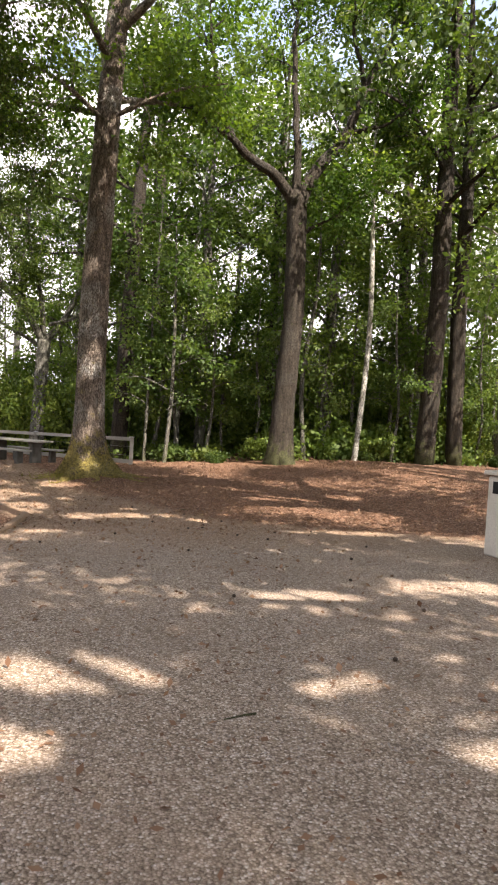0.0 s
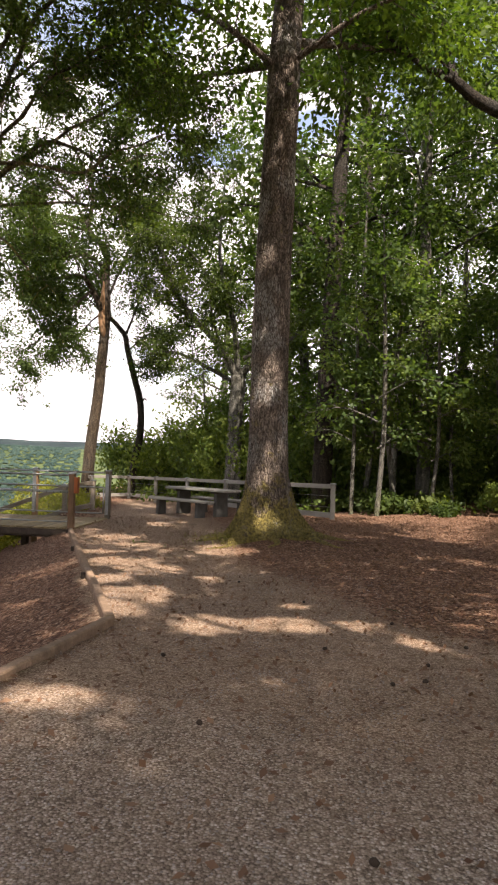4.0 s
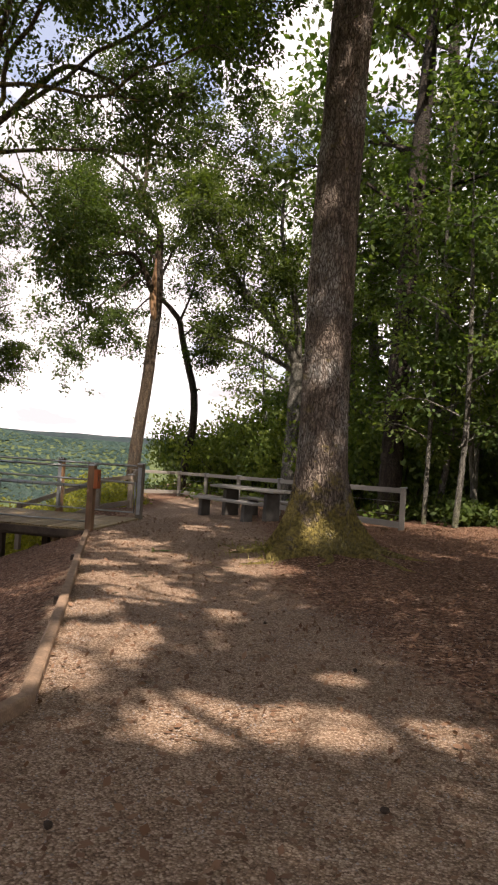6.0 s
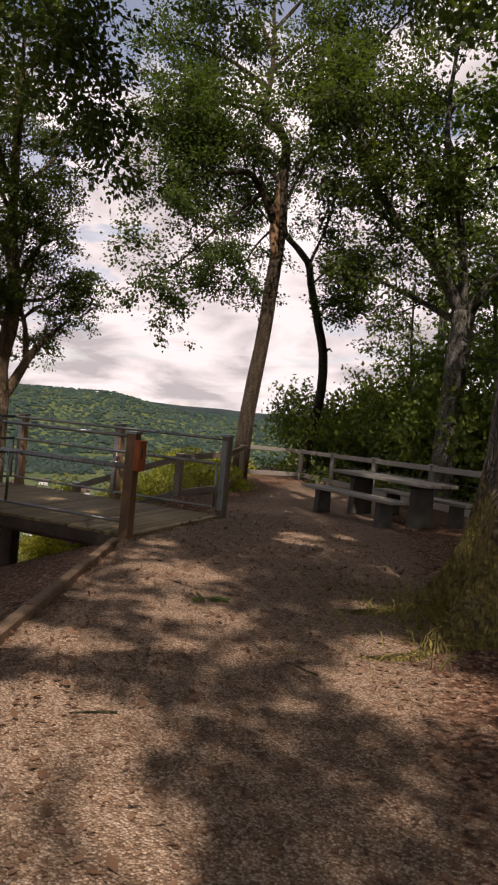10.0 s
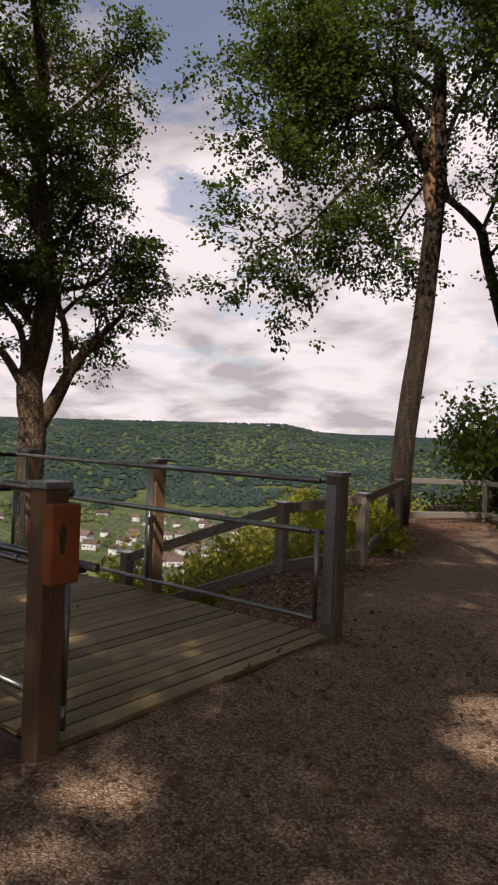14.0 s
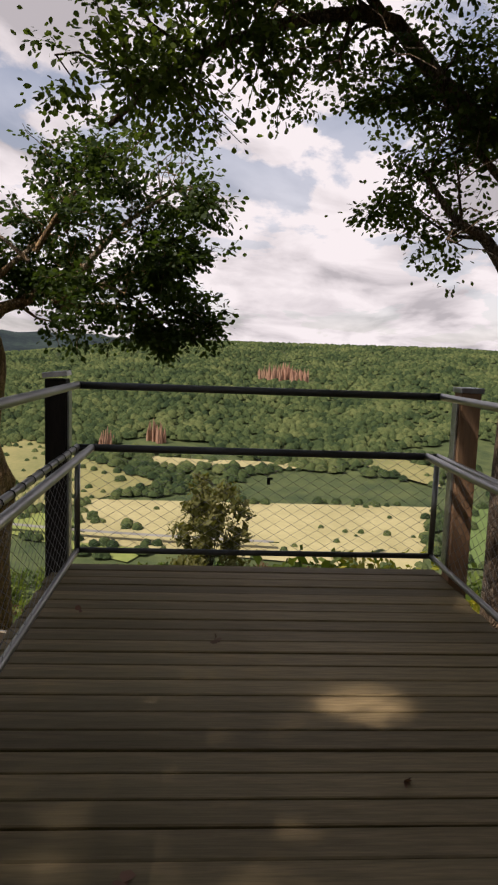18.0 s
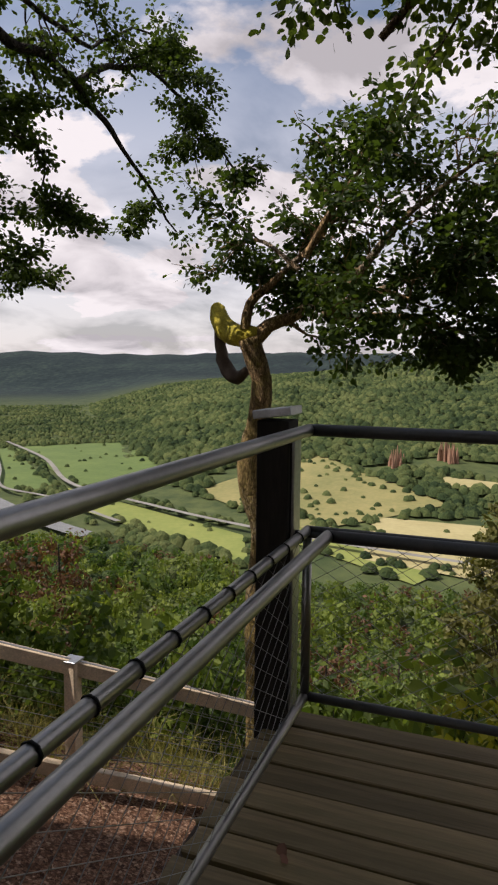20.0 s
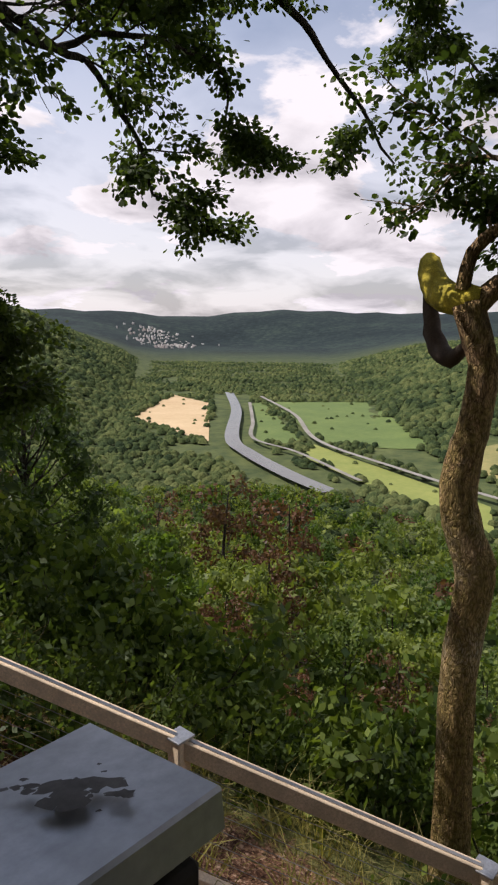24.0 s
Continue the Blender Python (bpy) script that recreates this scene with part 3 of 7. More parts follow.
def west_of_edge(x, y):
    """How far a place lies beyond the western rim of the terrace (0 on the terrace)."""
    ey = np.array([p[1] for p in EDGE])
    ex = np.array([p[0] for p in EDGE])
    return np.maximum(np.interp(y, ey, ex) - x, 0.0)


AZ_KEYS = (0, 90, 112, 118, 121, 125, 130, 145, 152, 160, 175, 181, 186, 189, 195, 202, 208, 214, 219, 222, 226, 229, 232, 236, 240, 245, 270, 360)
CREST1 = (0.5, 0.6, 0.2, 0.3, 0.6, 1.35, 1.25, 0.95, 0.8, 1.2, 1.15, 1.1, 0.85, 0.45, -0.3, -0.8, -1.5, -3.2, -5.2, -6.0, -6.0, -4.4, -2.4, -0.8, 1.0, 1.6, 1.6, 0.5)
CREST2 = (1.0, 0.9, 0.65, 0.72, 0.7, 0.8, 0.8, 0.9, 0.9, 0.9, 0.9, 0.9, 1.1, 1.3, 1.35, 1.35, 1.05, 1.15, 1.25, 1.05, 0.55, 0.6, 0.95, 0.95, 1.0, 1.0, 1.0, 1.0)
FOOT = (900, 900, 1000, 1050, 1050, 1050, 1000, 900, 760, 620, 560, 540, 520, 500, 500, 520, 560, 760, 1000, 1300, 1300, 820, 640, 560, 500, 450, 500, 900)
FLOOR = -110.0
HUB = (-8.0, 19.0)


def land(x, y):
    """Height of the ground: terrace, steep slope, valley floor and the hills beyond."""
    x, y = np.asarray(x, dtype=float), np.asarray(y, dtype=float)
    terrace = np.interp(y, (-6, 0, 5, 8, 10.3, 14, 18, 21, 24, 30, 45), (0.12, 0.12, 0.08, 0.0, -0.2, -0.32, -0.385, -0.41, -0.50, -0.68, -0.9))
    terrace = terrace + 0.07 * np.clip(x + 1.0, 0, 9) * smooth01(y, 9, 18)
    terrace = terrace + 0.16 * np.exp(-((x + 0.22) ** 2 + (y - 17.5) ** 2) / 0.8)
    s = west_of_edge(x, y)
    drop = 0.36 * np.minimum(s, 2.0) + 0.34 * np.clip(s - 2.0, 0, 7.5) + 0.76 * np.clip(s - 9.5, 0, 400)
    drop = drop - 0.30 * np.clip(15.8 - y, -2.5, 6.0) * smooth01(s, 1.5, 6.0) * (1 - smooth01(s, 12, 25)) * (1 - smooth01(y, 19, 23))
    drop = drop + 0.30 * np.clip(s, 0, 3.0) * smooth01(y, 21.0, 23.0)
    near = terrace - drop - 0.6 * np.clip(y - 45, 0, 400) * smooth01(-x, -30, 40)
    dx, dy = x - HUB[0], y - HUB[1]
    r = np.hypot(dx, dy)
    az = np.degrees(np.arctan2(dy, dx)) % 360
    c1 = np.interp(az, AZ_KEYS, CREST1)
    c2 = np.interp(az, AZ_KEYS, CREST2)
    foot = np.interp(az, AZ_KEYS, FOOT)
    wob = 9 * np.sin(az * 0.13 + 1.3) + 6 * np.sin(az * 0.31 + r * 0.002) + 3 * np.sin(az * 0.7 + r * 0.006)
    z1 = 1800 * np.tan(np.radians(c1 - 0.22))
    k1 = smooth01(r, foot, 1800)
    rise = np.clip((r - foot) / (1800 - foot), 0, 1)
    hill = FLOOR + (z1 - FLOOR) * (0.45 * rise + 0.55 * k1) + wob * np.sin(rise * math.pi) * 0.9
    back = np.minimum(z1, -45.0)
    hill = np.where(r > 1800, z1 + (back - z1) * smooth01(r, 1800, 2600), hill)
    z2 = 4300 * np.tan(np.radians(c2 - 0.16 + 0.07 * np.sin(az * 1.7) + 0.04 * np.sin(az * 4.3)))
    hill = np.where(r > 2600, back + (z2 - back) * smooth01(r, 2600, 4300), hill)
    seen = smooth01(az, 92, 110) * (1 - smooth01(az, 246, 262))
    out = np.where(r < 330, np.maximum(near, FLOOR), np.maximum(near, np.maximum(hill, FLOOR)))
    flat = np.maximum(near, -110)
    return np.where((seen < 0.5) & (r > 60), np.maximum(out, flat), out)


def z_at(x, y):
    return float(land(np.array([x]), np.array([y]))[0])


def pol(az, r):
    """A place by its bearing (degrees from east, anticlockwise) and distance from the lookout."""
    return (HUB[0] + r * math.cos(radians(az)), HUB[1] + r * math.sin(radians(az)))


def axis_values(lo, hi, step, far, grow=1.07):
    mid = list(np.arange(lo, hi + 1e-6, step))
    for sign in (-1, 1):
        d, v = step, (lo if sign < 0 else hi)
        out = []
        while abs(v) < far:
            d *= grow
            v += sign * d
            out.append(v)
        mid = (out[::-1] + mid) if sign < 0 else (mid + out)
    return np.array(mid)


def build_ground():
    gx, gy = axis_values(-14, 9, 0.28, 4800, 1.075), axis_values(-2, 32, 0.30, 4800, 1.075)
    X, Y = np.meshgrid(gx, gy, indexing="ij")
    Z = land(X, Y)
    near = (np.abs(X) < 30) & (np.abs(Y - 15) < 40)
    rng = np.random.default_rng(5)
    Z = Z + np.where(near, rng.normal(size=Z.shape) * 0.006, 0)
    n, m = X.shape
    idx = np.arange(n * m).reshape(n, m)
    F = np.stack([idx[:-1, :-1], idx[1:, :-1], idx[1:, 1:], idx[:-1, 1:]], axis=-1).reshape(-1, 4)
    me = npmesh("ground", np.stack([X, Y, Z], -1).reshape(-1, 3), F, True)
    me.materials.append(M["ground"])
    s = west_of_edge(X, Y)
    path_x = np.interp(Y, (-5, 0, 5, 9, 12, 15, 19, 24, 30), (0.5, 0.5, 0.6, 0.2, -0.7, -1.8, -2.9, -4.0, -5.5))
    half = np.interp(Y, (-5, 4, 8.5, 11, 15, 19, 26), (9.0, 7.5, 4.6, 1.8, 1.25, 1.7, 1.2))
    litter = smooth01(np.abs(X - path_x), half - 0.7, half + 1.4)
    litter = np.maximum(litter, smooth01(Y, 8.0, 12.5) * smooth01(X, 0.6, 4.0))
    litter = np.maximum(litter, smooth01(s, 0.0, 0.5))
    litter = np.clip(litter + 0.22 * smooth01(Y, 6.5, 12), 0, 1)
    soil = smooth01(Y, 4.5, 10.5)
    grass = smooth01(s, np.where(Y < 18.5, 7.6, 3.0), np.where(Y < 18.5, 10.0, 6.5)) * 0.9
    far = smooth01(np.hypot(X - HUB[0], Y - HUB[1]), 40, 75)
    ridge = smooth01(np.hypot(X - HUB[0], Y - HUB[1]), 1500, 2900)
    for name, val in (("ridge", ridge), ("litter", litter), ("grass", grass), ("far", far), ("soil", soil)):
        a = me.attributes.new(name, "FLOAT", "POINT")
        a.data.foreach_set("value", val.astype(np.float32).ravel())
    return tagged(new("ground", me), "gravel and leaf-litter terrace falling away to a wooded river valley", "ground", kind="structure")


build_ground()


# ---- viewing deck ----
WEST, EAST, SOUTH, NORTH = -8.33, -4.40, 18.57, 20.93


def build_deck():
    deck = thing("viewing_deck", (0, 0, 0), "brown weathered timber viewing deck over the slope", "deck")
    rng = random.Random(3)
    pitch = 0.1241
    n = int((EAST - WEST) / pitch)
    shapes = []
    for k in range(6):
        b = box(0.1185 - 0.0022 * k, NORTH - SOUTH, 0.032, (0, 0, 0), 0.004)
        for v in b.verts:
            v.co.y += rng.uniform(-0.012, 0.012)
            v.co.x += rng.uniform(-0.002, 0.002)
        shapes.append(to_mesh("board", b))
    for i in range(n + 1):
        x = -4.462 - i * pitch
        part("board", shapes[rng.randrange(6)], "board", deck, at=pose(x + rng.uniform(-0.003, 0.003), (SOUTH + NORTH) / 2 + rng.uniform(-0.012, 0.012), DECK - 0.016 + rng.uniform(-0.002, 0.002), 0, 0, rng.uniform(-0.12, 0.12)))
    for y in (SOUTH + 0.12, (SOUTH + NORTH) / 2, NORTH - 0.12):
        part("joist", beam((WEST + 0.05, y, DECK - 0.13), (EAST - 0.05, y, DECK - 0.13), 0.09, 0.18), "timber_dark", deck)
    part("fascia", beam((WEST, SOUTH - 0.012, DECK - 0.10), (EAST - 0.05, SOUTH - 0.012, DECK - 0.10), 0.035, 0.13), "timber_dark", deck, "dark edge board")
    for x in (-8.05, -6.35):
        for y in (SOUTH + 0.3, NORTH - 0.3):
            g = z_at(x, y) - 0.2
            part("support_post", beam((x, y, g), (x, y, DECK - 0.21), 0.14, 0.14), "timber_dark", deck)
    return deck


build_deck()
TOP = 0.745


def post_mesh(h, side=0.118, bevel=0.009):
    b = box(side, side, h, (0, 0, h / 2), bevel)
    return to_mesh("post", b)


def cap_mesh(side=0.15, th=0.036):
    b = box(side, side, th, (0, 0, th / 2), 0.0025)
    return to_mesh("cap", b)


DECK_POSTS = {"A": (-4.42, 18.53), "L": (-6.40, 18.50), "K": (-8.25, 18.59), "C": (-4.43, 20.99), "B": (-6.28, 20.99), "H": (-8.19, 20.99)}
RY_S, RY_N, RX_W = 18.703, 20.86, -8.265
Z_TOP, Z_MID, Z_LOW = 0.711, 0.349, -0.274


def wire_net(name, a, b, z0, z1, cell=0.105, r=0.0012):
    """A net of thin wire in diamonds between two heights, from a to b in plan."""
    a, b = np.array(a, float), np.array(b, float)
    L, H = np.linalg.norm(b - a), z1 - z0
    u = (b - a) / L
    slope = 0.62
    items = []
    run = H / slope
    for sgn in (1, -1):
        s = -run
        while s < L:
            p0, p1 = (s, z0), (s + run, z1)
            if sgn < 0:
                p0, p1 = (s, z1), (s + run, z0)
            (s0, h0), (s1, h1) = p0, p1
            if s0 < 0:
                h0 = h0 + (h1 - h0) * (-s0) / (s1 - s0)
                s0 = 0.0
            if s1 > L:
                h1 = h0 + (h1 - h0) * (L - s0) / (s1 - s0)
                s1 = L
            if s1 - s0 > 0.02:
                items.append(([(*(a + u * s0), h0), (*(a + u * s1), h1)], r))
            s += cell
    return tubes(name, items, 3)


def build_railing():
    rail = thing("deck_railing", (0, 0, 0), "steel tube railing with wire net on square timber posts", "railing")
    for key, (x, y) in DECK_POSTS.items():
        low = min(z_at(x, y) - 0.15, DECK - 0.25)
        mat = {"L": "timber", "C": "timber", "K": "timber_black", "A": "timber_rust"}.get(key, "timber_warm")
        p = part("post", post_mesh(TOP - low, bevel=0.004), mat, rail, "orange-brown square timber post" if mat == "timber_warm" else "", at=pose(x, y, low, 0, 0, 0))
        part("cap", cap_mesh(0.14, 0.030), "cap", p, "flat grey metal cap", at=pose(0, 0, TOP - low + (0.012 if key == "K" else 0), 7.0 if key == "K" else 0, 0, 0))
    r = 0.0215
    xs = -4.50
    # south side, west side in darker steel, north side
    tube("top_rail", (xs, RY_S, Z_TOP), (RX_W, RY_S, Z_TOP), r, "steel", rail)
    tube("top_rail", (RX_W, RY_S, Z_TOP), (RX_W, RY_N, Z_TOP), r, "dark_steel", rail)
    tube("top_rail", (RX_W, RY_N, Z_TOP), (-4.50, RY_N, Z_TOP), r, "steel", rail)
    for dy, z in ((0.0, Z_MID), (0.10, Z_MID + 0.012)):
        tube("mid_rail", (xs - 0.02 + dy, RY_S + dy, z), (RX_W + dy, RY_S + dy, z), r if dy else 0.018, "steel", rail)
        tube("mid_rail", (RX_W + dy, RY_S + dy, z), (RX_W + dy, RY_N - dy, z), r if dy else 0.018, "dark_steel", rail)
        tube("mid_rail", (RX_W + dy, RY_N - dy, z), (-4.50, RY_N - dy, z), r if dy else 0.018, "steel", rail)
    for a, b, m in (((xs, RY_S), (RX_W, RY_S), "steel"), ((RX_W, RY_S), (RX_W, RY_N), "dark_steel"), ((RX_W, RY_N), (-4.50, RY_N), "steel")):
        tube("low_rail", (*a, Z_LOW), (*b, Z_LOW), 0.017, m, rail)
        part("wire_net", wire_net("wire_net", a, b, Z_LOW, Z_MID), "wire", rail, "diamond net of thin steel wire")
    for x, y in ((xs, RY_S), (RX_W, RY_S), (RX_W, RY_N), (-4.50, RY_N), (-6.33, RY_S), (-6.22, RY_N)):
        tube("upright", (x, y, Z_LOW), (x, y, Z_MID), 0.017, "steel", rail)
    tube("upright", (xs, RY_S, DECK), (xs, RY_S, Z_LOW), 0.017, "steel", rail)
    for key, (x, y) in DECK_POSTS.items():
        yy = RY_S if y < 19.5 else RY_N
        face = y + 0.06 if y < 19.5 else y - 0.06
        xx = min(max(x, RX_W), -4.50)
        for z in (Z_TOP, Z_MID):
            tube("bracket", (xx, face, z - 0.01), (xx, yy + (0.10 if z == Z_MID and yy == RY_S else 0), z - 0.01), 0.012, "dark_steel", rail)
        part("bracket_plate", box(0.082, 0.012, 1.0, (x - 0.01, face + (0.007 if y < 19.5 else -0.007), Z_TOP - 0.53), 0.003), "cap", rail, "grey steel plate on the post")
    for y, sg in ((RY_S, 1), (RY_N, -1)):
        for dd, z, rr in ((0, Z_TOP, r), (0, Z_MID, 0.018), (0.10, Z_MID + 0.012, r), (0, Z_LOW, 0.017)):
            b = bmesh.new()
            bmesh.ops.create_uvsphere(b, u_segments=20, v_segments=12, radius=rr * 1.02)
            part("bend", b, "dark_steel", rail, smooth=True, at=pose(RX_W + dd, y + sg * dd, z))
    # cable ties on the laced frame tube
    for k in range(24):
        x = RX_W + 0.12 + k * 0.155
        part("cable_tie", tubes("cable_tie", [([(x, RY_S, Z_MID), (x + 0.006, RY_S, Z_MID)], 0.0215)], 8, cap=True), "black", rail)
    return rail


build_railing()


def build_stain():
    """The worn dark patch on the corner post's cap: flakes and a thin tail."""
    rng = random.Random(8)
    b = bmesh.new()
    spots = [(0.0, 0.0, 0.017), (0.014, 0.006, 0.014), (-0.013, 0.002, 0.012), (0.006, -0.012, 0.012), (-0.006, -0.014, 0.009), (0.030, 0.004, 0.008), (0.036, -0.006, 0.006), (-0.026, 0.004, 0.006), (-0.034, 0.003, 0.004), (-0.042, 0.001, 0.003)]
    spots += [(rng.gauss(0.004, 0.02), rng.gauss(-0.002, 0.011), rng.uniform(0.0015, 0.005)) for _ in range(26)]
    for cx, cy, rr in spots:
        h = 0.0004 * rng.random()
        ring = [b.verts.new((cx + rr * rng.uniform(0.45, 1.3) * math.cos(a), cy + 0.75 * rr * rng.uniform(0.45, 1.3) * math.sin(a), h)) for a in np.linspace(0, 2 * math.pi, 12)[:-1]]
        b.faces.new(ring)
    x, y = DECK_POSTS["K"]
    st = part("paint_stain", b, "stain", at=pose(x, y, TOP + 0.012, 7.0, 0, 0) @ pose(-0.004, 0.002, 0.0366, 0, 0, 128))
    tagged(st, "dark worn stain on the grey post cap", "stain")


build_stain()


def build_sign():
    x, y = DECK_POSTS["A"]
    s = thing("sign_box", (x + 0.065, y - 0.005, 0.345), "rust-orange notice box screwed to the gate post", "sign box")
    part("board", box(0.07, 0.15, 0.34, (0.035, 0, 0.17), 0.008), "orange", s)
    for k, (dz, w) in enumerate(((0.245, 0.020), (0.213, 0.034), (0.181, 0.030), (0.149, 0.022))):
        part("letter_bar", box(0.003, w, 0.033, (0.0715, -0.02, dz), 0.0), "timber_dark", s, "dark faded mark")


build_sign()




def fence_run(name, label, tops, height, rail_w, mat, wires=0, lower=0.75, strip=False, plank=True, side=0.12):
    """A timber fence: posts with caps, a top rail, a lower beam, wires between."""
    f = thing(name, (0, 0, 0), label, "fence")
    for x, y, z in tops:
        p = part("post", post_mesh(height + 0.25, side), mat, f, at=pose(x, y, z - height - 0.25))
        part("cap", cap_mesh(side + 0.035, 0.018), "cap", p, at=pose(0, 0, height + 0.25))
    for a, b in zip(tops[:-1], tops[1:]):
        a2, b2 = (a[0], a[1], a[2] - 0.06), (b[0], b[1], b[2] - 0.06)
        part("top_rail", beam(a2, b2, rail_w, 0.13 if strip else 0.11), mat, f)
        if strip:
            part("metal_strip", beam((a2[0], a2[1], a2[2] + 0.071), (b2[0], b2[1], b2[2] + 0.071), 0.03, 0.006, 0.0), "steel", f, "bright metal strip")
        if plank:
            part("lower_beam", beam((a[0], a[1], a[2] - lower), (b[0], b[1], b[2] - lower), rail_w, 0.13), mat, f)
        for k in range(wires):
            zz = 0.16 + (lower - 0.22) * (k + 0.5) / wires
            part("wire", tubes("wire", [([(a[0], a[1], a[2] - zz), (b[0], b[1], b[2] - zz)], 0.0038)], 4), "wire", f)
    return f


G_POST, R_POST = (-7.15, 32.3, 0.22), (1.05, 21.8, 0.60)
fence_run("terrace_fence", "weathered brown timber fence with a sloping handrail beside the deck",
          [(-7.9, 22.15, -0.42), (-6.3, 23.0, 0.27), (-5.88, 24.1, 0.36), (-7.35, 28.2, 0.33), (-8.0, 29.7, 0.30)], 0.85, 0.07, "timber", wires=0, lower=0.72)
fence_run("rear_fence", "grey-brown timber post and rail fence behind the picnic table",
          [(-8.0, 29.85, 0.30), G_POST] + [tuple(G_POST[i] + (R_POST[i] - G_POST[i]) * k / 5 for i in range(3)) for k in range(1, 5)] + [R_POST], 0.92, 0.07, "timber_grey", wires=2, lower=0.78)
fence_run("slope_fence", "pale timber rail fence with wires on the slope below",
          [(-10.92 + 1.153 * k, 15.77 - 1.739 * k, -1.743 + 0.733 * k) for k in range(5, -5, -1)], 1.15, 0.085, "timber_pale", wires=7, lower=1.08, strip=True)


# ---- picnic table and benches ----
def build_table():
    ang = math.degrees(math.atan2(-1.15, 1.75))
    g = z_at(-2.6, 23.85)
    t = thing("picnic_table", (-2.6, 23.85, g), "grey weathered plank picnic table on concrete legs", "table", rz=ang)
    for k in range(4):
        part("top_plank", box(2.25, 0.185, 0.055, (0, -0.295 + k * 0.197, 0.735), 0.008), "timber_grey", t)
    for x in (-0.72, 0.72):
        part("leg", box(0.13, 0.5, 0.66, (x, 0, 0.33), 0.015, taper=0.08), "concrete", t, "squat concrete leg")
        part("batten", box(0.10, 0.74, 0.05, (x, 0, 0.684), 0.006), "timber_dark", t)
    for j, off in enumerate((-0.86, 0.86)):
        c = Matrix.Rotation(math.radians(ang), 4, "Z") @ Vector((0, off, 0))
        b = thing("bench", (-2.6 + c.x, 23.85 + c.y, z_at(-2.6 + c.x, 23.85 + c.y)), "grey weathered plank bench on concrete legs beside the table", "bench", "benches at the picnic table", rz=ang)
        for k in range(2):
            part("seat_plank", box(2.2, 0.185, 0.05, (0, -0.1 + k * 0.2, 0.435), 0.008), "timber_grey", b)
        for x in (-0.75, 0.75):
            part("leg", box(0.12, 0.3, 0.41, (x, 0, 0.205), 0.012, taper=0.06), "concrete", b)


build_table()


def build_bin():
    b = thing("litter_bin", (4.72, 6.85, z_at(4.7, 6.85)), "pale concrete litter bin with a slot under its lid", "bin", rz=12)
    part("body", box(0.52, 0.52, 0.92, (0, 0, 0.46), 0.015), "bin", b)
    part("lid", box(0.60, 0.60, 0.05, (0, 0, 0.965), 0.012), "bin", b, "flat overhanging lid")
    for rz in (0, 90, 180, 270):
        part("slot", box(0.34, 0.02, 0.14, (0, -0.262, 0.80), 0.003), "black", b, at=pose(0, 0, 0, 0, 0, rz))


build_bin()


def build_edging():
    e = thing("path_edging", (0, 0, 0), "brown squared timber edging along the gravel path", "edging")
    pts = [(-4.26, 18.1), (-3.2, 15.6), (-2.12, 13.1), (-1.04, 10.55), (-1.05, 8.9), (-1.14, 7.0), (-1.3, 4.4), (-1.5, 1.8)]
    for a, b in zip(pts[:-1], pts[1:]):
        za, zb = z_at(a[0] + 0.1, a[1]) + 0.045, z_at(b[0] + 0.1, b[1]) + 0.045
        part("beam", beam((*a, za - 0.05), (*b, zb - 0.05), 0.085, 0.12, 0.012, over=-0.006), "timber_brown", e)
    for a in pts:
        part("stake", box(0.05, 0.05, 0.3, (a[0] - 0.075, a[1], z_at(a[0] + 0.1, a[1]) - 0.13), 0.006), "timber_dark", e)


build_edging()


# ---- trees ----
def unit(v):
    return v / (np.linalg.norm(v) + 1e-9)


def bend(rng, start, way, length, n=5, wander=0.25, lift=0.0):
    """A wandering twig from start: n points."""
    pts, d = [np.array(start, float)], unit(np.array(way, float))
    step = length / (n - 1)
    for _ in range(n - 1):
        d = unit(d + rng.normal(size=3) * wander + np.array([0, 0, lift]))
        pts.append(pts[-1] + d * step)
    return np.array(pts)


def along(pts, t):
    pts = np.asarray(pts)
    f = t * (len(pts) - 1)
    i = min(int(f), len(pts) - 2)
    return pts[i] + (pts[i + 1] - pts[i]) * (f - i), unit(pts[i + 1] - pts[i])


def smooth_line(pts, n):
    """Catmull-Rom through a few points."""
    p = np.asarray(pts, float)
    p = np.vstack([2 * p[0] - p[1], p, 2 * p[-1] - p[-2]])
    out = []
    segs = len(p) - 3
    for k in range(n):
        f = k / (n - 1) * segs
        i = min(int(f), segs - 1)
        t = f - i
        a, b, c, d = p[i], p[i + 1], p[i + 2], p[i + 3]
        out.append(0.5 * ((2 * b) + (c - a) * t + (2 * a - 5 * b + 4 * c - d) * t * t + (3 * b - a - 3 * c + d) * t ** 3))
    return np.array(out)


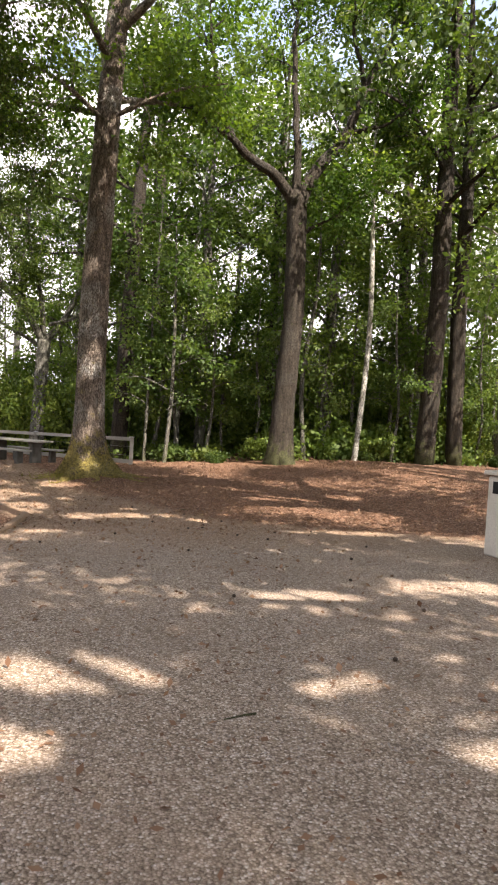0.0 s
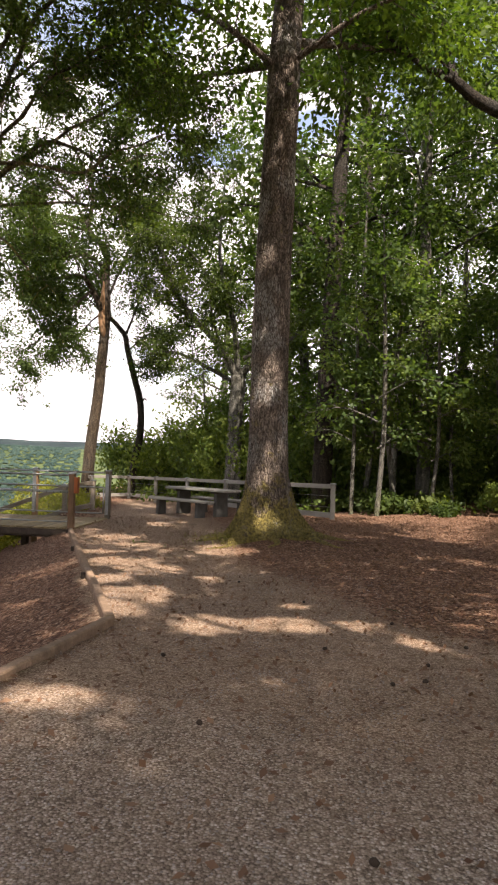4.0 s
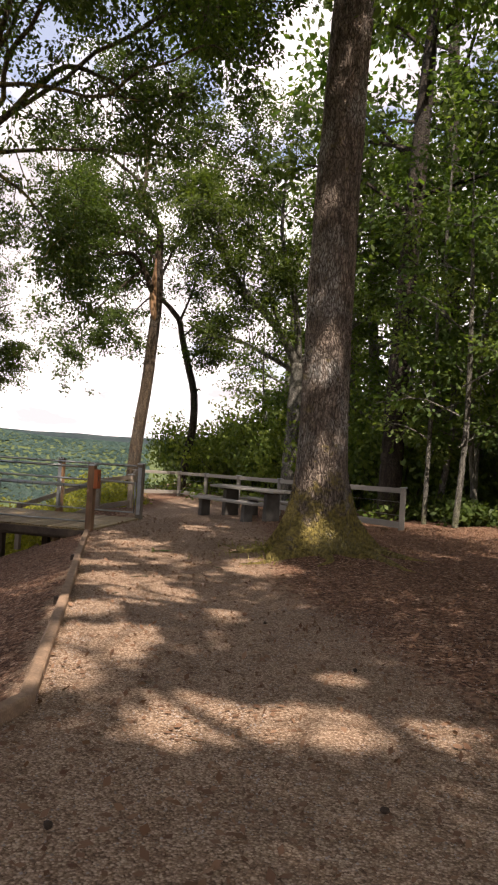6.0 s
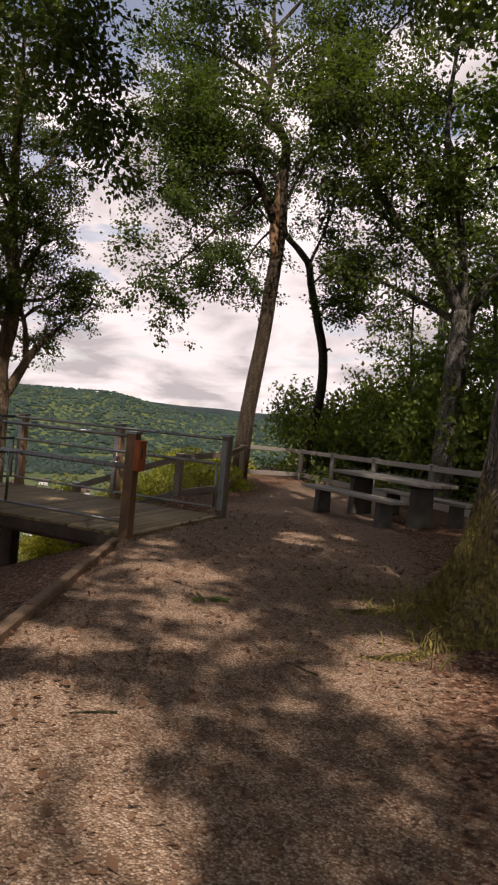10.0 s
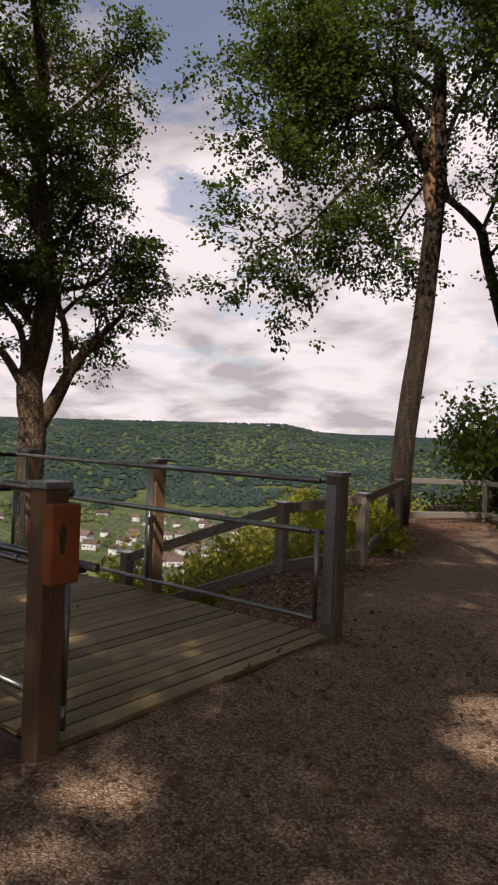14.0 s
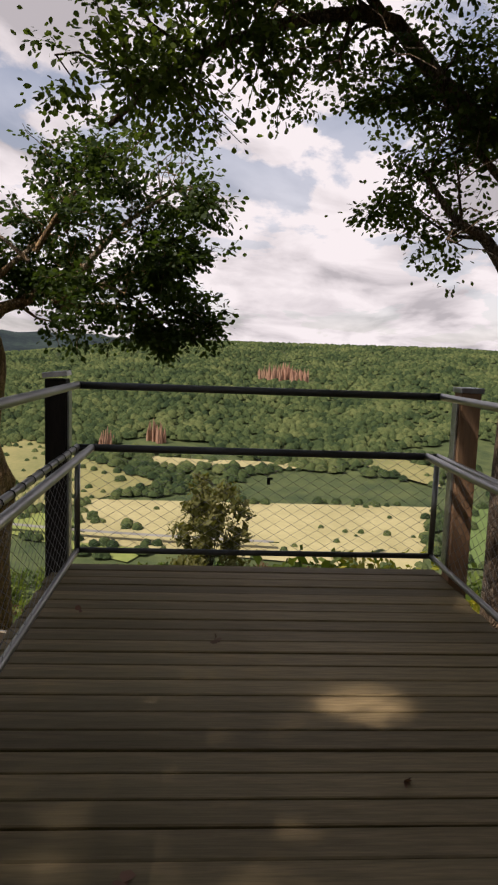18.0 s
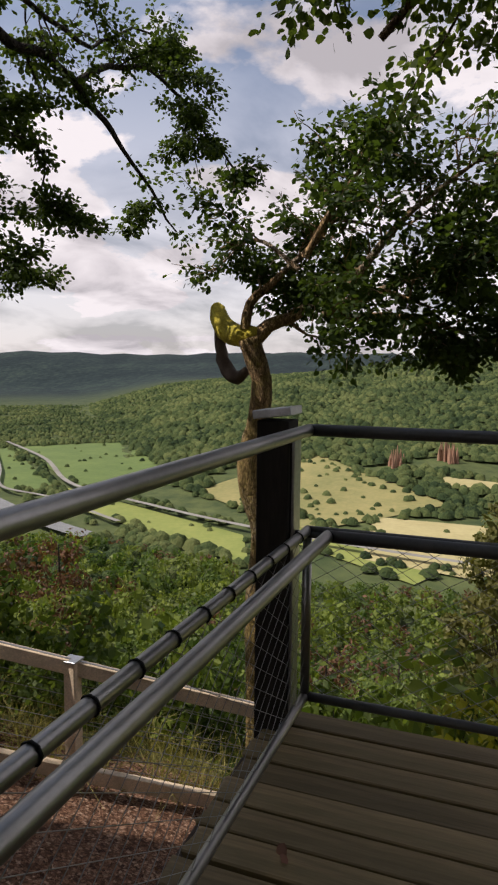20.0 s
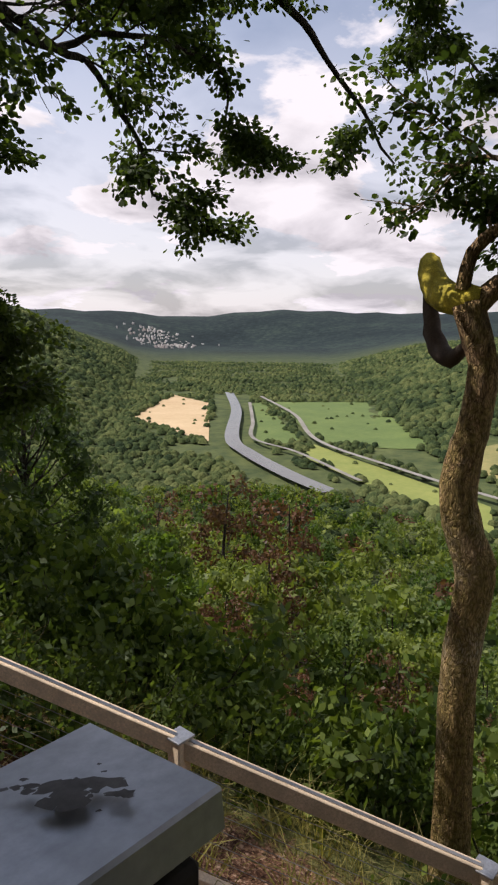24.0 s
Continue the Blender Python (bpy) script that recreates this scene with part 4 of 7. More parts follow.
def leaf_arrays(rng, P, D, size, droop=0.25, lobed=False, puff=None):
    """Leaf blades at P that point along D, with jittered tilt."""
    n = len(P)
    D = D + rng.normal(size=(n, 3)) * 0.55
    D[:, 2] -= droop
    D /= np.linalg.norm(D, axis=1)[:, None] + 1e-9
    N = rng.normal(size=(n, 3)) * 0.55 + np.array([0, 0, 1.0])
    if puff is not None:
        N = puff / (np.linalg.norm(puff, axis=1)[:, None] + 1e-9) + rng.normal(size=(n, 3)) * 0.35 + np.array([0, 0, 0.35])
    S = np.cross(D, N)
    S /= np.linalg.norm(S, axis=1)[:, None] + 1e-9
    N = np.cross(S, D)
    L = size * rng.uniform(0.7, 1.25, size=(n, 1))
    W = L * rng.uniform(0.5, 0.68, size=(n, 1)) * (1.3 if lobed else 1.0)
    if not lobed:
        V = np.stack([P, P + D * L * 0.5 + S * W * 0.5 - N * L * 0.06, P + D * L - N * L * 0.12, P + D * L * 0.5 - S * W * 0.5 - N * L * 0.06], axis=1)
        k = 4
    else:
        V = np.stack([P, P + D * L * 0.34 + S * W * 0.40, P + D * L * 0.72 + S * W * 0.5 - N * L * 0.05, P + D * L - N * L * 0.13,
                      P + D * L * 0.72 - S * W * 0.5 - N * L * 0.05, P + D * L * 0.34 - S * W * 0.40], axis=1)
        k = 6
    return V.reshape(-1, 3), np.arange(n * k).reshape(n, k)


# the crowns are open where the sun falls through on the ground: x, y, half widths
SUN_GAPS = ((-0.15, 3.58, 0.62, 0.27), (-0.75, 3.4, 0.4, 0.25), (1.58, 4.99, 0.46, 0.24), (3.05, 5.4, 0.55, 0.24), (3.29, 8.88, 0.8, 0.3), (1.22, 3.34, 0.16, 0.14), (1.55, 2.27, 0.2, 0.24), (-0.4, 2.75, 0.24, 0.22),
            (-1.09, 11.4, 0.3, 0.55), (-0.12, 10.68, 0.36, 0.3), (0.42, 10.8, 0.42, 0.26), (1.0, 10.89, 0.26, 0.18), (1.5, 10.4, 0.18, 0.14), (-0.65, 8.3, 0.18, 0.24), (-1.52, 13.75, 0.42, 0.42), (-0.72, 15.9, 0.45, 0.4), (-1.8, 12.9, 0.3, 0.3),
            (-2.02, 14.4, 0.46, 0.42), (-1.25, 12.1, 0.34, 0.42), (-2.2, 16.42, 0.26, 0.2), (-0.95, 16.45, 0.34, 0.28), (-0.62, 13.25, 0.13, 0.18), (-2.55, 16.35, 0.26, 0.16), (-2.7, 15.3, 0.28, 0.18), (-1.45, 17.4, 0.2, 0.12), (-1.5, 14.0, 0.2, 0.18),
            (-2.85, 19.95, 0.3, 0.12), (-3.02, 20.45, 0.3, 0.16), (-2.45, 20.9, 0.3, 0.16), (-2.85, 17.5, 0.22, 0.28), (-3.3, 17.3, 0.2, 0.22), (0.5, 11.6, 0.15, 0.14), (4.2, 13.3, 1.2, 0.4),
            (-3.9, 18.5, 0.14, 0.12), (-5.63, 19.54, 0.10, 0.10), (-6.69, 20.05, 0.10, 0.12), (-7.7, 20.9, 0.10, 0.10), (-10.24, 22.85, 0.4, 0.6), (-8.35, 21.3, 0.22, 0.35), (-6.45, 21.3, 0.22, 0.3),
            (-10.4, 14.8, 0.9, 0.9), (-9.5, 13.5, 0.9, 0.9), (-8.6, 12.3, 0.9, 0.9), (-7.7, 11.1, 0.9, 0.9),
            (-10.8, 13.6, 1.1, 1.1), (-10.05, 11.7, 1.0, 1.1), (-11.57, 15.6, 1.0, 1.2), (-9.3, 9.8, 0.9, 1.0), (-14.3, 17.4, 0.7, 0.7), (-13.6, 16.0, 0.6, 0.9), (-12.6, 13.6, 1.2, 1.0), (-0.35, 17.15, 0.16, 0.2), (-0.7, 18.1, 0.22, 0.35), (-1.35, 19.3, 0.22, 0.4))


# light on the crooked oak's trunk
CROOK_GAPS = ((-12.75, 15.4, 0.2, 0.3), (-13.1, 16.05, 0.2, 0.3), (-13.4, 16.65, 0.2, 0.3), (-13.65, 17.2, 0.2, 0.3), (-13.9, 17.7, 0.2, 0.3))


def open_to_sun(P, base, gaps=SUN_GAPS):
    """Which places keep their leaves: those that shade no sun gap."""
    W = np.asarray(P) + np.asarray(base, float)
    keep = np.ones(len(W), dtype=bool)
    for x, y, a, b in gaps:
        k = (W[:, 2] - (z_at(x, y) if x > -3.6 else -0.3)) / sun_from.z
        gx, gy = W[:, 0] - sun_from.x * k, W[:, 1] - sun_from.y * k
        keep &= ((gx - x) / (a + 0.08)) ** 2 + ((gy - y) / (b + 0.08)) ** 2 > 1.0
    return keep


def spread_leaves(rng, twigs, count, size, reach=0.22, droop=0.25, lobed=False, puffy=False, base=None, clump=1.1, gaps=SUN_GAPS):
    """Leaves set in rosettes round the twigs."""
    lens = np.array([np.linalg.norm(np.diff(t, axis=0), axis=1).sum() for t in twigs])
    grow = np.array([noise.noise(Vector(t[len(t) // 2]) * clump) for t in twigs])
    lens = lens * np.clip(0.75 + 1.1 * grow, 0.12, 1.5)
    share = np.maximum(1, (count * lens / lens.sum())).astype(int)
    PP, DD, OO = [], [], []
    for t, k in zip(twigs, share):
        knots = 0.3 + 0.75 * rng.random(max(1, min(5, k // 9 + 1)))
        f = np.clip(knots[rng.integers(0, len(knots), k)] + rng.normal(size=k) * 0.035, 0.05, 1.06) * (len(t) - 1)
        i = np.minimum(f.astype(int), len(t) - 2)
        a, b = t[i], t[i + 1]
        p = a + (b - a) * (f - i)[:, None]
        way = (b - a) / (np.linalg.norm(b - a, axis=1)[:, None] + 1e-9)
        off = rng.normal(size=(k, 3)) * np.array([1, 1, 0.55]) * reach
        PP.append(p + off), DD.append(way * 0.6 + off / (reach + 1e-9) * 0.5), OO.append(off)
    if base is not None:
        keep = open_to_sun(np.vstack(PP), base, gaps)
        PP, DD, OO = [np.vstack(PP)[keep]], [np.vstack(DD)[keep]], [np.vstack(OO)[keep]]
    if puffy:
        side = np.cross(np.vstack(OO), rng.normal(size=(sum(map(len, OO)), 3)))
        return leaf_arrays(rng, np.vstack(PP), side / (np.linalg.norm(side, axis=1)[:, None] + 1e-9) * 1.5, size, droop * 0.5, lobed, np.vstack(OO))
    return leaf_arrays(rng, np.vstack(PP), np.vstack(DD), size, droop, lobed)


def ramify(rng, limb, r, subs, sub_len, twigs_per, twig_len, lift=0.05, start=0.25, flat=0.6):
    """Side branches and twigs of a limb: (branches, twigs)."""
    branches, twigs = [], []
    L = np.linalg.norm(np.diff(limb, axis=0), axis=1).sum()
    for _ in range(subs):
        t = start + (1 - start) * rng.random()
        p, d = along(limb, t)
        side = rng.normal(size=3) * np.array([1, 1, flat])
        side = unit(side - d * np.dot(side, d))
        way = unit(d * 0.55 + side * 0.9 + np.array([0, 0, lift]))
        ln = sub_len * rng.uniform(0.55, 1.2) * (1.15 - 0.5 * t)
        b = bend(rng, p, way, ln, 5, 0.22, lift * 0.4)
        branches.append((b, np.linspace(max(0.012, r * 0.34 * (1 - 0.5 * t)), 0.006, 5)))
        for _ in range(twigs_per):
            tt = 0.2 + 0.8 * rng.random()
            q, e = along(b, tt)
            s2 = rng.normal(size=3) * np.array([1, 1, flat])
            w2 = unit(e * 0.6 + unit(s2) * 0.85)
            twigs.append(bend(rng, q, w2, twig_len * rng.uniform(0.6, 1.3), 4, 0.25, -0.05))
        twigs.append(b[1:])
    twigs.append(limb[len(limb) // 2:])
    return branches, twigs


def build_tree(name, base, trunk, radii, limbs, bark, leafmat, label, count, leaf=0.10, subs=8, sub_len=1.4, twigs_per=4, twig_len=0.7, seed=1, lobed=False,
               reach=0.22, droop=0.25, lift=0.05, sides=14, flare=0.0, group="", category="tree", lump=0.035, twig_draw=1.0, start=0.25, merge=False, flare_h=0.38, bare=False, puffy=False, carve=SUN_GAPS, gnarl=0.0):
    """A tree: trunk, limbs and twigs, crown. Points are relative to base."""
    rng = np.random.default_rng(seed)
    ob = thing(name, base, label, category, group)
    n = 26
    line = smooth_line(trunk, n)
    rad = np.interp(np.linspace(0, 1, n), np.linspace(0, 1, len(radii)), radii)
    V, F = tube_arrays(line, rad, sides, lump, rng, True)
    if flare:
        ang = np.linspace(0, 2 * math.pi, sides, endpoint=False)
        lobes = 0.45 + 1.15 * np.maximum(0, np.sin(ang * 5 + 0.7)) ** 2 + 0.25 * np.sin(ang * 2 + 2.0)
        for i in range(n):
            h = line[i][2]
            k = flare * math.exp(-max(h, 0) / flare_h)
            ring = V[i * sides:(i + 1) * sides]
            ring[:, :2] += (ring[:, :2] - line[i][:2]) * (k * lobes)[:, None]
    part("trunk", tri_quads("trunk", V, F, True), bark, ob)
    items, branches, twigs = [], [], []
    for pts, r0, *leafy in limbs:
        m = max(10, 2 * len(pts)) if not gnarl else max(22, 4 * len(pts))
        l = smooth_line(pts, m)
        if gnarl:
            l = l + np.array([noise.noise_vector(Vector(p) * 1.7) for p in l]) * gnarl * np.minimum(1.0, np.arange(m) / 5.0)[:, None]
        items.append((l, r0 * (1 - np.linspace(0, 1, m)) ** 0.9 * 0.88 + max(0.008, r0 * 0.1) if gnarl else np.linspace(r0, max(0.012, r0 * 0.25), m)))
        if leafy and not leafy[0]:
            continue
        b, t = ramify(rng, l, r0, int(subs * (leafy[0] if leafy else 1)), sub_len, twigs_per, twig_len, lift, start)
        branches += b
        twigs += t
    if merge:
        branches = items + branches
    else:
        for it in items:
            part("limb", tubes("limb", [it], 8, 0.05, rng), bark, ob)
    if merge:
        branches = [(p[::2] if len(p) > 6 else p[::4] if len(p) == 5 else p, r_[::2] if len(p) > 6 else r_[::4] if len(p) == 5 else r_) for p, r_ in branches]
    small = [] if bare else branches + [(t, np.linspace(0.007, 0.003, len(t))) for t in twigs if rng.random() < twig_draw]
    if small:
        tagged(part("branchwork", tubes("branchwork", small, 4 if not merge else 3), bark, ob), kind="stuff")
    if count:
        V, F = spread_leaves(rng, twigs, count, leaf, reach, droop, lobed, puffy, base if carve and (base[0] or base[1]) else None, gaps=carve)
        tagged(part("crown", npmesh("crown", V, F), leafmat, ob, "leafy crown"), kind="stuff")
    return ob


def round_limbs(rng, top, height, spread, n, r, low=0.35):
    """Limbs set round a trunk that rises to top, as (points, radius)."""
    out = []
    for k in range(n):
        t = low + (1 - low) * (k + rng.random()) / n
        p = np.array([top[0] * t, top[1] * t, height * t])
        a = k * 2.4 + rng.uniform(-0.4, 0.4)
        reach = spread * (1.15 - 0.75 * abs(t - 0.55)) * rng.uniform(0.75, 1.15)
        d = np.array([math.cos(a), math.sin(a), 0])
        out.append(([p, p + d * reach * 0.5 + [0, 0, reach * 0.22], p + d * reach + [0, 0, reach * rng.uniform(0.1, 0.45)]], r * (1.1 - 0.7 * t)))
    return out


def forest_tree(name, seed, height, r, spread, count, leaf, bark, leafmat, label, low=0.4, n=11, group="", lift=0.05, place=(0, 0, 0), subs=5, twigs_per=3, bare=False, twig_draw=0.12):
    rng = np.random.default_rng(seed)
    lean = rng.normal(size=2) * height * 0.02
    wig = rng.normal(size=(2, 2)) * 0.12
    trunk = [(0, 0, -0.3), (wig[0][0], wig[0][1], height * 0.3), (lean[0] + wig[1][0], lean[1] + wig[1][1], height * 0.65), (lean[0], lean[1], height)]
    limbs = round_limbs(rng, (lean[0], lean[1]), height, spread, n, r * 0.45, low)
    return build_tree(name, place, trunk, (r * 1.12, r, r * 0.8, r * 0.22), limbs, bark, leafmat, label, count, leaf, subs, spread * 0.42, twigs_per, spread * 0.22, seed, reach=max(0.22, leaf * 1.15), puffy=leaf > 0.25, sides=10, group=group, twig_draw=twig_draw, lift=lift, merge=True, bare=bare)


# -- the old oak with the mossy foot, beside the path --
BT = (-0.25, 17.5)
build_tree("old_oak", (*BT, z_at(*BT) - 0.1), [(0.02, 0, -0.2), (0.0, 0, 1.2), (-0.03, 0.03, 4.0), (0.04, 0.05, 8.0), (0.16, 0.08, 11.2), (0.3, 0.1, 12.5)], (0.40, 0.365, 0.345, 0.31, 0.27, 0.22),
           [([(0.2, 0.1, 11.4), (-0.5, 0.3, 14.0), (-2.2, 0.0, 15.6)], 0.17), ([(0.2, 0.1, 11.6), (1.2, 0.9, 14.5), (2.2, 1.6, 17)], 0.18),
            ([(0.14, 0.08, 11.0), (1.8, -1.0, 12.6), (2.8, -2.0, 14.4)], 0.12, 0.5), ([(0.1, 0.06, 10.2), (-0.8, -1.2, 11.0), (-2.4, -2.6, 11.6)], 0.11),
            ([(0.06, 0.05, 9.4), (1.5, 1.6, 10.2), (3.0, 3.0, 10.8)], 0.10), ([(0.05, 0.05, 9.0), (-1.4, 1.4, 9.6), (-3.0, 2.2, 9.9)], 0.09),
            ([(0.04, 0.05, 8.8), (-1.2, -0.9, 9.3), (-2.6, -1.5, 9.4)], 0.07), ([(0.04, 0.05, 8.9), (1.6, -0.5, 9.6), (2.9, -0.7, 9.9)], 0.07, 0.5)],
           "bark_big", "leaf", "tall old oak with furrowed bark and a mossy spreading foot", 22000, 0.14, 8, 1.9, 4, 0.9, 11, flare=1.3, flare_h=0.5, sides=24, lump=0.03, reach=0.3, twig_draw=0.4)

def build_roots():
    rng = np.random.default_rng(6)
    oak = bpy.data.objects["old_oak"]
    z0 = oak.location.z
    for a, ln in ((-0.2, 1.7), (0.75, 1.3), (1.9, 1.1), (3.3, 1.2), (4.1, 1.5), (4.9, 1.2), (5.6, 1.9)):
        pts = []
        for k in range(6):
            d = 0.35 + ln * k / 5
            b = a + 0.12 * math.sin(k * 1.3 + a)
            x, y = BT[0] + d * math.cos(b), BT[1] + d * math.sin(b)
            pts.append((x - BT[0], y - BT[1], z_at(x, y) - z0 + (0.05, 0.01, -0.01, -0.02, -0.03, -0.06)[k]))
        part("root", tubes("root", [(smooth_line(pts, 9), np.linspace(0.11, 0.025, 9))], 8, 0.08, rng, cap=True), "bark_big", oak)


build_roots()

# -- the forked oak --
build_tree("forked_oak", (5.55, 20.4, z_at(5.55, 20.4)), [(0, 0, -0.2), (0.05, 0.0, 2.0), (0.14, -0.1, 5.0), (0.02, -0.1, 8.4)], (0.42, 0.34, 0.31, 0.32),
           [([(0.02, -0.1, 7.9), (-0.7, -0.3, 8.75), (-1.5, -0.5, 8.95), (-2.2, -0.6, 9.6), (-2.45, -0.6, 10.6), (-2.9, -0.7, 11.6), (-3.1, -0.7, 13.4)], 0.20), ([(0.05, -0.1, 8.0), (0.7, 0.0, 9.3), (1.55, 0.1, 10.4), (2.1, 0.2, 12.0), (2.9, 0.3, 13.6), (3.2, 0.3, 15.8)], 0.23),
            ([(0.02, -0.1, 8.2), (-0.12, 0, 10.5), (-0.3, 0.2, 13.5), (0.0, 0.3, 16.0)], 0.15), ([(0.1, -0.1, 7.0), (1.0, -0.4, 7.6), (2.0, -0.8, 8.4)], 0.07),
            ([(-2.2, -0.6, 9.5), (-3.2, -0.8, 9.9), (-4.2, -1.0, 11.0)], 0.09), ([(1.6, 0.1, 10.5), (2.8, -0.2, 10.9), (4.2, -0.6, 12.0)], 0.09), ([(2.1, 0.2, 12.0), (1.5, -0.2, 13.4), (1.3, -0.5, 15.4)], 0.09)],
           "bark", "leaf", "forked oak with a dark trunk at the wood's edge", 17000, 0.13, 8, 1.6, 4, 0.9, 12, start=0.5, flare=0.35, sides=16, reach=0.3, twig_draw=0.6, gnarl=0.09)

# -- tree beside the deck with two stems and a fine crown --
TH = (-9.86, 22.1)
zh = z_at(*TH)
def rel(b, *pts):
    return [tuple(np.array(p) - np.array(b)) for p in pts]
HB = (*TH, zh - 0.2)
build_tree("deck_tree", HB, rel(HB, (-9.84, 22.12, zh - 0.3), (-9.84, 22.1, 0.1), (-9.85, 22.13, 0.95), (-9.88, 22.08, 1.6), (-9.81, 22.2, 2.36), (-9.8, 22.22, 3.2), (-9.87, 22.1, 4.1), (-9.87, 22.09, 5.0), (-9.9, 22.0, 7.2)), (0.205, 0.185, 0.18, 0.165, 0.15, 0.13, 0.11, 0.09, 0.05),
           [(rel(HB, (-9.84, 22.16, 0.95), (-9.72, 22.38, 1.4), (-9.54, 22.52, 1.86), (-9.35, 22.74, 2.24), (-9.12, 23.01, 2.62)), 0.12, 0), (rel(HB, (-9.6, 22.48, 1.75), (-9.66, 22.44, 2.43), (-9.7, 22.33, 2.8), (-9.72, 22.5, 3.5), (-9.6, 22.7, 4.2)), 0.06),
            (rel(HB, (-9.9, 22.03, 1.5), (-9.92, 21.71, 1.94), (-9.9, 21.46, 2.06), (-10.1, 21.2, 2.5)), 0.07, 0.5), (rel(HB, (-9.9, 22.02, 1.75), (-9.82, 21.88, 2.25), (-9.75, 21.55, 2.55), (-9.9, 21.2, 3.1)), 0.06, 0.7),
            (rel(HB, (-9.85, 22.0, 2.5), (-9.91, 21.18, 3.19), (-9.72, 20.72, 3.5), (-9.57, 20.01, 3.35), (-9.36, 19.24, 2.95), (-9.4, 18.7, 2.5)), 0.085, 1.5), (rel(HB, (-9.85, 22.08, 3.7), (-9.68, 21.48, 4.17), (-9.56, 20.58, 4.24), (-9.28, 19.92, 4.0), (-8.94, 19.2, 3.6)), 0.07, 1.4),
            (rel(HB, (-9.8, 22.22, 3.29), (-9.56, 22.54, 3.96), (-9.39, 22.7, 4.3), (-9.05, 23.05, 4.6)), 0.05), (rel(HB, (-9.79, 22.24, 2.86), (-9.4, 22.65, 2.98), (-9.2, 22.85, 3.27), (-9.05, 23.0, 3.5)), 0.04), (rel(HB, (-9.7, 22.35, 2.5), (-9.55, 22.7, 2.85), (-9.4, 23.0, 2.5)), 0.035),
            (rel(HB, (-9.8, 22.2, 3.2), (-10.5, 22.6, 4.0), (-11.1, 22.8, 4.8)), 0.05), (rel(HB, (-9.85, 22.1, 4.4), (-9.9, 21.4, 5.2), (-9.8, 20.6, 5.7)), 0.05, 1.3), (rel(HB, (-9.88, 22.1, 4.9), (-9.5, 22.6, 5.6), (-9.3, 23.0, 6.3)), 0.05),
            (rel(HB, (-9.87, 22.1, 5.2), (-10.3, 22.5, 6.2), (-10.6, 22.9, 7.0)), 0.05), (rel(HB, (-9.85, 22.2, 2.3), (-10.4, 22.0, 2.8), (-11.0, 21.7, 3.4)), 0.05), (rel(HB, (-9.87, 22.1, 5.6), (-9.2, 21.4, 6.4), (-8.5, 20.6, 6.8)), 0.06, 1.2),
            (rel(HB, (-9.7, 20.7, 3.5), (-9.2, 20.0, 3.9), (-8.8, 19.3, 4.1)), 0.04, 1.2), (rel(HB, (-9.6, 20.6, 4.2), (-9.9, 19.6, 4.6), (-9.8, 18.7, 4.7)), 0.05, 1.2), (rel(HB, (-9.87, 22.1, 4.7), (-9.6, 21.2, 5.6), (-9.2, 20.0, 5.9), (-8.9, 19.0, 5.6)), 0.06, 1.3),
            (rel(HB, (-9.9, 22.0, 6.6), (-9.9, 22.1, 8.0), (-9.9, 22.2, 9.2)), 0.05), (rel(HB, (-9.8, 22.2, 3.4), (-9.3, 21.9, 4.2), (-9.0, 21.5, 4.8)), 0.04)],
           "bark_tan", "leaf_mid", "twin-stemmed tree with tan bark rising beside the deck", 84000, 0.050, 13, 0.95, 6, 0.45, 13, lobed=True, reach=0.075, lift=-0.02, sides=14, twig_draw=0.6)

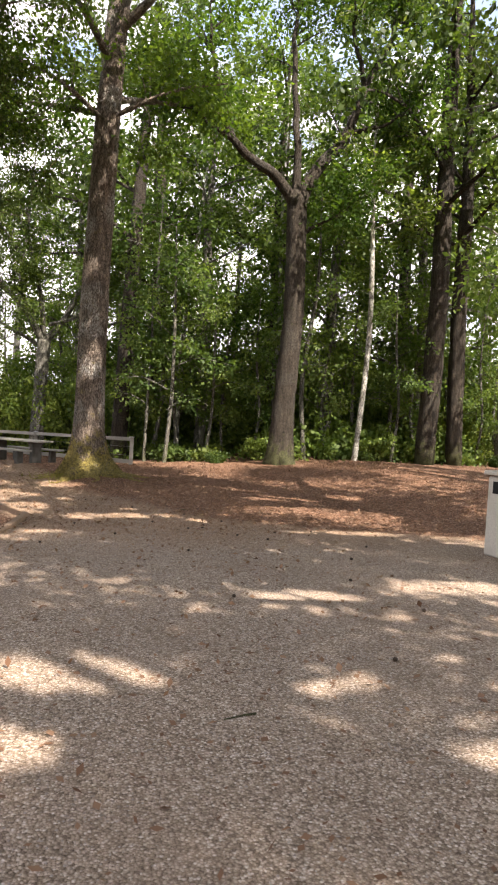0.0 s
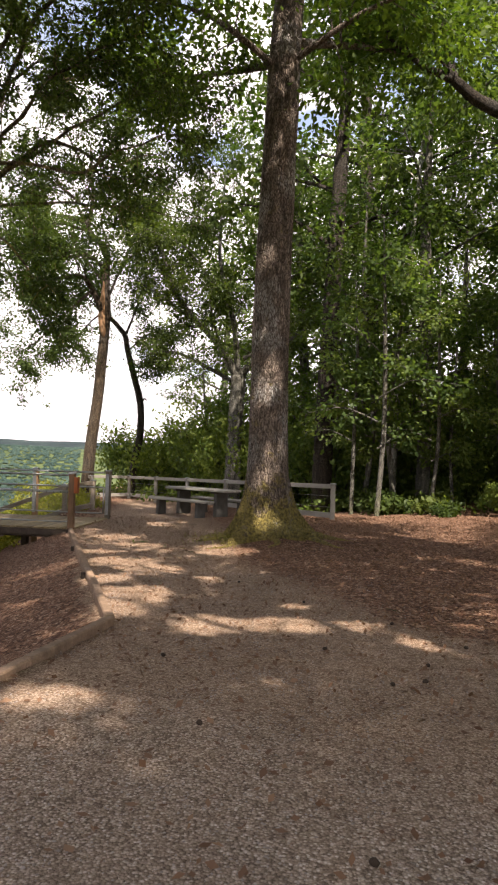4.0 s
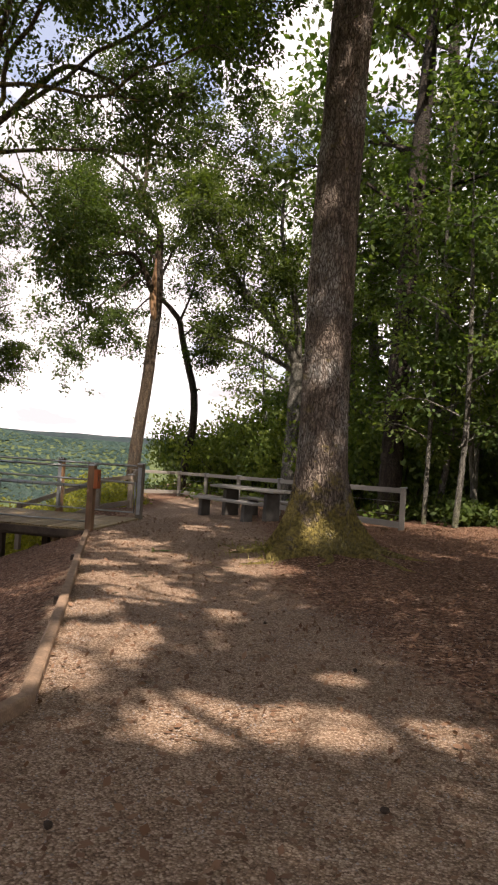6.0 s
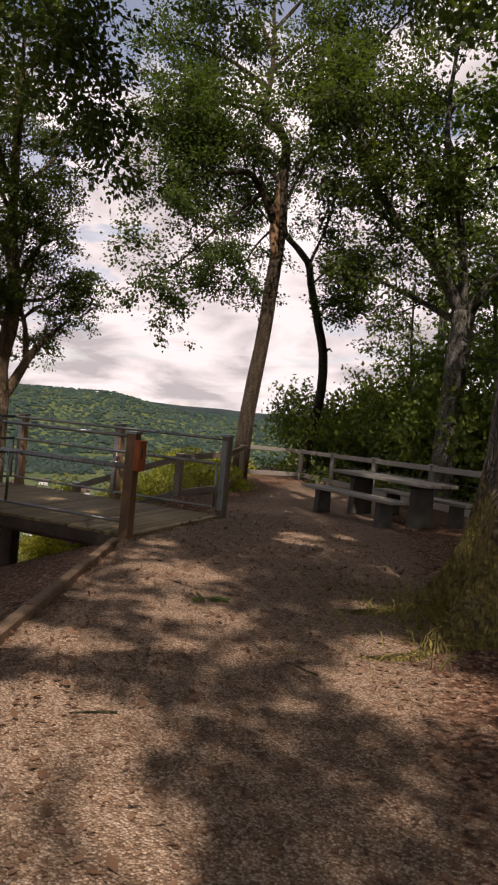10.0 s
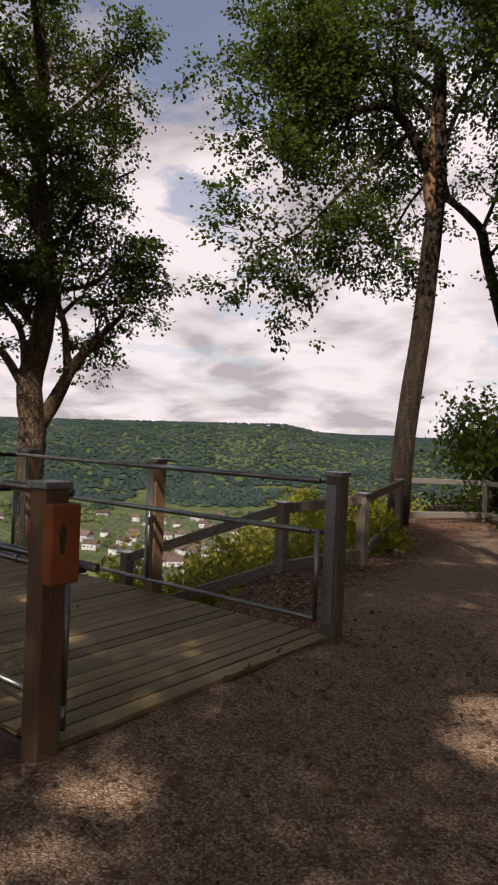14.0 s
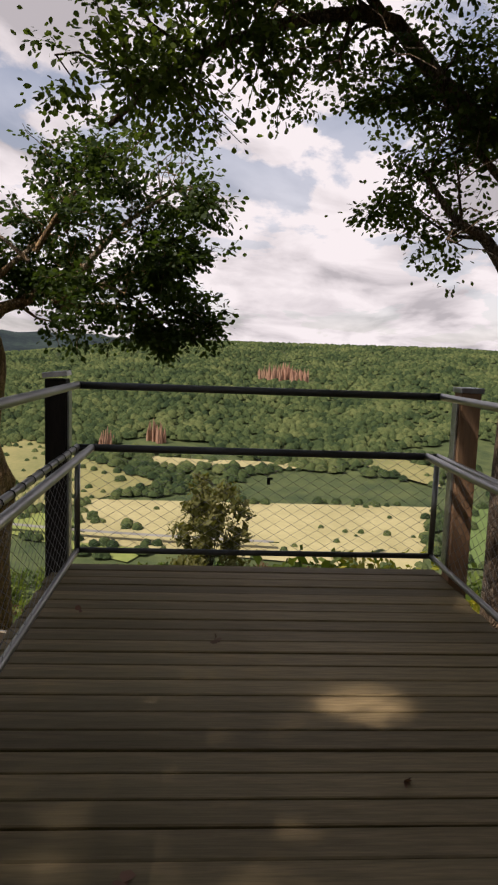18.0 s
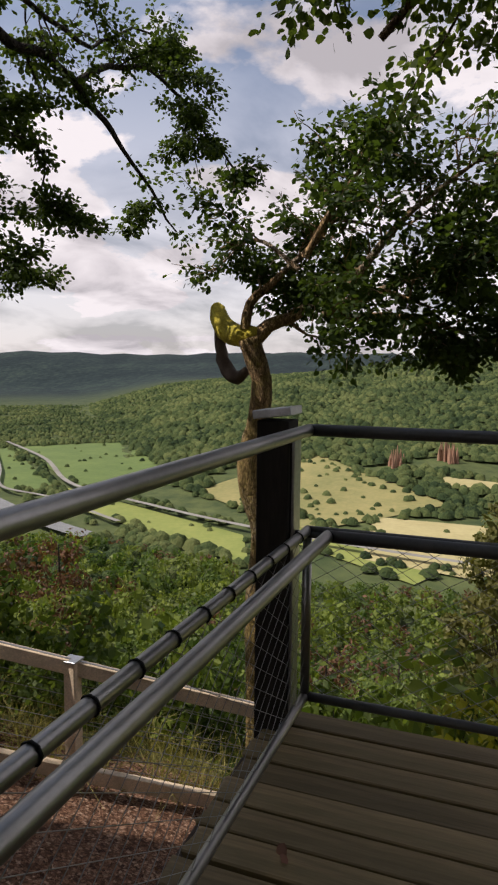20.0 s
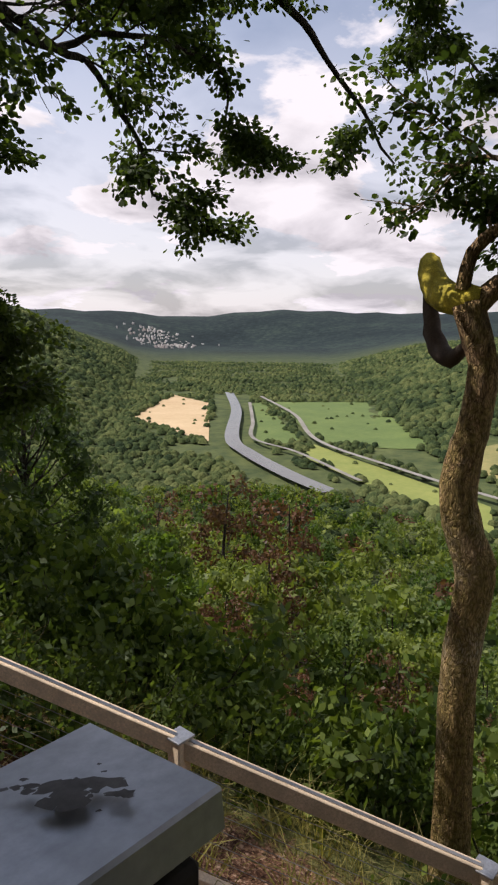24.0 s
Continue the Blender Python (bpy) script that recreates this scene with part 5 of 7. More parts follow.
# -- the crooked, moss-capped oak below the deck --
OK = (-13.41, 16.7)
OB = (*OK, z_at(*OK) - 0.2)
OLD = (-13.75, 16.45, OB[2])
build_tree("crooked_oak", OB, rel(OB, (-13.41, 16.72, OB[2] - 0.1), (-13.41, 16.71, -3.6), (-13.40, 16.68, -2.5), (-13.40, 16.67, -1.9), (-13.41, 16.71, -1.4), (-13.42, 16.74, -0.95), (-13.38, 16.62, -0.62), (-13.355, 16.56, -0.3), (-13.365, 16.6, 0.05), (-13.39, 16.65, 0.3), (-13.40, 16.68, 0.75), (-13.37, 16.58, 1.1), (-13.36, 16.54, 1.25)),
           (0.20, 0.18, 0.165, 0.16, 0.155, 0.165, 0.165, 0.16, 0.145, 0.13, 0.12, 0.125, 0.13),
           [(rel(OB, (-13.37, 16.56, 1.2), (-13.44, 16.78, 1.42), (-13.52, 17.05, 1.51), (-13.56, 17.2, 1.66), (-13.6, 17.9, 2.0)), 0.10), (rel(OB, (-13.34, 16.49, 1.36), (-13.36, 16.55, 1.67), (-13.43, 16.75, 1.85), (-13.47, 16.89, 1.99), (-13.6, 17.27, 2.36), (-13.65, 17.44, 2.58), (-13.75, 17.9, 2.5)), 0.065, 0.9),
            (rel(OLD, (-13.6, 17.3, 1.45), (-13.4, 18.1, 1.45), (-13.3, 18.9, 1.2)), 0.05, 0.5), (rel(OLD, (-13.6, 17.3, 1.5), (-13.6, 18.2, 1.9), (-13.5, 19.0, 2.0)), 0.06),
            (rel(OLD, (-13.6, 16.9, 2.0), (-13.7, 16.4, 2.35), (-13.75, 15.9, 2.3)), 0.03, 0.5), (rel(OLD, (-13.5, 17.5, 1.8), (-13.2, 18.1, 2.4), (-13.2, 18.8, 2.9)), 0.05),
            (rel(OLD, (-13.5, 17.0, 2.1), (-13.4, 17.4, 2.7), (-13.3, 17.9, 3.2)), 0.045), (rel(OLD, (-13.6, 17.2, 1.5), (-13.2, 17.8, 1.7), (-13.0, 18.4, 1.5)), 0.045, 0.5)],
           "bark_crook", "leaf_dark", "crooked oak with a bare bent trunk and a broad low crown", 19000, 0.070, 10, 0.8, 6, 0.42, 14, lobed=True, reach=0.085, twig_draw=0.8, lift=0.0, carve=())


def build_oak_snags():
    rng = np.random.default_rng(4)
    stub = tubes("moss_cap", [(smooth_line(rel(OB, (-13.38, 16.66, 1.30), (-13.42, 16.46, 1.28), (-13.56, 16.24, 1.32), (-13.72, 16.04, 1.44), (-13.89, 15.91, 1.62), (-13.92, 15.88, 1.72)), 11), (0.08, 0.115, 0.13, 0.13, 0.13, 0.13, 0.125, 0.115, 0.10, 0.08, 0.04))], 14, 0.07, rng, cap=True)
    oak = bpy.data.objects["crooked_oak"]
    part("moss_cap", stub, "moss", oak, "yellow-green moss on a broken limb stub")
    loop = tubes("dead_limb", [(smooth_line(rel(OB, (-13.84, 15.96, 1.46), (-13.87, 15.95, 1.22), (-13.82, 16.02, 1.0), (-13.72, 16.16, 0.84), (-13.60, 16.32, 0.80), (-13.50, 16.46, 0.90)), 14), (0.06, 0.065, 0.07, 0.075, 0.08, 0.085, 0.088, 0.09, 0.09, 0.085, 0.08, 0.07, 0.06, 0.045))], 10, 0.09, rng, cap=True)
    part("dead_limb", loop, "timber_dark", oak, "dark bent dead limb")
    for p, q in (((-13.42, 16.78, -0.9), (-13.45, 16.90, -0.86)), ((-13.40, 16.62, 0.18), (-13.36, 16.55, 0.24))):
        part("knot", tubes("knot", [(smooth_line(rel(OB, p, tuple((np.array(p) + np.array(q)) / 2), q), 5), (0.12, 0.11, 0.09, 0.07, 0.03))], 9, 0.08, rng, cap=True), "bark_crook", oak)


build_oak_snags()

# -- the two leaning trees at the corner of the fence --
LA = (-8.05, 29.6)
LB = (*LA, z_at(*LA) - 0.4)
build_tree("leaning_tree", LB, rel(LB, (-8.05, 29.6, LB[2]), (-7.95, 29.62, 1.2), (-7.75, 29.7, 3.2), (-7.67, 29.79, 4.64), (-7.62, 29.86, 5.74), (-7.61, 29.91, 6.7), (-7.68, 29.93, 8.08), (-7.69, 29.97, 8.8), (-7.93, 29.92, 9.17), (-8.33, 29.78, 9.5), (-8.37, 29.81, 10.0), (-8.3, 29.9, 11.0), (-8.5, 30.0, 13.0)), (0.24, 0.22, 0.20, 0.19, 0.19, 0.17, 0.14, 0.13, 0.12, 0.11, 0.09, 0.07, 0.03),
           [(rel(LB, (-7.65, 29.8, 6.3), (-7.9, 29.41, 7.06), (-8.12, 29.08, 7.51), (-8.33, 28.75, 7.64), (-8.9, 28.2, 7.36), (-9.33, 27.69, 7.14), (-9.8, 27.2, 6.6)), 0.125, 1.3),
            (rel(LB, (-7.98, 29.25, 7.2), (-8.27, 28.72, 6.64), (-8.69, 28.2, 5.97), (-9.23, 27.57, 5.04), (-9.64, 26.97, 4.5)), 0.06, 1.2), (rel(LB, (-7.71, 29.83, 8.2), (-8.09, 29.35, 8.5), (-8.59, 28.78, 8.35), (-8.96, 28.25, 8.19), (-9.54, 27.54, 8.49)), 0.07, 1.2),
            (rel(LB, (-8.33, 29.76, 9.57), (-9.06, 28.96, 9.62), (-9.59, 28.19, 9.21), (-9.91, 27.52, 8.53)), 0.06, 1.3), (rel(LB, (-7.65, 29.9, 6.8), (-7.2, 30.3, 8.4), (-6.6, 30.6, 10.2)), 0.06),
            (rel(LB, (-8.3, 29.85, 9.9), (-10.0, 30.4, 10.5), (-12.0, 29.8, 10.6)), 0.07),
            (rel(LB, (-7.64, 29.9, 6.6), (-8.6, 30.4, 6.0), (-9.4, 30.6, 4.6)), 0.04, 0.6), (rel(LB, (-8.35, 29.9, 10.4), (-10.4, 30.8, 12.0), (-12.4, 30.2, 12.6)), 0.07), (rel(LB, (-8.3, 29.9, 10.9), (-7.4, 30.6, 12.2), (-6.2, 30.0, 13.0)), 0.06),
            (rel(LB, (-7.66, 29.95, 7.6), (-9.0, 29.6, 9.0), (-10.6, 28.8, 9.6)), 0.06), (rel(LB, (-8.35, 29.95, 11.4), (-9.6, 30.6, 13.6), (-10.6, 30.0, 15.0)), 0.06), (rel(LB, (-8.4, 29.95, 12.0), (-7.6, 31.0, 14.0), (-6.6, 30.6, 15.6)), 0.06),
            (rel(LB, (-7.2, 30.3, 8.4), (-5.8, 30.2, 9.6), (-4.2, 29.8, 9.8)), 0.06), (rel(LB, (-6.7, 30.55, 9.9), (-5.0, 30.4, 12.0), (-3.6, 30.0, 12.6)), 0.05), (rel(LB, (-8.1, 29.9, 9.3), (-9.8, 31.0, 11.6), (-11.4, 30.6, 12.6)), 0.05)],
           "bark_lean", "leaf_dark", "leaning tree with a split scar in its brown trunk", 72000, 0.084, 11, 2.0, 6, 0.85, 15, reach=0.15, twig_draw=0.6, lift=-0.04, lobed=True)
scar = tubes("split_scar", [(smooth_line(rel(LB, (-7.60, 29.72, 5.5), (-7.70, 29.70, 6.2), (-7.70, 29.68, 6.8), (-7.66, 29.66, 7.7)), 8), (0.06, 0.12, 0.13, 0.13, 0.11, 0.09, 0.06, 0.02))], 7, 0.08, np.random.default_rng(2), cap=True)
part("split_scar", scar, "timber_warm", bpy.data.objects["leaning_tree"], "pale torn wood")
L2 = (-6.9, 33.3)
L2B = (*L2, z_at(*L2) - 0.4)
build_tree("slender_tree", L2B, rel(L2B, (-7.3, 32.95, L2B[2]), (-7.28, 32.95, -0.9), (-7.14, 33.0, 0.9), (-6.97, 33.05, 1.95), (-7.0, 33.05, 3.25), (-7.3, 33.0, 4.4), (-7.62, 32.9, 5.6), (-7.72, 32.85, 6.15), (-8.12, 32.75, 6.65), (-8.6, 32.6, 7.3), (-8.8, 32.5, 9.2)), (0.17, 0.16, 0.15, 0.15, 0.15, 0.13, 0.12, 0.115, 0.10, 0.08, 0.04),
           [(rel(L2B, (-8.1, 32.75, 6.6), (-9.0, 32.4, 7.4), (-9.8, 32.0, 8.2)), 0.06), (rel(L2B, (-7.72, 32.85, 6.1), (-7.2, 32.9, 7.6), (-6.9, 33.0, 9.4)), 0.06),
            (rel(L2B, (-7.0, 33.05, 3.3), (-6.86, 33.1, 3.5), (-6.74, 33.1, 3.42)), 0.06, 0), (rel(L2B, (-7.6, 32.9, 5.5), (-6.7, 32.8, 6.2), (-6.0, 32.6, 5.9)), 0.045), (rel(L2B, (-7.3, 33.0, 4.4), (-6.9, 32.9, 5.0), (-6.5, 32.8, 5.2)), 0.035),
            (rel(L2B, (-8.6, 32.6, 7.4), (-9.6, 32.6, 9.0), (-10.0, 32.4, 10.6)), 0.05)],
           "bark", "leaf_dark", "slender crooked tree behind the fence corner", 15000, 0.085, 8, 1.4, 5, 0.7, 16, reach=0.17, lobed=True)

# -- grey spreading tree behind the table --
GT = (-2.5, 29.5)
GB = (*GT, z_at(*GT) - 0.3)


def grey(*pts):
    """A limb of the spreading tree, from places on a larger tree of the same habit."""
    return [tuple((np.array(p) - np.array((-3.8, 39.2, -1.2))) * 0.8) for p in pts]


build_tree("spreading_tree", GB, grey((-3.8, 39.2, -1.2), (-3.75, 39.2, 2.0), (-3.65, 39.2, 5.2)), (0.32, 0.27, 0.28),
           [(grey((-3.65, 39.2, 5.0), (-4.6, 38.6, 6.6), (-6.4, 38.0, 8.6), (-7.4, 37.6, 11.6)), 0.17), (grey((-3.65, 39.2, 5.1), (-2.6, 38.8, 6.4), (-1.6, 38.2, 9.0), (-1.2, 38.0, 13)), 0.17),
            (grey((-3.65, 39.2, 5.0), (-3.9, 39.0, 7.5), (-4.6, 38.6, 10.5), (-4.4, 38.2, 14)), 0.13), (grey((-3.7, 39.2, 4.8), (-5.2, 39.3, 5.6), (-6.8, 39.6, 6.3), (-8.2, 39.8, 6.2)), 0.09),
            (grey((-5.2, 38.6, 7.2), (-6.8, 38.8, 8.4), (-8.6, 39.2, 9.6)), 0.08), (grey((-3.4, 39.1, 6.0), (-1.4, 38.0, 6.6), (0.6, 37.2, 8.0)), 0.09), (grey((-6.4, 38.0, 8.6), (-8.0, 38.2, 11.2), (-9.4, 38.4, 13.5)), 0.08),
            (grey((-4.4, 39.0, 6.3), (-4.9, 38.4, 8.0), (-4.7, 38.2, 9.4)), 0.07), (grey((-4.0, 39.0, 8.0), (-5.8, 37.4, 10.4), (-7.4, 36.2, 11.0)), 0.07)],
           "bark_grey", "leaf_dark", "grey-barked tree with wide twisting limbs behind the fence", 34000, 0.115, 12, 1.9, 5, 0.85, 17, reach=0.17, twig_draw=0.6)

# -- tree at the rim south of the deck, its limbs hang over deck and slope --
TL = (-6.5, 17.35)
TB = (*TL, z_at(*TL) - 0.3)
def rim(*pts):
    """A limb of the rim oak, rooted in the trunk."""
    return rel(TB, (-6.4, 17.38, pts[0][2]), *pts[1:])


# the dense southern limbs (1.9, 2.0) are unseen, added to shade the deck
build_tree("rim_oak", TB, rel(TB, (-6.55, 17.35, TB[2]), (-6.5, 17.36, 1.5), (-6.46, 17.38, 5.4), (-6.4, 17.4, 7.5), (-6.2, 17.3, 11.0)), (0.24, 0.18, 0.16, 0.13, 0.07),
           [(rel(TB, (-6.5, 17.38, 5.74), (-6.21, 17.42, 5.76), (-5.61, 17.69, 5.29), (-5.1, 17.83, 4.58), (-5.03, 17.62, 3.94)), 0.042), (rel(TB, (-6.48, 17.4, 5.8), (-6.14, 17.94, 6.24), (-4.97, 18.98, 6.62), (-3.49, 19.87, 6.82), (-2.2, 20.3, 6.7)), 0.045),
            (rim((0, 0, 6.0), (-4.5, 16.9, 7.0), (-3.9, 18.4, 7.2), (-2.8, 19.4, 7.9)), 0.055), (rim((0, 0, 6.8), (-6.6, 17.6, 8.2), (-7.6, 18.8, 8.6)), 0.05), (rim((0, 0, 7.2), (-5.0, 14.2, 8.6), (-4.6, 12.4, 9.4)), 0.055, 1.9),
            (rim((0, 0, 8.0), (-3.9, 15.4, 9.2), (-2.2, 14.6, 10.0)), 0.05), (rim((0, 0, 9.0), (-6.2, 17.6, 10.6), (-6.6, 18.9, 11.4)), 0.045), (rim((0, 0, 5.6), (-5.1, 15.8, 6.13), (-3.68, 16.2, 6.1), (-2.59, 16.27, 6.68), (-1.4, 16.5, 6.8)), 0.042),
            (rim((0, 0, 6.2), (-3.2, 17.4, 8.0), (-1.2, 18.6, 8.8)), 0.042), (rim((0, 0, 6.4), (-3.4, 14.4, 8.2), (-1.0, 12.9, 9.2)), 0.05), (rim((0, 0, 5.9), (-4.0, 15.4, 7.2), (-2.2, 15.2, 8.0)), 0.045, 1.6),
            (rim((0, 0, 7.4), (-3.6, 13.4, 9.6), (-2.4, 11.4, 10.6)), 0.045), (rim((0, 0, 6.6), (-4.6, 13.9, 7.6), (-3.8, 12.4, 8.2)), 0.045, 1.9), (rim((0, 0, 7.0), (-5.0, 16.9, 8.4), (-4.2, 17.9, 9.0)), 0.042),
            (rim((0, 0, 9.4), (-4.0, 14.4, 11.2), (-2.6, 13.4, 12.2)), 0.045), (rim((0, 0, 6.2), (-5.6, 14.4, 6.8), (-5.4, 12.8, 7.2)), 0.045, 2.0), (rim((0, 0, 7.6), (-6.6, 14.8, 8.6), (-7.0, 13.4, 9.2)), 0.045, 2.0), (rim((0, 0, 8.4), (-4.6, 14.8, 10.4), (-3.8, 13.2, 11.4)), 0.045, 1.9)],
           "bark_moss", "leaf_dark", "mossy oak on the rim whose limbs hang over the deck", 76000, 0.078, 11, 1.4, 6, 0.55, 18, reach=0.11, twig_draw=0.6, lift=-0.04, droop=0.4, gnarl=0.14)

# -- oak lower on the slope, its gnarled limbs reach out before the valley view --
VO = (-7.3, 11.7)
VB = (*VO, z_at(*VO) - 0.3)
build_tree("overhanging_oak", VB, rel(VB, (-7.3, 11.7, VB[2]), (-7.3, 11.8, 0.0), (-7.5, 12.1, 2.9), (-7.5, 12.3, 6.0), (-7.4, 12.4, 9.0)), (0.34, 0.28, 0.24, 0.18, 0.08),
           [(rel(VB, (-7.5, 12.1, 2.7), (-9.0, 13.1, 3.4), (-10.36, 13.66, 4.02), (-11.1, 13.62, 4.6), (-11.75, 13.58, 4.96), (-12.39, 13.56, 4.86), (-13.05, 13.61, 4.81), (-13.86, 13.89, 4.6), (-14.46, 13.97, 4.34), (-15.07, 14.1, 3.81), (-15.76, 14.42, 3.04)), 0.13, 1.1),
            (rel(VB, (-10.2, 13.6, 3.9), (-10.92, 13.43, 3.72), (-11.53, 13.26, 3.6), (-12.15, 13.13, 3.42), (-12.81, 13.06, 3.04), (-13.29, 12.84, 2.51), (-14.17, 13.05, 2.22)), 0.055, 1.3),
            (rel(VB, (-10.88, 13.5, 3.69), (-11.61, 13.24, 3.5), (-12.68, 13.32, 3.82), (-13.6, 13.36, 3.7), (-14.27, 13.17, 3.21)), 0.04, 1.2),
            (rel(VB, (-13.86, 13.89, 4.6), (-14.87, 13.94, 5.26), (-15.59, 14.12, 5.22), (-16.42, 14.57, 4.81), (-17.08, 14.8, 4.28)), 0.05, 1.4),
            (rel(VB, (-12.0, 13.57, 4.93), (-12.66, 13.64, 5.33), (-13.56, 13.69, 5.29), (-14.45, 13.79, 5.31), (-15.31, 13.92, 5.86), (-16.25, 14.27, 5.95)), 0.05, 1.0),
            (rel(VB, (-10.3, 13.6, 4.0), (-10.6, 13.3, 3.5), (-10.96, 12.96, 2.67)), 0.03, 0.9), (rel(VB, (-11.2, 13.6, 4.7), (-12.0, 13.2, 5.2), (-13.0, 12.9, 5.0), (-13.8, 12.6, 4.4)), 0.045, 0.8),
            (rel(VB, (-7.45, 12.3, 7.0), (-6.6, 12.9, 9.0), (-5.6, 13.4, 10.2)), 0.08, 0), (rel(VB, (-7.5, 12.2, 5.4), (-6.4, 10.8, 6.8), (-5.4, 9.8, 7.6)), 0.08, 0)],
           "bark", "leaf_dark", "old oak on the slope with gnarled limbs reaching before the valley", 25000, 0.070, 9, 0.85, 6, 0.40, 23, lobed=True, reach=0.075, twig_draw=0.8, lift=-0.03, droop=0.35, start=0.2, carve=CROOK_GAPS, gnarl=0.16)


# -- the wood: trees built once and set out --
V_OAK = forest_tree("forest_tree", 31, 17.0, 0.30, 4.4, 5600, 0.235, "bark", "leaf", "tall straight forest tree with a green crown", low=0.30, n=13, group="trees of the wood")
V_BEECH = forest_tree("forest_tree", 32, 15.0, 0.22, 3.6, 5800, 0.21, "bark_grey", "leaf_bright", "slim beech with bright green layered foliage", low=0.18, n=14, group="trees of the wood")
V_DARK = forest_tree("forest_tree", 33, 19.0, 0.31, 4.8, 5600, 0.26, "bark", "leaf_dark", "stout dark forest tree with a high crown", low=0.42, n=12, group="trees of the wood")
V_POLE = forest_tree("sapling", 34, 9.0, 0.075, 1.9, 2700, 0.175, "bark_grey", "leaf_bright", "thin young tree in the understorey", low=0.15, n=10, group="young trees of the wood")
V_BIRCH = forest_tree("birch", 35, 14.0, 0.085, 2.2, 3500, 0.15, "bark_birch", "leaf_bright", "pale-stemmed birch at the wood's edge", low=0.5, n=9, group="birches")


def set_out(src, places, seed, lo=0.85, hi=1.15, first=True):
    rng = random.Random(seed)
    for k, (x, y) in enumerate(places):
        s = rng.uniform(lo, hi)
        m = pose(x, y, z_at(x, y), rng.uniform(-2, 2), rng.uniform(-2, 2), rng.uniform(0, 360))
        if k == 0 and first:
            src.matrix_basis = m
            src.scale = (s, s, s)
        else:
            o = copy_thing(src, m)
            o.scale = (s, s, s)


set_out(V_DARK, [(0.75, 25.8), (10.9, 21.2), (12.4, 21.9), (9, 37), (19, 24), (-1.5, 50)], 1)
set_out(V_OAK, [(2.4, 31.5), (7.4, 29.5), (13.5, 29.5), (11.5, 44), (3.5, 44), (22, 36)], 2)
set_out(V_BEECH, [(3.9, 26.6), (8.9, 26.0), (0.2, 32.5), (5.0, 35.0), (14.8, 22.7), (-1.2, 37.0), (12.8, 25.6), (-5.5, 47), (17.5, 33)], 3)
set_out(V_POLE, [(1.6, 24.0), (5.4, 23.6), (7.0, 22.4), (10.0, 22.0), (9.0, 27.4), (4.0, 31), (11.6, 26.0), (2.2, 22.9), (14.6, 26.2), (2.0, 26.0), (2.9, 24.4), (3.6, 23.2), (4.6, 25.0), (6.9, 26.6), (8.0, 23.2), (9.4, 24.0), (1.3, 28.6), (12.0, 24.2), (-0.6, 29.8), (-2.2, 36.0), (13.6, 22.6), (7.6, 32), (3.2, 28.2),
                 (-4.6, 35.2), (-1.0, 38.0), (15.8, 24.4), (10.6, 28.6), (5.6, 30.0), (-3.0, 42.5)], 4, 0.6, 1.15)
set_out(V_BEECH, [(7.5, 39), (1.0, 41), (15.0, 38), (10.5, 36), (20.0, 30), (18.5, 40), (5.0, 47), (24, 28)], 43, 0.9, 1.15, False)
set_out(V_BIRCH, [(8.35, 21.2), (3.05, 26.8), (7.1, 27.8), (10.2, 31.0)], 5)
# unseen trees behind and beside the walk's start, added to shade the path
set_out(V_DARK, [(-4.5, -6.5), (14.5, 6.5)], 6, 0.95, 1.1, False)
set_out(V_OAK, [(-8.5, -9.5), (14.0, -3.0)], 7, 0.9, 1.1, False)
set_out(V_BEECH, [(12.5, 15.0)], 8, 0.95, 1.15, False)
# these oaks stand out of view, their crowns added to block the sun
for nm, sx, sy, sd in (("shade_oak", 7.6, 7.6, 91), ("shade_oak", -5.4, 7.6, 92), ("shade_oak", 8.6, -0.6, 93), ("shade_oak", 6.4, -6.4, 94)):
    r_ = np.random.default_rng(sd)
    sg = -1 if sx > 0 else 1
    lims = []
    far_limbs = ((6.5, 5.0, 13.2), (4.0, 5.6, 13.8), (7.2, 4.2, 12.6), (5.4, 5.8, 14.2)) if sd == 91 else ()
    for k, (ax, ay, az_) in enumerate(((5.5, 2.0, 10.5), (6.5, -1.0, 9.6), (5.0, 5.0, 10.2), (4.2, -4.5, 11.0), (3.0, 3.6, 12.5), (6.0, 0.8, 12.4), (2.5, -2.0, 13.5), (-2.5, 2.0, 11.0), (-3.0, -3.0, 12.0), (5.6, 4.0, 8.8)) + far_limbs):
        e = np.array((sg * ax, ay, az_ + 0.8 * max(0.0, ay - 1.0))) + r_.normal(size=3) * 0.3
        p = np.array((0, 0, 5.4 + 0.4 * k))
        lims.append(([p, p + (e - p) * 0.5 + np.array((0, 0, 0.7)), e], 0.14))
    build_tree(nm, (sx, sy, z_at(sx, sy)), [(0, 0, -0.3), (0, 0.1, 4), (sg * 0.2, 0, 9), (sg * 0.3, 0, 13)], (0.42, 0.34, 0.28, 0.1), lims, "bark", "leaf", "unseen broad oak beside the gravel, added for its shade", 52000 if sd < 93 else 34000, 0.175, 10, 2.4, 4, 1.0, sd, reach=0.35, twig_draw=0.2)


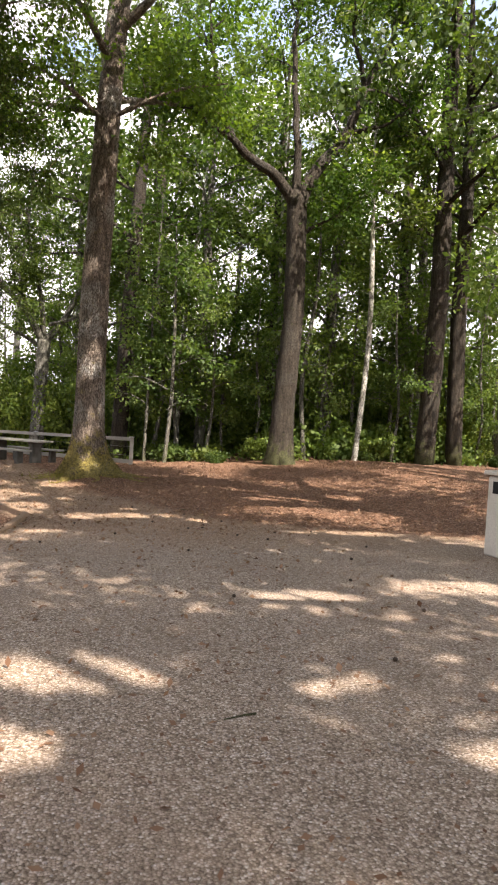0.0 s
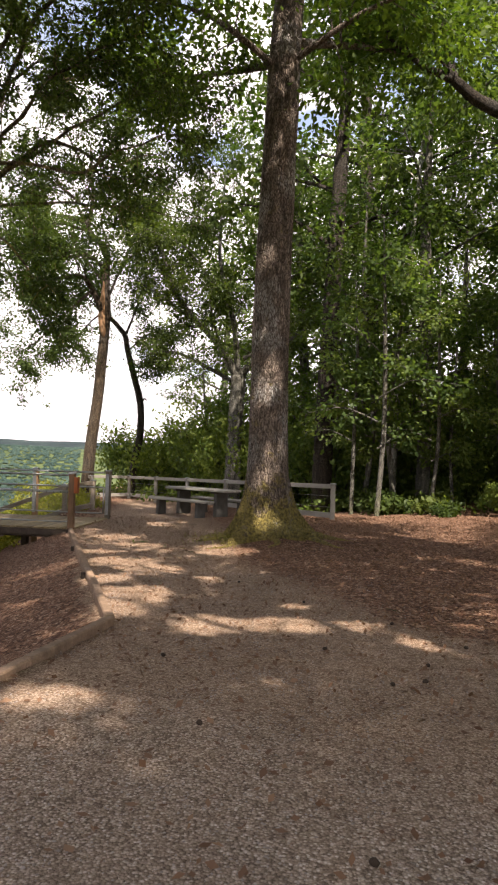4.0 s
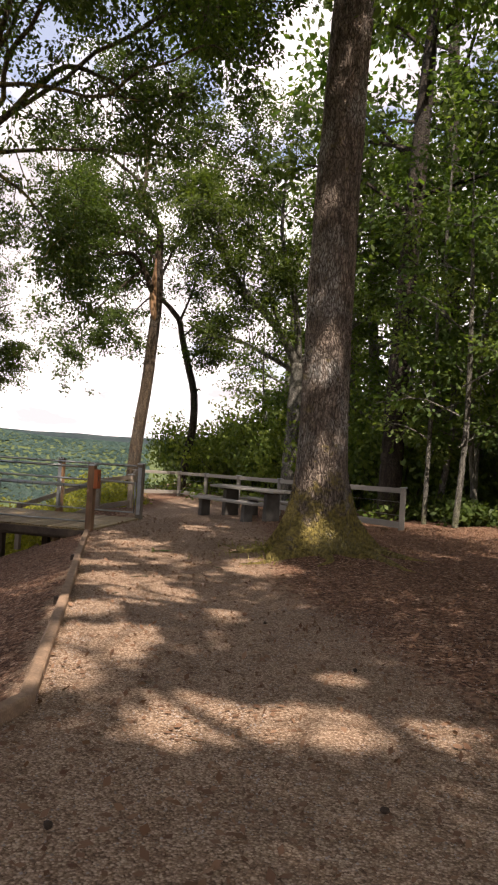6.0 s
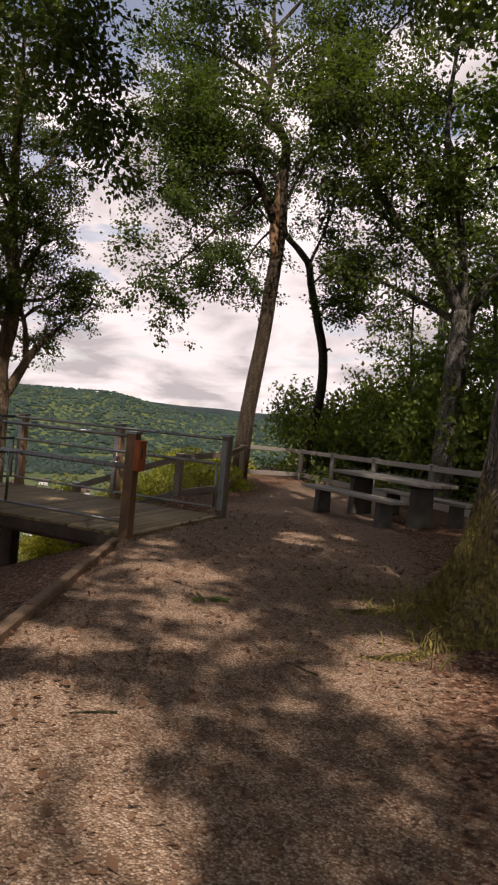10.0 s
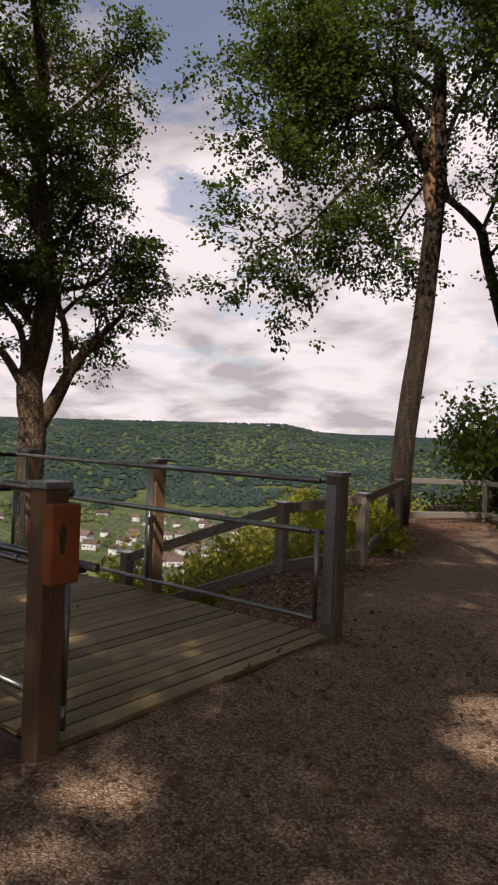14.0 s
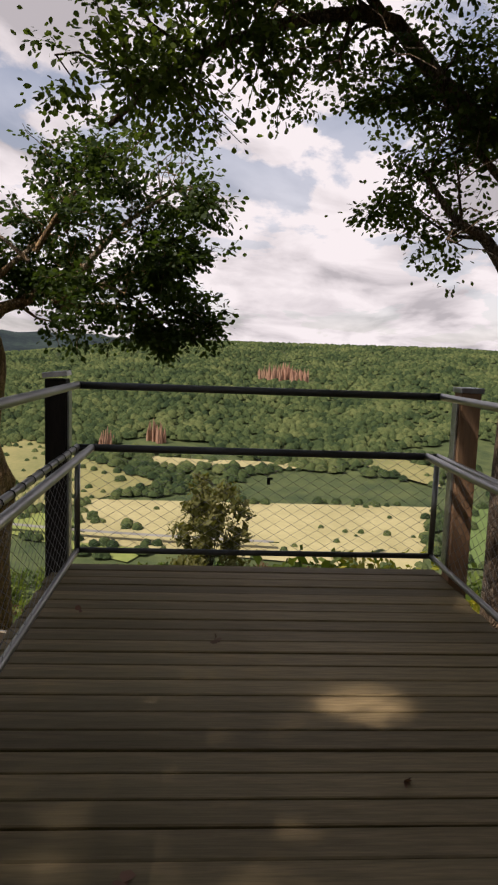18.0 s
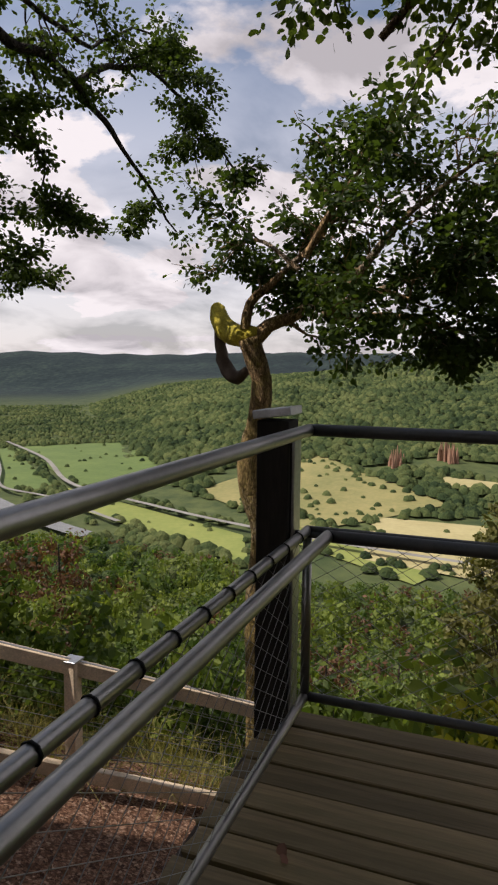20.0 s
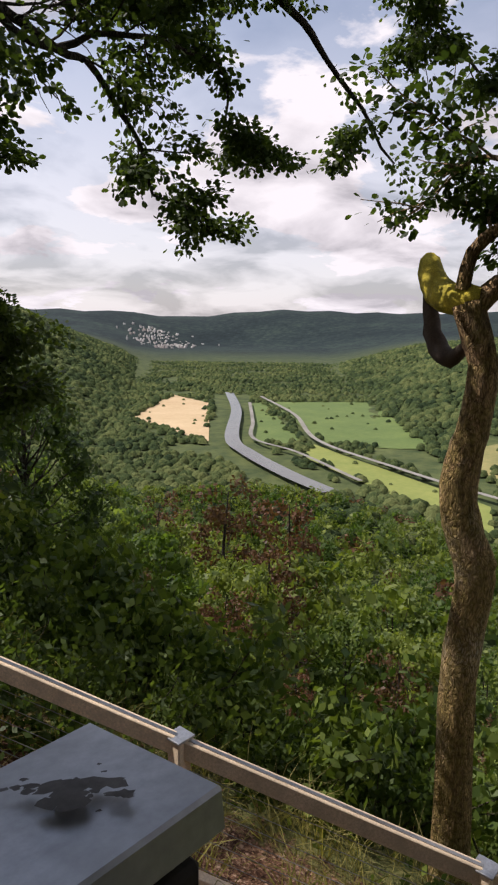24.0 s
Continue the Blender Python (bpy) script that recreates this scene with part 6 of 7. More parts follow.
# ---- shrubs ----
def shrub_mesh(rng, radius, height, count, leaf, stems=16):
    twigs = []
    for k in range(stems):
        a, e = rng.uniform(0, 2 * math.pi), rng.uniform(0.15, 1.0)
        way = np.array([math.cos(a) * (1 - e * 0.6), math.sin(a) * (1 - e * 0.6), e])
        twigs.append(bend(rng, (math.cos(a) * radius * 0.25, math.sin(a) * radius * 0.25, 0), way * np.array([radius, radius, height]), rng.uniform(0.7, 1.05) * (radius * (1 - e) + height * e), 6, 0.18, 0.02))
    extra = []
    for t in twigs:
        for _ in range(5):
            p, d = along(t, rng.uniform(0.3, 0.95))
            extra.append(bend(rng, p, d + rng.normal(size=3) * 0.8, radius * rng.uniform(0.25, 0.5), 4, 0.2))
    return twigs, twigs + extra


def shrub(name, seed, radius, height, count, leaf, leafmat, label, group, category="shrub"):
    rng = np.random.default_rng(seed)
    ob = thing(name, (0, 0, 0), label, category, group)
    stems, twigs = shrub_mesh(rng, radius, height, count, leaf)
    tagged(part("branchwork", tubes("branchwork", [(t, np.linspace(0.016, 0.005, len(t))) for t in stems], 4), "bark", ob), kind="stuff")
    V, F = spread_leaves(rng, twigs, count, leaf, radius * 0.13, 0.15, puffy=True)
    part("foliage", npmesh("foliage", V, F), leafmat, ob)
    return ob


S_YEL = shrub("shrub", 51, 1.1, 1.3, 3200, 0.095, "leaf_yellow", "yellow-green sunlit shrub below the deck", "shrubs on the slope")
set_out(S_YEL, [(-7.3, 25.4), (-7.9, 26.6), (-8.6, 28.2), (-7.6, 24.3), (-9.4, 29.4), (-8.6, 25.4), (-9.2, 27.0), (-9.6, 31.5), (-11.0, 31.6), (-10.8, 29.6), (-9.6, 24.6), (-10.4, 25.8), (-8.4, 23.9), (-10.0, 27.4)], 11, 0.85, 1.2)
S_GRN = shrub("shrub", 52, 1.2, 1.5, 2400, 0.145, "leaf_slope", "dense green shrub in the undergrowth", "shrubs on the slope")
set_out(S_GRN, [(-5.2, 36.5), (-3.4, 35.4), (-1.4, 33.0), (-6.8, 36.0), (-0.2, 36.5), (1.8, 33.6), (6.0, 22.8), (7.6, 23.4), (9.6, 22.6), (11.2, 23.2), (12.4, 23.0), (3.0, 30.0), (4.4, 28.6), (-4.2, 38.0), (-7.8, 40.0), (14.0, 24.6),
                (-15.2, 14.2), (-14.4, 12.2), (-15.5, 17.6), (-16.2, 15.9), (-13.2, 10.2), (-12.0, 7.8), (-17.5, 13.0), (-17.0, 19.0), (-14.8, 20.4), (-11.2, 6.0), (-9.8, 4.0), (-16.0, 10.0), (-18.6, 16.2), (-13.4, 14.6), (-13.0, 12.9), (-12.4, 11.4), (-14.4, 11.0), (-13.2, 8.6), (-15.0, 16.6), (-14.6, 15.2), (-11.6, 8.8)], 12, 0.8, 1.4)
S_DRK = shrub("shrub", 55, 1.0, 1.1, 2600, 0.11, "leaf_dark", "dark green bramble thicket along the slope fence", "shrubs on the slope")
set_out(S_DRK, [(-10.92 + 1.153 * k - 0.83 * d, 15.77 - 1.739 * k - 0.55 * d) for k, d in ((0.5, 1.7), (1.1, 1.2), (1.7, 1.6), (2.3, 1.3), (2.9, 1.7), (3.5, 1.4), (4.2, 1.8), (0.0, 2.3), (1.4, 2.6), (2.6, 2.8), (3.8, 2.9), (0.8, 3.2), (2.0, 3.8), (-0.6, 2.6), (3.2, 4.0), (1.0, 4.6), (-0.2, 3.9))], 16, 0.6, 1.15)
S_TALL = shrub("tall_bush", 54, 1.9, 3.6, 4200, 0.145, "leaf_slope", "tall dense green bush behind the fence", "tall bushes in the wood", "bush")
set_out(S_TALL, [(-6.2, 34.8), (-4.6, 34.2), (-3.0, 32.6), (-1.6, 31.2), (-0.2, 29.9), (1.2, 28.4), (2.4, 29.0), (-7.6, 36.4), (-5.4, 37.2), (-2.2, 34.8), (0.6, 33.5), (3.8, 33.2), (5.6, 28.8), (7.4, 31.4), (8.6, 28.4), (10.4, 29.6), (12.2, 28.2), (13.6, 26.6), (15.6, 28.0), (6.4, 34.4), (16.8, 26.0), (11.0, 34.0), (14.6, 32.0), (1.8, 37.5), (18.4, 29.4)], 15, 0.75, 1.3)
rng_b = random.Random(29)
set_out(S_TALL, [(-1.0 + 1.25 * k + rng_b.uniform(-0.5, 0.5), 37.5 + 3.0 * (k % 3) - 0.35 * k + rng_b.uniform(-0.8, 0.8)) for k in range(22)], 44, 1.6, 2.3, False)
S_LOW = shrub("fern_clump", 53, 0.5, 0.45, 650, 0.125, "leaf_mid", "low green clump of ferns and seedlings", "low clumps under the trees", "fern")
rngs = random.Random(77)
set_out(S_LOW, [(rngs.uniform(1.2, 15), rngs.uniform(21.6, 26)) for _ in range(34)] + [(rngs.uniform(-13.5, -12.2), rngs.uniform(11, 19)) for _ in range(8)], 13, 0.6, 1.3)


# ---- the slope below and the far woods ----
def clump_tree(name, seed, height, width, clumps, per, leaf, bark, leafmat, label, group, low=0.12, r=0.17):
    """A broadleaf tree as seen from above: a trunk and a crown of many leafy boughs with gaps between them."""
    rng = np.random.default_rng(seed)
    ob = thing(name, (0, 0, 0), label, "tree", group)
    lean = rng.normal(size=2) * height * 0.02
    line = smooth_line([(0, 0, -0.4), (lean[0] * 0.4, lean[1] * 0.4, height * 0.4), (lean[0], lean[1], height * 0.9)], 8)
    part("trunk", tubes("trunk", [(line, np.linspace(r, r * 0.25, 8))], 7, 0.04, rng), bark, ob)
    PP, OO, SS, boughs = [], [], [], []
    for k in range(clumps):
        t = low + (1 - low) * ((k + rng.random()) / clumps) ** 0.85
        u = (t - low) / (1 - low)
        wide = width / 2 * math.sin(math.pi * (0.16 + 0.74 * u)) ** 0.7
        a = k * 2.4 + rng.uniform(-0.5, 0.5)
        rad = width * rng.uniform(0.12, 0.21) * (1.1 - 0.35 * u)
        d = wide * rng.uniform(0.45, 1.0)
        c = np.array((lean[0] * t + d * math.cos(a), lean[1] * t + d * math.sin(a), height * t - rad * 0.5))
        n = int(per * rng.uniform(0.7, 1.3))
        way = rng.normal(size=(n, 3))
        way[:, 2] = way[:, 2] * 0.8 + 0.25
        way /= np.linalg.norm(way, axis=1)[:, None]
        PP.append(c + way * rad * rng.uniform(0.6, 1.12, size=(n, 1)) * np.array((1, 1, 0.72)))
        OO.append(way)
        SS.append(np.ones((n, 1)))
        q = max(6, n // 5)
        PP.append(c + way[:q] * rad * rng.uniform(0.2, 0.75, size=(q, 1)) * np.array((1, 1, 0.72)))
        OO.append(way[:q])
        SS.append(np.full((q, 1), 2.7))
        p = along(line, min(0.98, max(0.05, t * 0.8)))[0]
        boughs.append(([p, (p + c) / 2 + np.array((0, 0, -rad * 0.2)), c], (r * 0.35, r * 0.2, 0.02)))
    tagged(part("branchwork", tubes("branchwork", boughs, 3), bark, ob), kind="stuff")
    P, O = np.vstack(PP), np.vstack(OO)
    side = np.cross(O, rng.normal(size=O.shape))
    V, F = leaf_arrays(rng, P, side / (np.linalg.norm(side, axis=1)[:, None] + 1e-9) * 1.4, leaf * np.vstack(SS), 0.25, False, O)
    tagged(part("crown", npmesh("crown", V, F), leafmat, ob, "leafy crown"), kind="stuff")
    return ob


V_S1 = clump_tree("slope_tree", 61, 12.0, 9.0, 34, 62, 0.40, "bark", "leaf_slope", "broad green tree on the valley slope", "trees on the slope")
V_S2 = clump_tree("slope_tree", 62, 10.0, 7.0, 28, 62, 0.36, "bark_grey", "leaf_bright", "rounded light green tree on the valley slope", "trees on the slope")
V_N1 = clump_tree("slope_tree", 65, 9.0, 6.5, 38, 112, 0.225, "bark", "leaf_slope", "leafy green tree just below the fence", "trees below the fence", 0.05, 0.12)
V_N2 = clump_tree("slope_tree", 66, 7.5, 5.0, 32, 112, 0.195, "bark_grey", "leaf", "young green tree just below the fence", "trees below the fence", 0.05, 0.09)
V_S3 = forest_tree("spruce", 63, 15.0, 0.18, 2.3, 2600, 0.36, "bark", "leaf_rust", "dying rust-brown spruce on the valley slope", low=0.10, n=22, group="dying spruces", subs=3, twigs_per=2, lift=-0.1)
V_S4 = forest_tree("spruce", 64, 15.0, 0.18, 2.3, 2800, 0.34, "bark", "leaf_dark", "dark green spruce on the valley slope", low=0.08, n=24, group="spruces", subs=3, twigs_per=2, lift=-0.1)


def slope_places(want, lo, hi, power, seed):
    rng = random.Random(seed)
    out = []
    tries = 0
    while len(out) < want and tries < 14000:
        tries += 1
        az, r = math.radians(rng.uniform(112, 250)), lo + (hi - lo) * rng.random() ** power
        x, y = HUB[0] + r * math.cos(az), HUB[1] + r * math.sin(az)
        s = float(west_of_edge(np.array([x]), np.array([y]))[0])
        if s < 9.0 or (r < 15 and s < 10.5):
            continue
        z = z_at(x, y)
        lim = 2.7 + r * 0.013
        if any((x - a) ** 2 + (y - b) ** 2 < lim ** 2 for a, b, *_ in out):
            continue
        # crowns stay below the line of sight to the fields
        room = (1.0 - math.tan(radians(float(np.interp(math.degrees(az), (112, 150, 158, 198, 204, 216, 222), (9.0, 11.0, 19.0, 19.0, 16.5, 14.0, 10.5))) + float(np.interp(r, (10, 18, 40, 70), (17.0, 11.0, 3.0, 0.0))))) * r) - z
        if room < 3:
            continue
        out.append((x, y, z, room, math.degrees(az)))
    return out


def build_slope_wood():
    rng = random.Random(22)
    kinds = {"a": (V_S1, 13.6), "b": (V_S2, 11.2), "c": (V_S3, 15.0), "d": (V_S4, 15.0), "e": (V_N1, 9.0), "f": (V_N2, 7.5)}
    used = set()
    spots = slope_places(170, 10, 95, 1.25, 21)
    for x, y, z, room, az in spots:
        u = rng.random()
        key = "a" if u < 0.48 else "b" if u < 0.80 else "c" if u < 0.91 else "d"
        if math.hypot(x - HUB[0], y - HUB[1]) < 34 and key != "c":
            key = "e" if rng.random() < 0.6 else "f"
        src, h = kinds[key]
        s = min(rng.uniform(0.75, 1.2), 0.95 * room / h)
        m = pose(x, y, z - 0.3, rng.uniform(-3, 3), rng.uniform(-3, 3), rng.uniform(0, 360))
        if key not in used:
            used.add(key)
            o = src
            o.matrix_basis = m
        else:
            o = copy_thing(src, m)
        o.scale = (s, s, s * rng.uniform(0.9, 1.1))


build_slope_wood()
lx, ly = pol(178.5, 30.0)
lz = z_at(lx, ly) - 0.3
clump_tree("lone_tree", 67, -5.4 - lz, 4.8, 60, 95, 0.21, "bark", "leaf_olive", "single olive-brown young tree below the deck", "", 0.45, 0.1).matrix_basis = pose(lx, ly, lz)
rng_w = random.Random(19)
for k in range(26):
    wx, wy = rng_w.uniform(-17.5, -12.2), 17.6 + 0.26 * k + rng_w.uniform(-0.3, 0.3)
    wz = z_at(wx, wy)
    tall = (0.95 - math.tan(radians(rng_w.uniform(16.8, 20.5))) * math.hypot(wx + 4.7, wy - 19.5) - wz) / 1.3
    if 0.35 < tall < 1.7:
        w = copy_thing(S_YEL if k % 3 else S_GRN, pose(wx, wy, wz - 0.1, 0, 0, rng_w.uniform(0, 360)))
        w.scale = (min(1.5, tall + 0.25), min(1.5, tall + 0.25), tall)

SO = pol(244.4, 12.0)
SB = (*SO, z_at(*SO) - 0.3)
up = -1.0 - SB[2]
build_tree("slope_edge_oak", SB, [(0, 0, -0.2), (0.03, 0.02, up * 0.5), (-0.02, 0.05, up), (0.1, 0.1, up + 1.6)], (0.32, 0.28, 0.25, 0.12),
           [([(0, 0.05, up + 0.3), (-0.3, 0.5, up + 0.9), (-0.7, 0.9, up + 1.1)], 0.09), ([(0, 0.05, up + 0.4), (-0.4, 0.1, up + 1.2), (-0.9, 0.4, up + 1.8)], 0.10), ([(0, 0.05, up + 0.4), (0.7, -0.4, up + 1.0), (1.6, -0.5, up + 1.6)], 0.10),
            ([(0.05, 0.08, up + 0.8), (-0.1, 0.5, up + 1.6), (-0.3, 0.9, up + 2.1)], 0.08), ([(0.08, 0.1, up + 1.2), (0.2, -0.6, up + 2.2), (-0.2, -1.4, up + 2.8)], 0.08)],
           "bark_grey", "leaf_dark", "old oak with a pale grey trunk on the slope", 6500, 0.10, 7, 0.6, 5, 0.4, 37, reach=0.12, twig_draw=0.6, lift=0.0, carve=(), lobed=True)
V_RIM = clump_tree("slope_oak", 36, 8.0, 6.0, 44, 150, 0.15, "bark", "leaf_dark", "dark leafy oak on the slope behind the fence", "oaks behind the slope fence", 0.08, 0.16)
set_out(V_RIM, [pol(247.5, 15.0), pol(251, 12.5), pol(240.0, 20.0)], 31, 0.78, 0.86)


def dome(rng, k=6):
    """A lumpy crown seen from afar: rings of a half-ball."""
    V = [(0, 0, 1.0)]
    for h, r in ((0.68, 0.66), (0.05, 1.0)):
        for j in range(k):
            a = 2 * math.pi * (j + rng.random() * 0.5) / k
            q = r * rng.uniform(0.8, 1.2)
            V.append((q * math.cos(a), q * math.sin(a), h * rng.uniform(0.85, 1.15)))
    F = [(0, 1 + j, 1 + (j + 1) % k) for j in range(k)]
    for ring in range(1):
        b = 1 + ring * k
        for j in range(k):
            j2 = (j + 1) % k
            F += [(b + j, b + k + j, b + k + j2), (b + j, b + k + j2, b + j2)]
    return np.array(V), np.array(F)


FIELDS = []


def inside(poly, x, y):
    hit = np.zeros(len(x), dtype=bool)
    n = len(poly)
    for i in range(n):
        (x1, y1), (x2, y2) = poly[i], poly[(i + 1) % n]
        c = ((y1 > y) != (y2 > y)) & (x < (x2 - x1) * (y - y1) / (y2 - y1 + 1e-9) + x1)
        hit ^= c
    return hit


def drape(name, corners, mat, label, up=0.6, n=14, category="field"):
    """A four-cornered field laid on the land."""
    a, b, c, d = [np.array(p, float) for p in corners]
    FIELDS.append([tuple(a), tuple(b), tuple(c), tuple(d)])
    s, t = np.meshgrid(np.linspace(0, 1, n), np.linspace(0, 1, n), indexing="ij")
    P = ((1 - s) * (1 - t))[..., None] * a + (s * (1 - t))[..., None] * b + (s * t)[..., None] * c + ((1 - s) * t)[..., None] * d
    Z = land(P[..., 0], P[..., 1]) + up + 0.06 * len(FIELDS)
    idx = np.arange(n * n).reshape(n, n)
    F = np.stack([idx[:-1, :-1], idx[1:, :-1], idx[1:, 1:], idx[:-1, 1:]], -1).reshape(-1, 4)
    me = npmesh(name, np.dstack([P, Z]).reshape(-1, 3), F, True)
    return tagged(part(name, me, mat), label, category, kind="structure")


def strip(name, line, width, mat, label, up=0.9, n=60, category="road", keep=4.0):
    """A river or road laid on the land along a line."""
    l = smooth_line([(x, y, 0) for x, y in line], n)[:, :2]
    w = np.interp(np.linspace(0, 1, n), np.linspace(0, 1, len(width)), width) / 2
    tang = np.gradient(l, axis=0)
    tang /= np.linalg.norm(tang, axis=1)[:, None]
    side = np.stack([-tang[:, 1], tang[:, 0]], -1)
    A, B = l + side * w[:, None], l - side * w[:, None]
    for i in range(0, n - 1, 2):
        j = min(i + 2, n - 1)
        g = keep
        FIELDS.append([tuple(A[i] + side[i] * g), tuple(A[j] + side[j] * g), tuple(B[j] - side[j] * g), tuple(B[i] - side[i] * g)])
    P = np.vstack([A, B])
    Z = land(P[:, 0], P[:, 1]) + up + 3.0 + (0.6 if category == "road" else 0.0)
    i = np.arange(n - 1)
    F = np.stack([i, i + 1, n + i + 1, n + i], -1)
    return tagged(part(name, npmesh(name, np.column_stack([P, Z]), F, True), mat), label, category, kind="structure")


drape("field_stubble", [(-487, -590), (-704, -755), (-668, -640), (-452, -425)], "stubble", "pale ripe grain field by the river", 0.6)
drape("field_meadow", [(-700, -594), (-480, -394), (-505, -352), (-735, -600)], "meadow", "green meadow between river and road", 0.5)
drape("field_far_meadow", [(-735, -596), (-520, -338), (-560, -250), (-850, -500)], "meadow", "green meadow beyond the road", 0.55)
drape("field_river_meadow", [(-455, -318), (-350, -110), (-412, -138), (-510, -345)], "meadow_light", "bright yellow-green meadow beside the road", 0.7)
drape("field_road_meadow", [(-430, -136), (-350, -20), (-400, 0), (-520, -180)], "meadow_light", "sunlit green meadow in the valley", 0.6)
drape("field_hillside", [(-530, -230), (-440, -100), (-560, -20), (-720, -170)], "dry_slope", "dry grassy hillside with scattered bushes", 0.8)
drape("field_wheat", [pol(191, 385), pol(161, 350), pol(160.5, 520), pol(190, 500)], "wheat", "golden wheat field on the valley floor", 0.6)
drape("field_meadow_north", [pol(158, 370), pol(139, 420), pol(140, 560), pol(158, 540)], "meadow", "green meadow before the village", 0.5)
drape("field_strip", [pol(185, 610), pol(172, 640), pol(172, 668), pol(185, 640)], "wheat", "narrow yellow field strip among trees", 2.0)
drape("field_strip_low", [pol(166, 660), pol(160, 600), pol(160.5, 680), pol(166, 740)], "dry_slope", "sloping dry meadow among trees", 2.0)
drape("field_village", [pol(138, 480), pol(124, 520), pol(124, 900), pol(140, 900)], "garden", "green gardens round the village", 0.5)
strip("river", [(-770, -700), (-735, -662), (-620, -545), (-470, -412), (-425, -352), (-385, -278), (-362, -224)], (12, 13, 13, 14, 15, 15, 14), "water", "slow grey river winding through the valley", 1.1, category="river", keep=20.0)
strip("valley_road", [(-760, -625), (-640, -470), (-515, -346), (-457, -230), (-421, -138), (-395, -40), (-380, 60)], (5, 5, 5, 5, 5, 5), "track", "pale valley road between the meadows", 1.3)
strip("river_path", [(-690, -585), (-560, -465), (-478, -392), (-452, -320), (-400, -225)], (4, 4, 4), "track", "light footpath along the river bank", 1.3)


def build_valley_woods():
    """The wood between the near slope and the river: leafy crowns, joined by kind."""
    rng = np.random.default_rng(26)
    shapes = []
    for _ in range(4):
        PP, OO, SS = [], [], []
        for k in range(15):
            u = (k + rng.random()) / 15
            a = k * 2.4 + rng.uniform(-0.5, 0.5)
            d = 5.6 * math.sin(math.pi * (0.16 + 0.74 * u)) ** 0.7 * rng.uniform(0.4, 1.0)
            rad = rng.uniform(1.5, 2.3)
            c = np.array((d * math.cos(a), d * math.sin(a), 2.0 + 9.5 * u))
            way = rng.normal(size=(13, 3)) + np.array((0, 0, 0.35))
            way /= np.linalg.norm(way, axis=1)[:, None]
            PP.append(c + way * rad * rng.uniform(0.5, 1.1, size=(13, 1)))
            OO.append(way)
            SS.append(np.where(np.arange(13) < 3, 3.2, 1.25)[:, None])
        P, O = np.vstack(PP), np.vstack(OO)
        V, F = leaf_arrays(rng, P, np.cross(O, rng.normal(size=O.shape)), np.vstack(SS), 0.2, False, O)
        shapes.append(V)
    step = 10.0
    gx, gy = np.meshgrid(np.arange(-430, 60, step), np.arange(-330, 420, step), indexing="ij")
    x = gx.ravel() + rng.uniform(-4, 4, gx.size)
    y = gy.ravel() + rng.uniform(-4, 4, gx.size)
    r = np.hypot(x - HUB[0], y - HUB[1])
    az = np.degrees(np.arctan2(y - HUB[1], x - HUB[0])) % 360
    z = land(x, y)
    keep = (az > 112) & (az < 250) & (r > 70) & (r < np.where(az > 198, 420, 335)) & (west_of_edge(x, y) > 11)
    for poly in FIELDS:
        keep &= ~inside(poly, x, y)
    room = 1.0 - np.tan(np.radians(np.interp(az, (112, 150, 158, 198, 204, 216, 222), (9.0, 11.0, 17.5, 18.0, 16.0, 13.8, 10.4)))) * r - z
    keep &= room > 4
    out = {"leaf_slope": [], "leaf_bright": [], "leaf_rust": [], "leaf": []}
    for i in np.nonzero(keep)[0]:
        u = rng.random()
        key = "leaf_slope" if u < 0.5 else "leaf" if u < 0.78 else "leaf_bright" if u < 0.93 else "leaf_rust"
        k = min(rng.uniform(0.6, 1.15), room[i] / 12.5)
        a = rng.uniform(0, 2 * math.pi)
        V = shapes[rng.integers(0, 4)]
        out[key].append(np.column_stack((V[:, 0] * math.cos(a) - V[:, 1] * math.sin(a), V[:, 0] * math.sin(a) + V[:, 1] * math.cos(a), V[:, 2])) * k * np.array((1, 1, rng.uniform(0.85, 1.2))) + np.array((x[i], y[i], z[i] - 0.5)))
    for key, label in (("leaf_slope", "green broadleaf wood on the slope above the river"), ("leaf", "deep green broadleaf trees on the slope above the river"), ("leaf_bright", "light green young trees on the slope above the river"), ("leaf_rust", "brown dying spruces on the slope above the river")):
        V = np.vstack(out[key])
        tagged(part("valley_wood", npmesh("valley_wood", V, np.arange(len(V)).reshape(-1, 4)), key), label, "woodland", kind="stuff")


build_valley_woods()


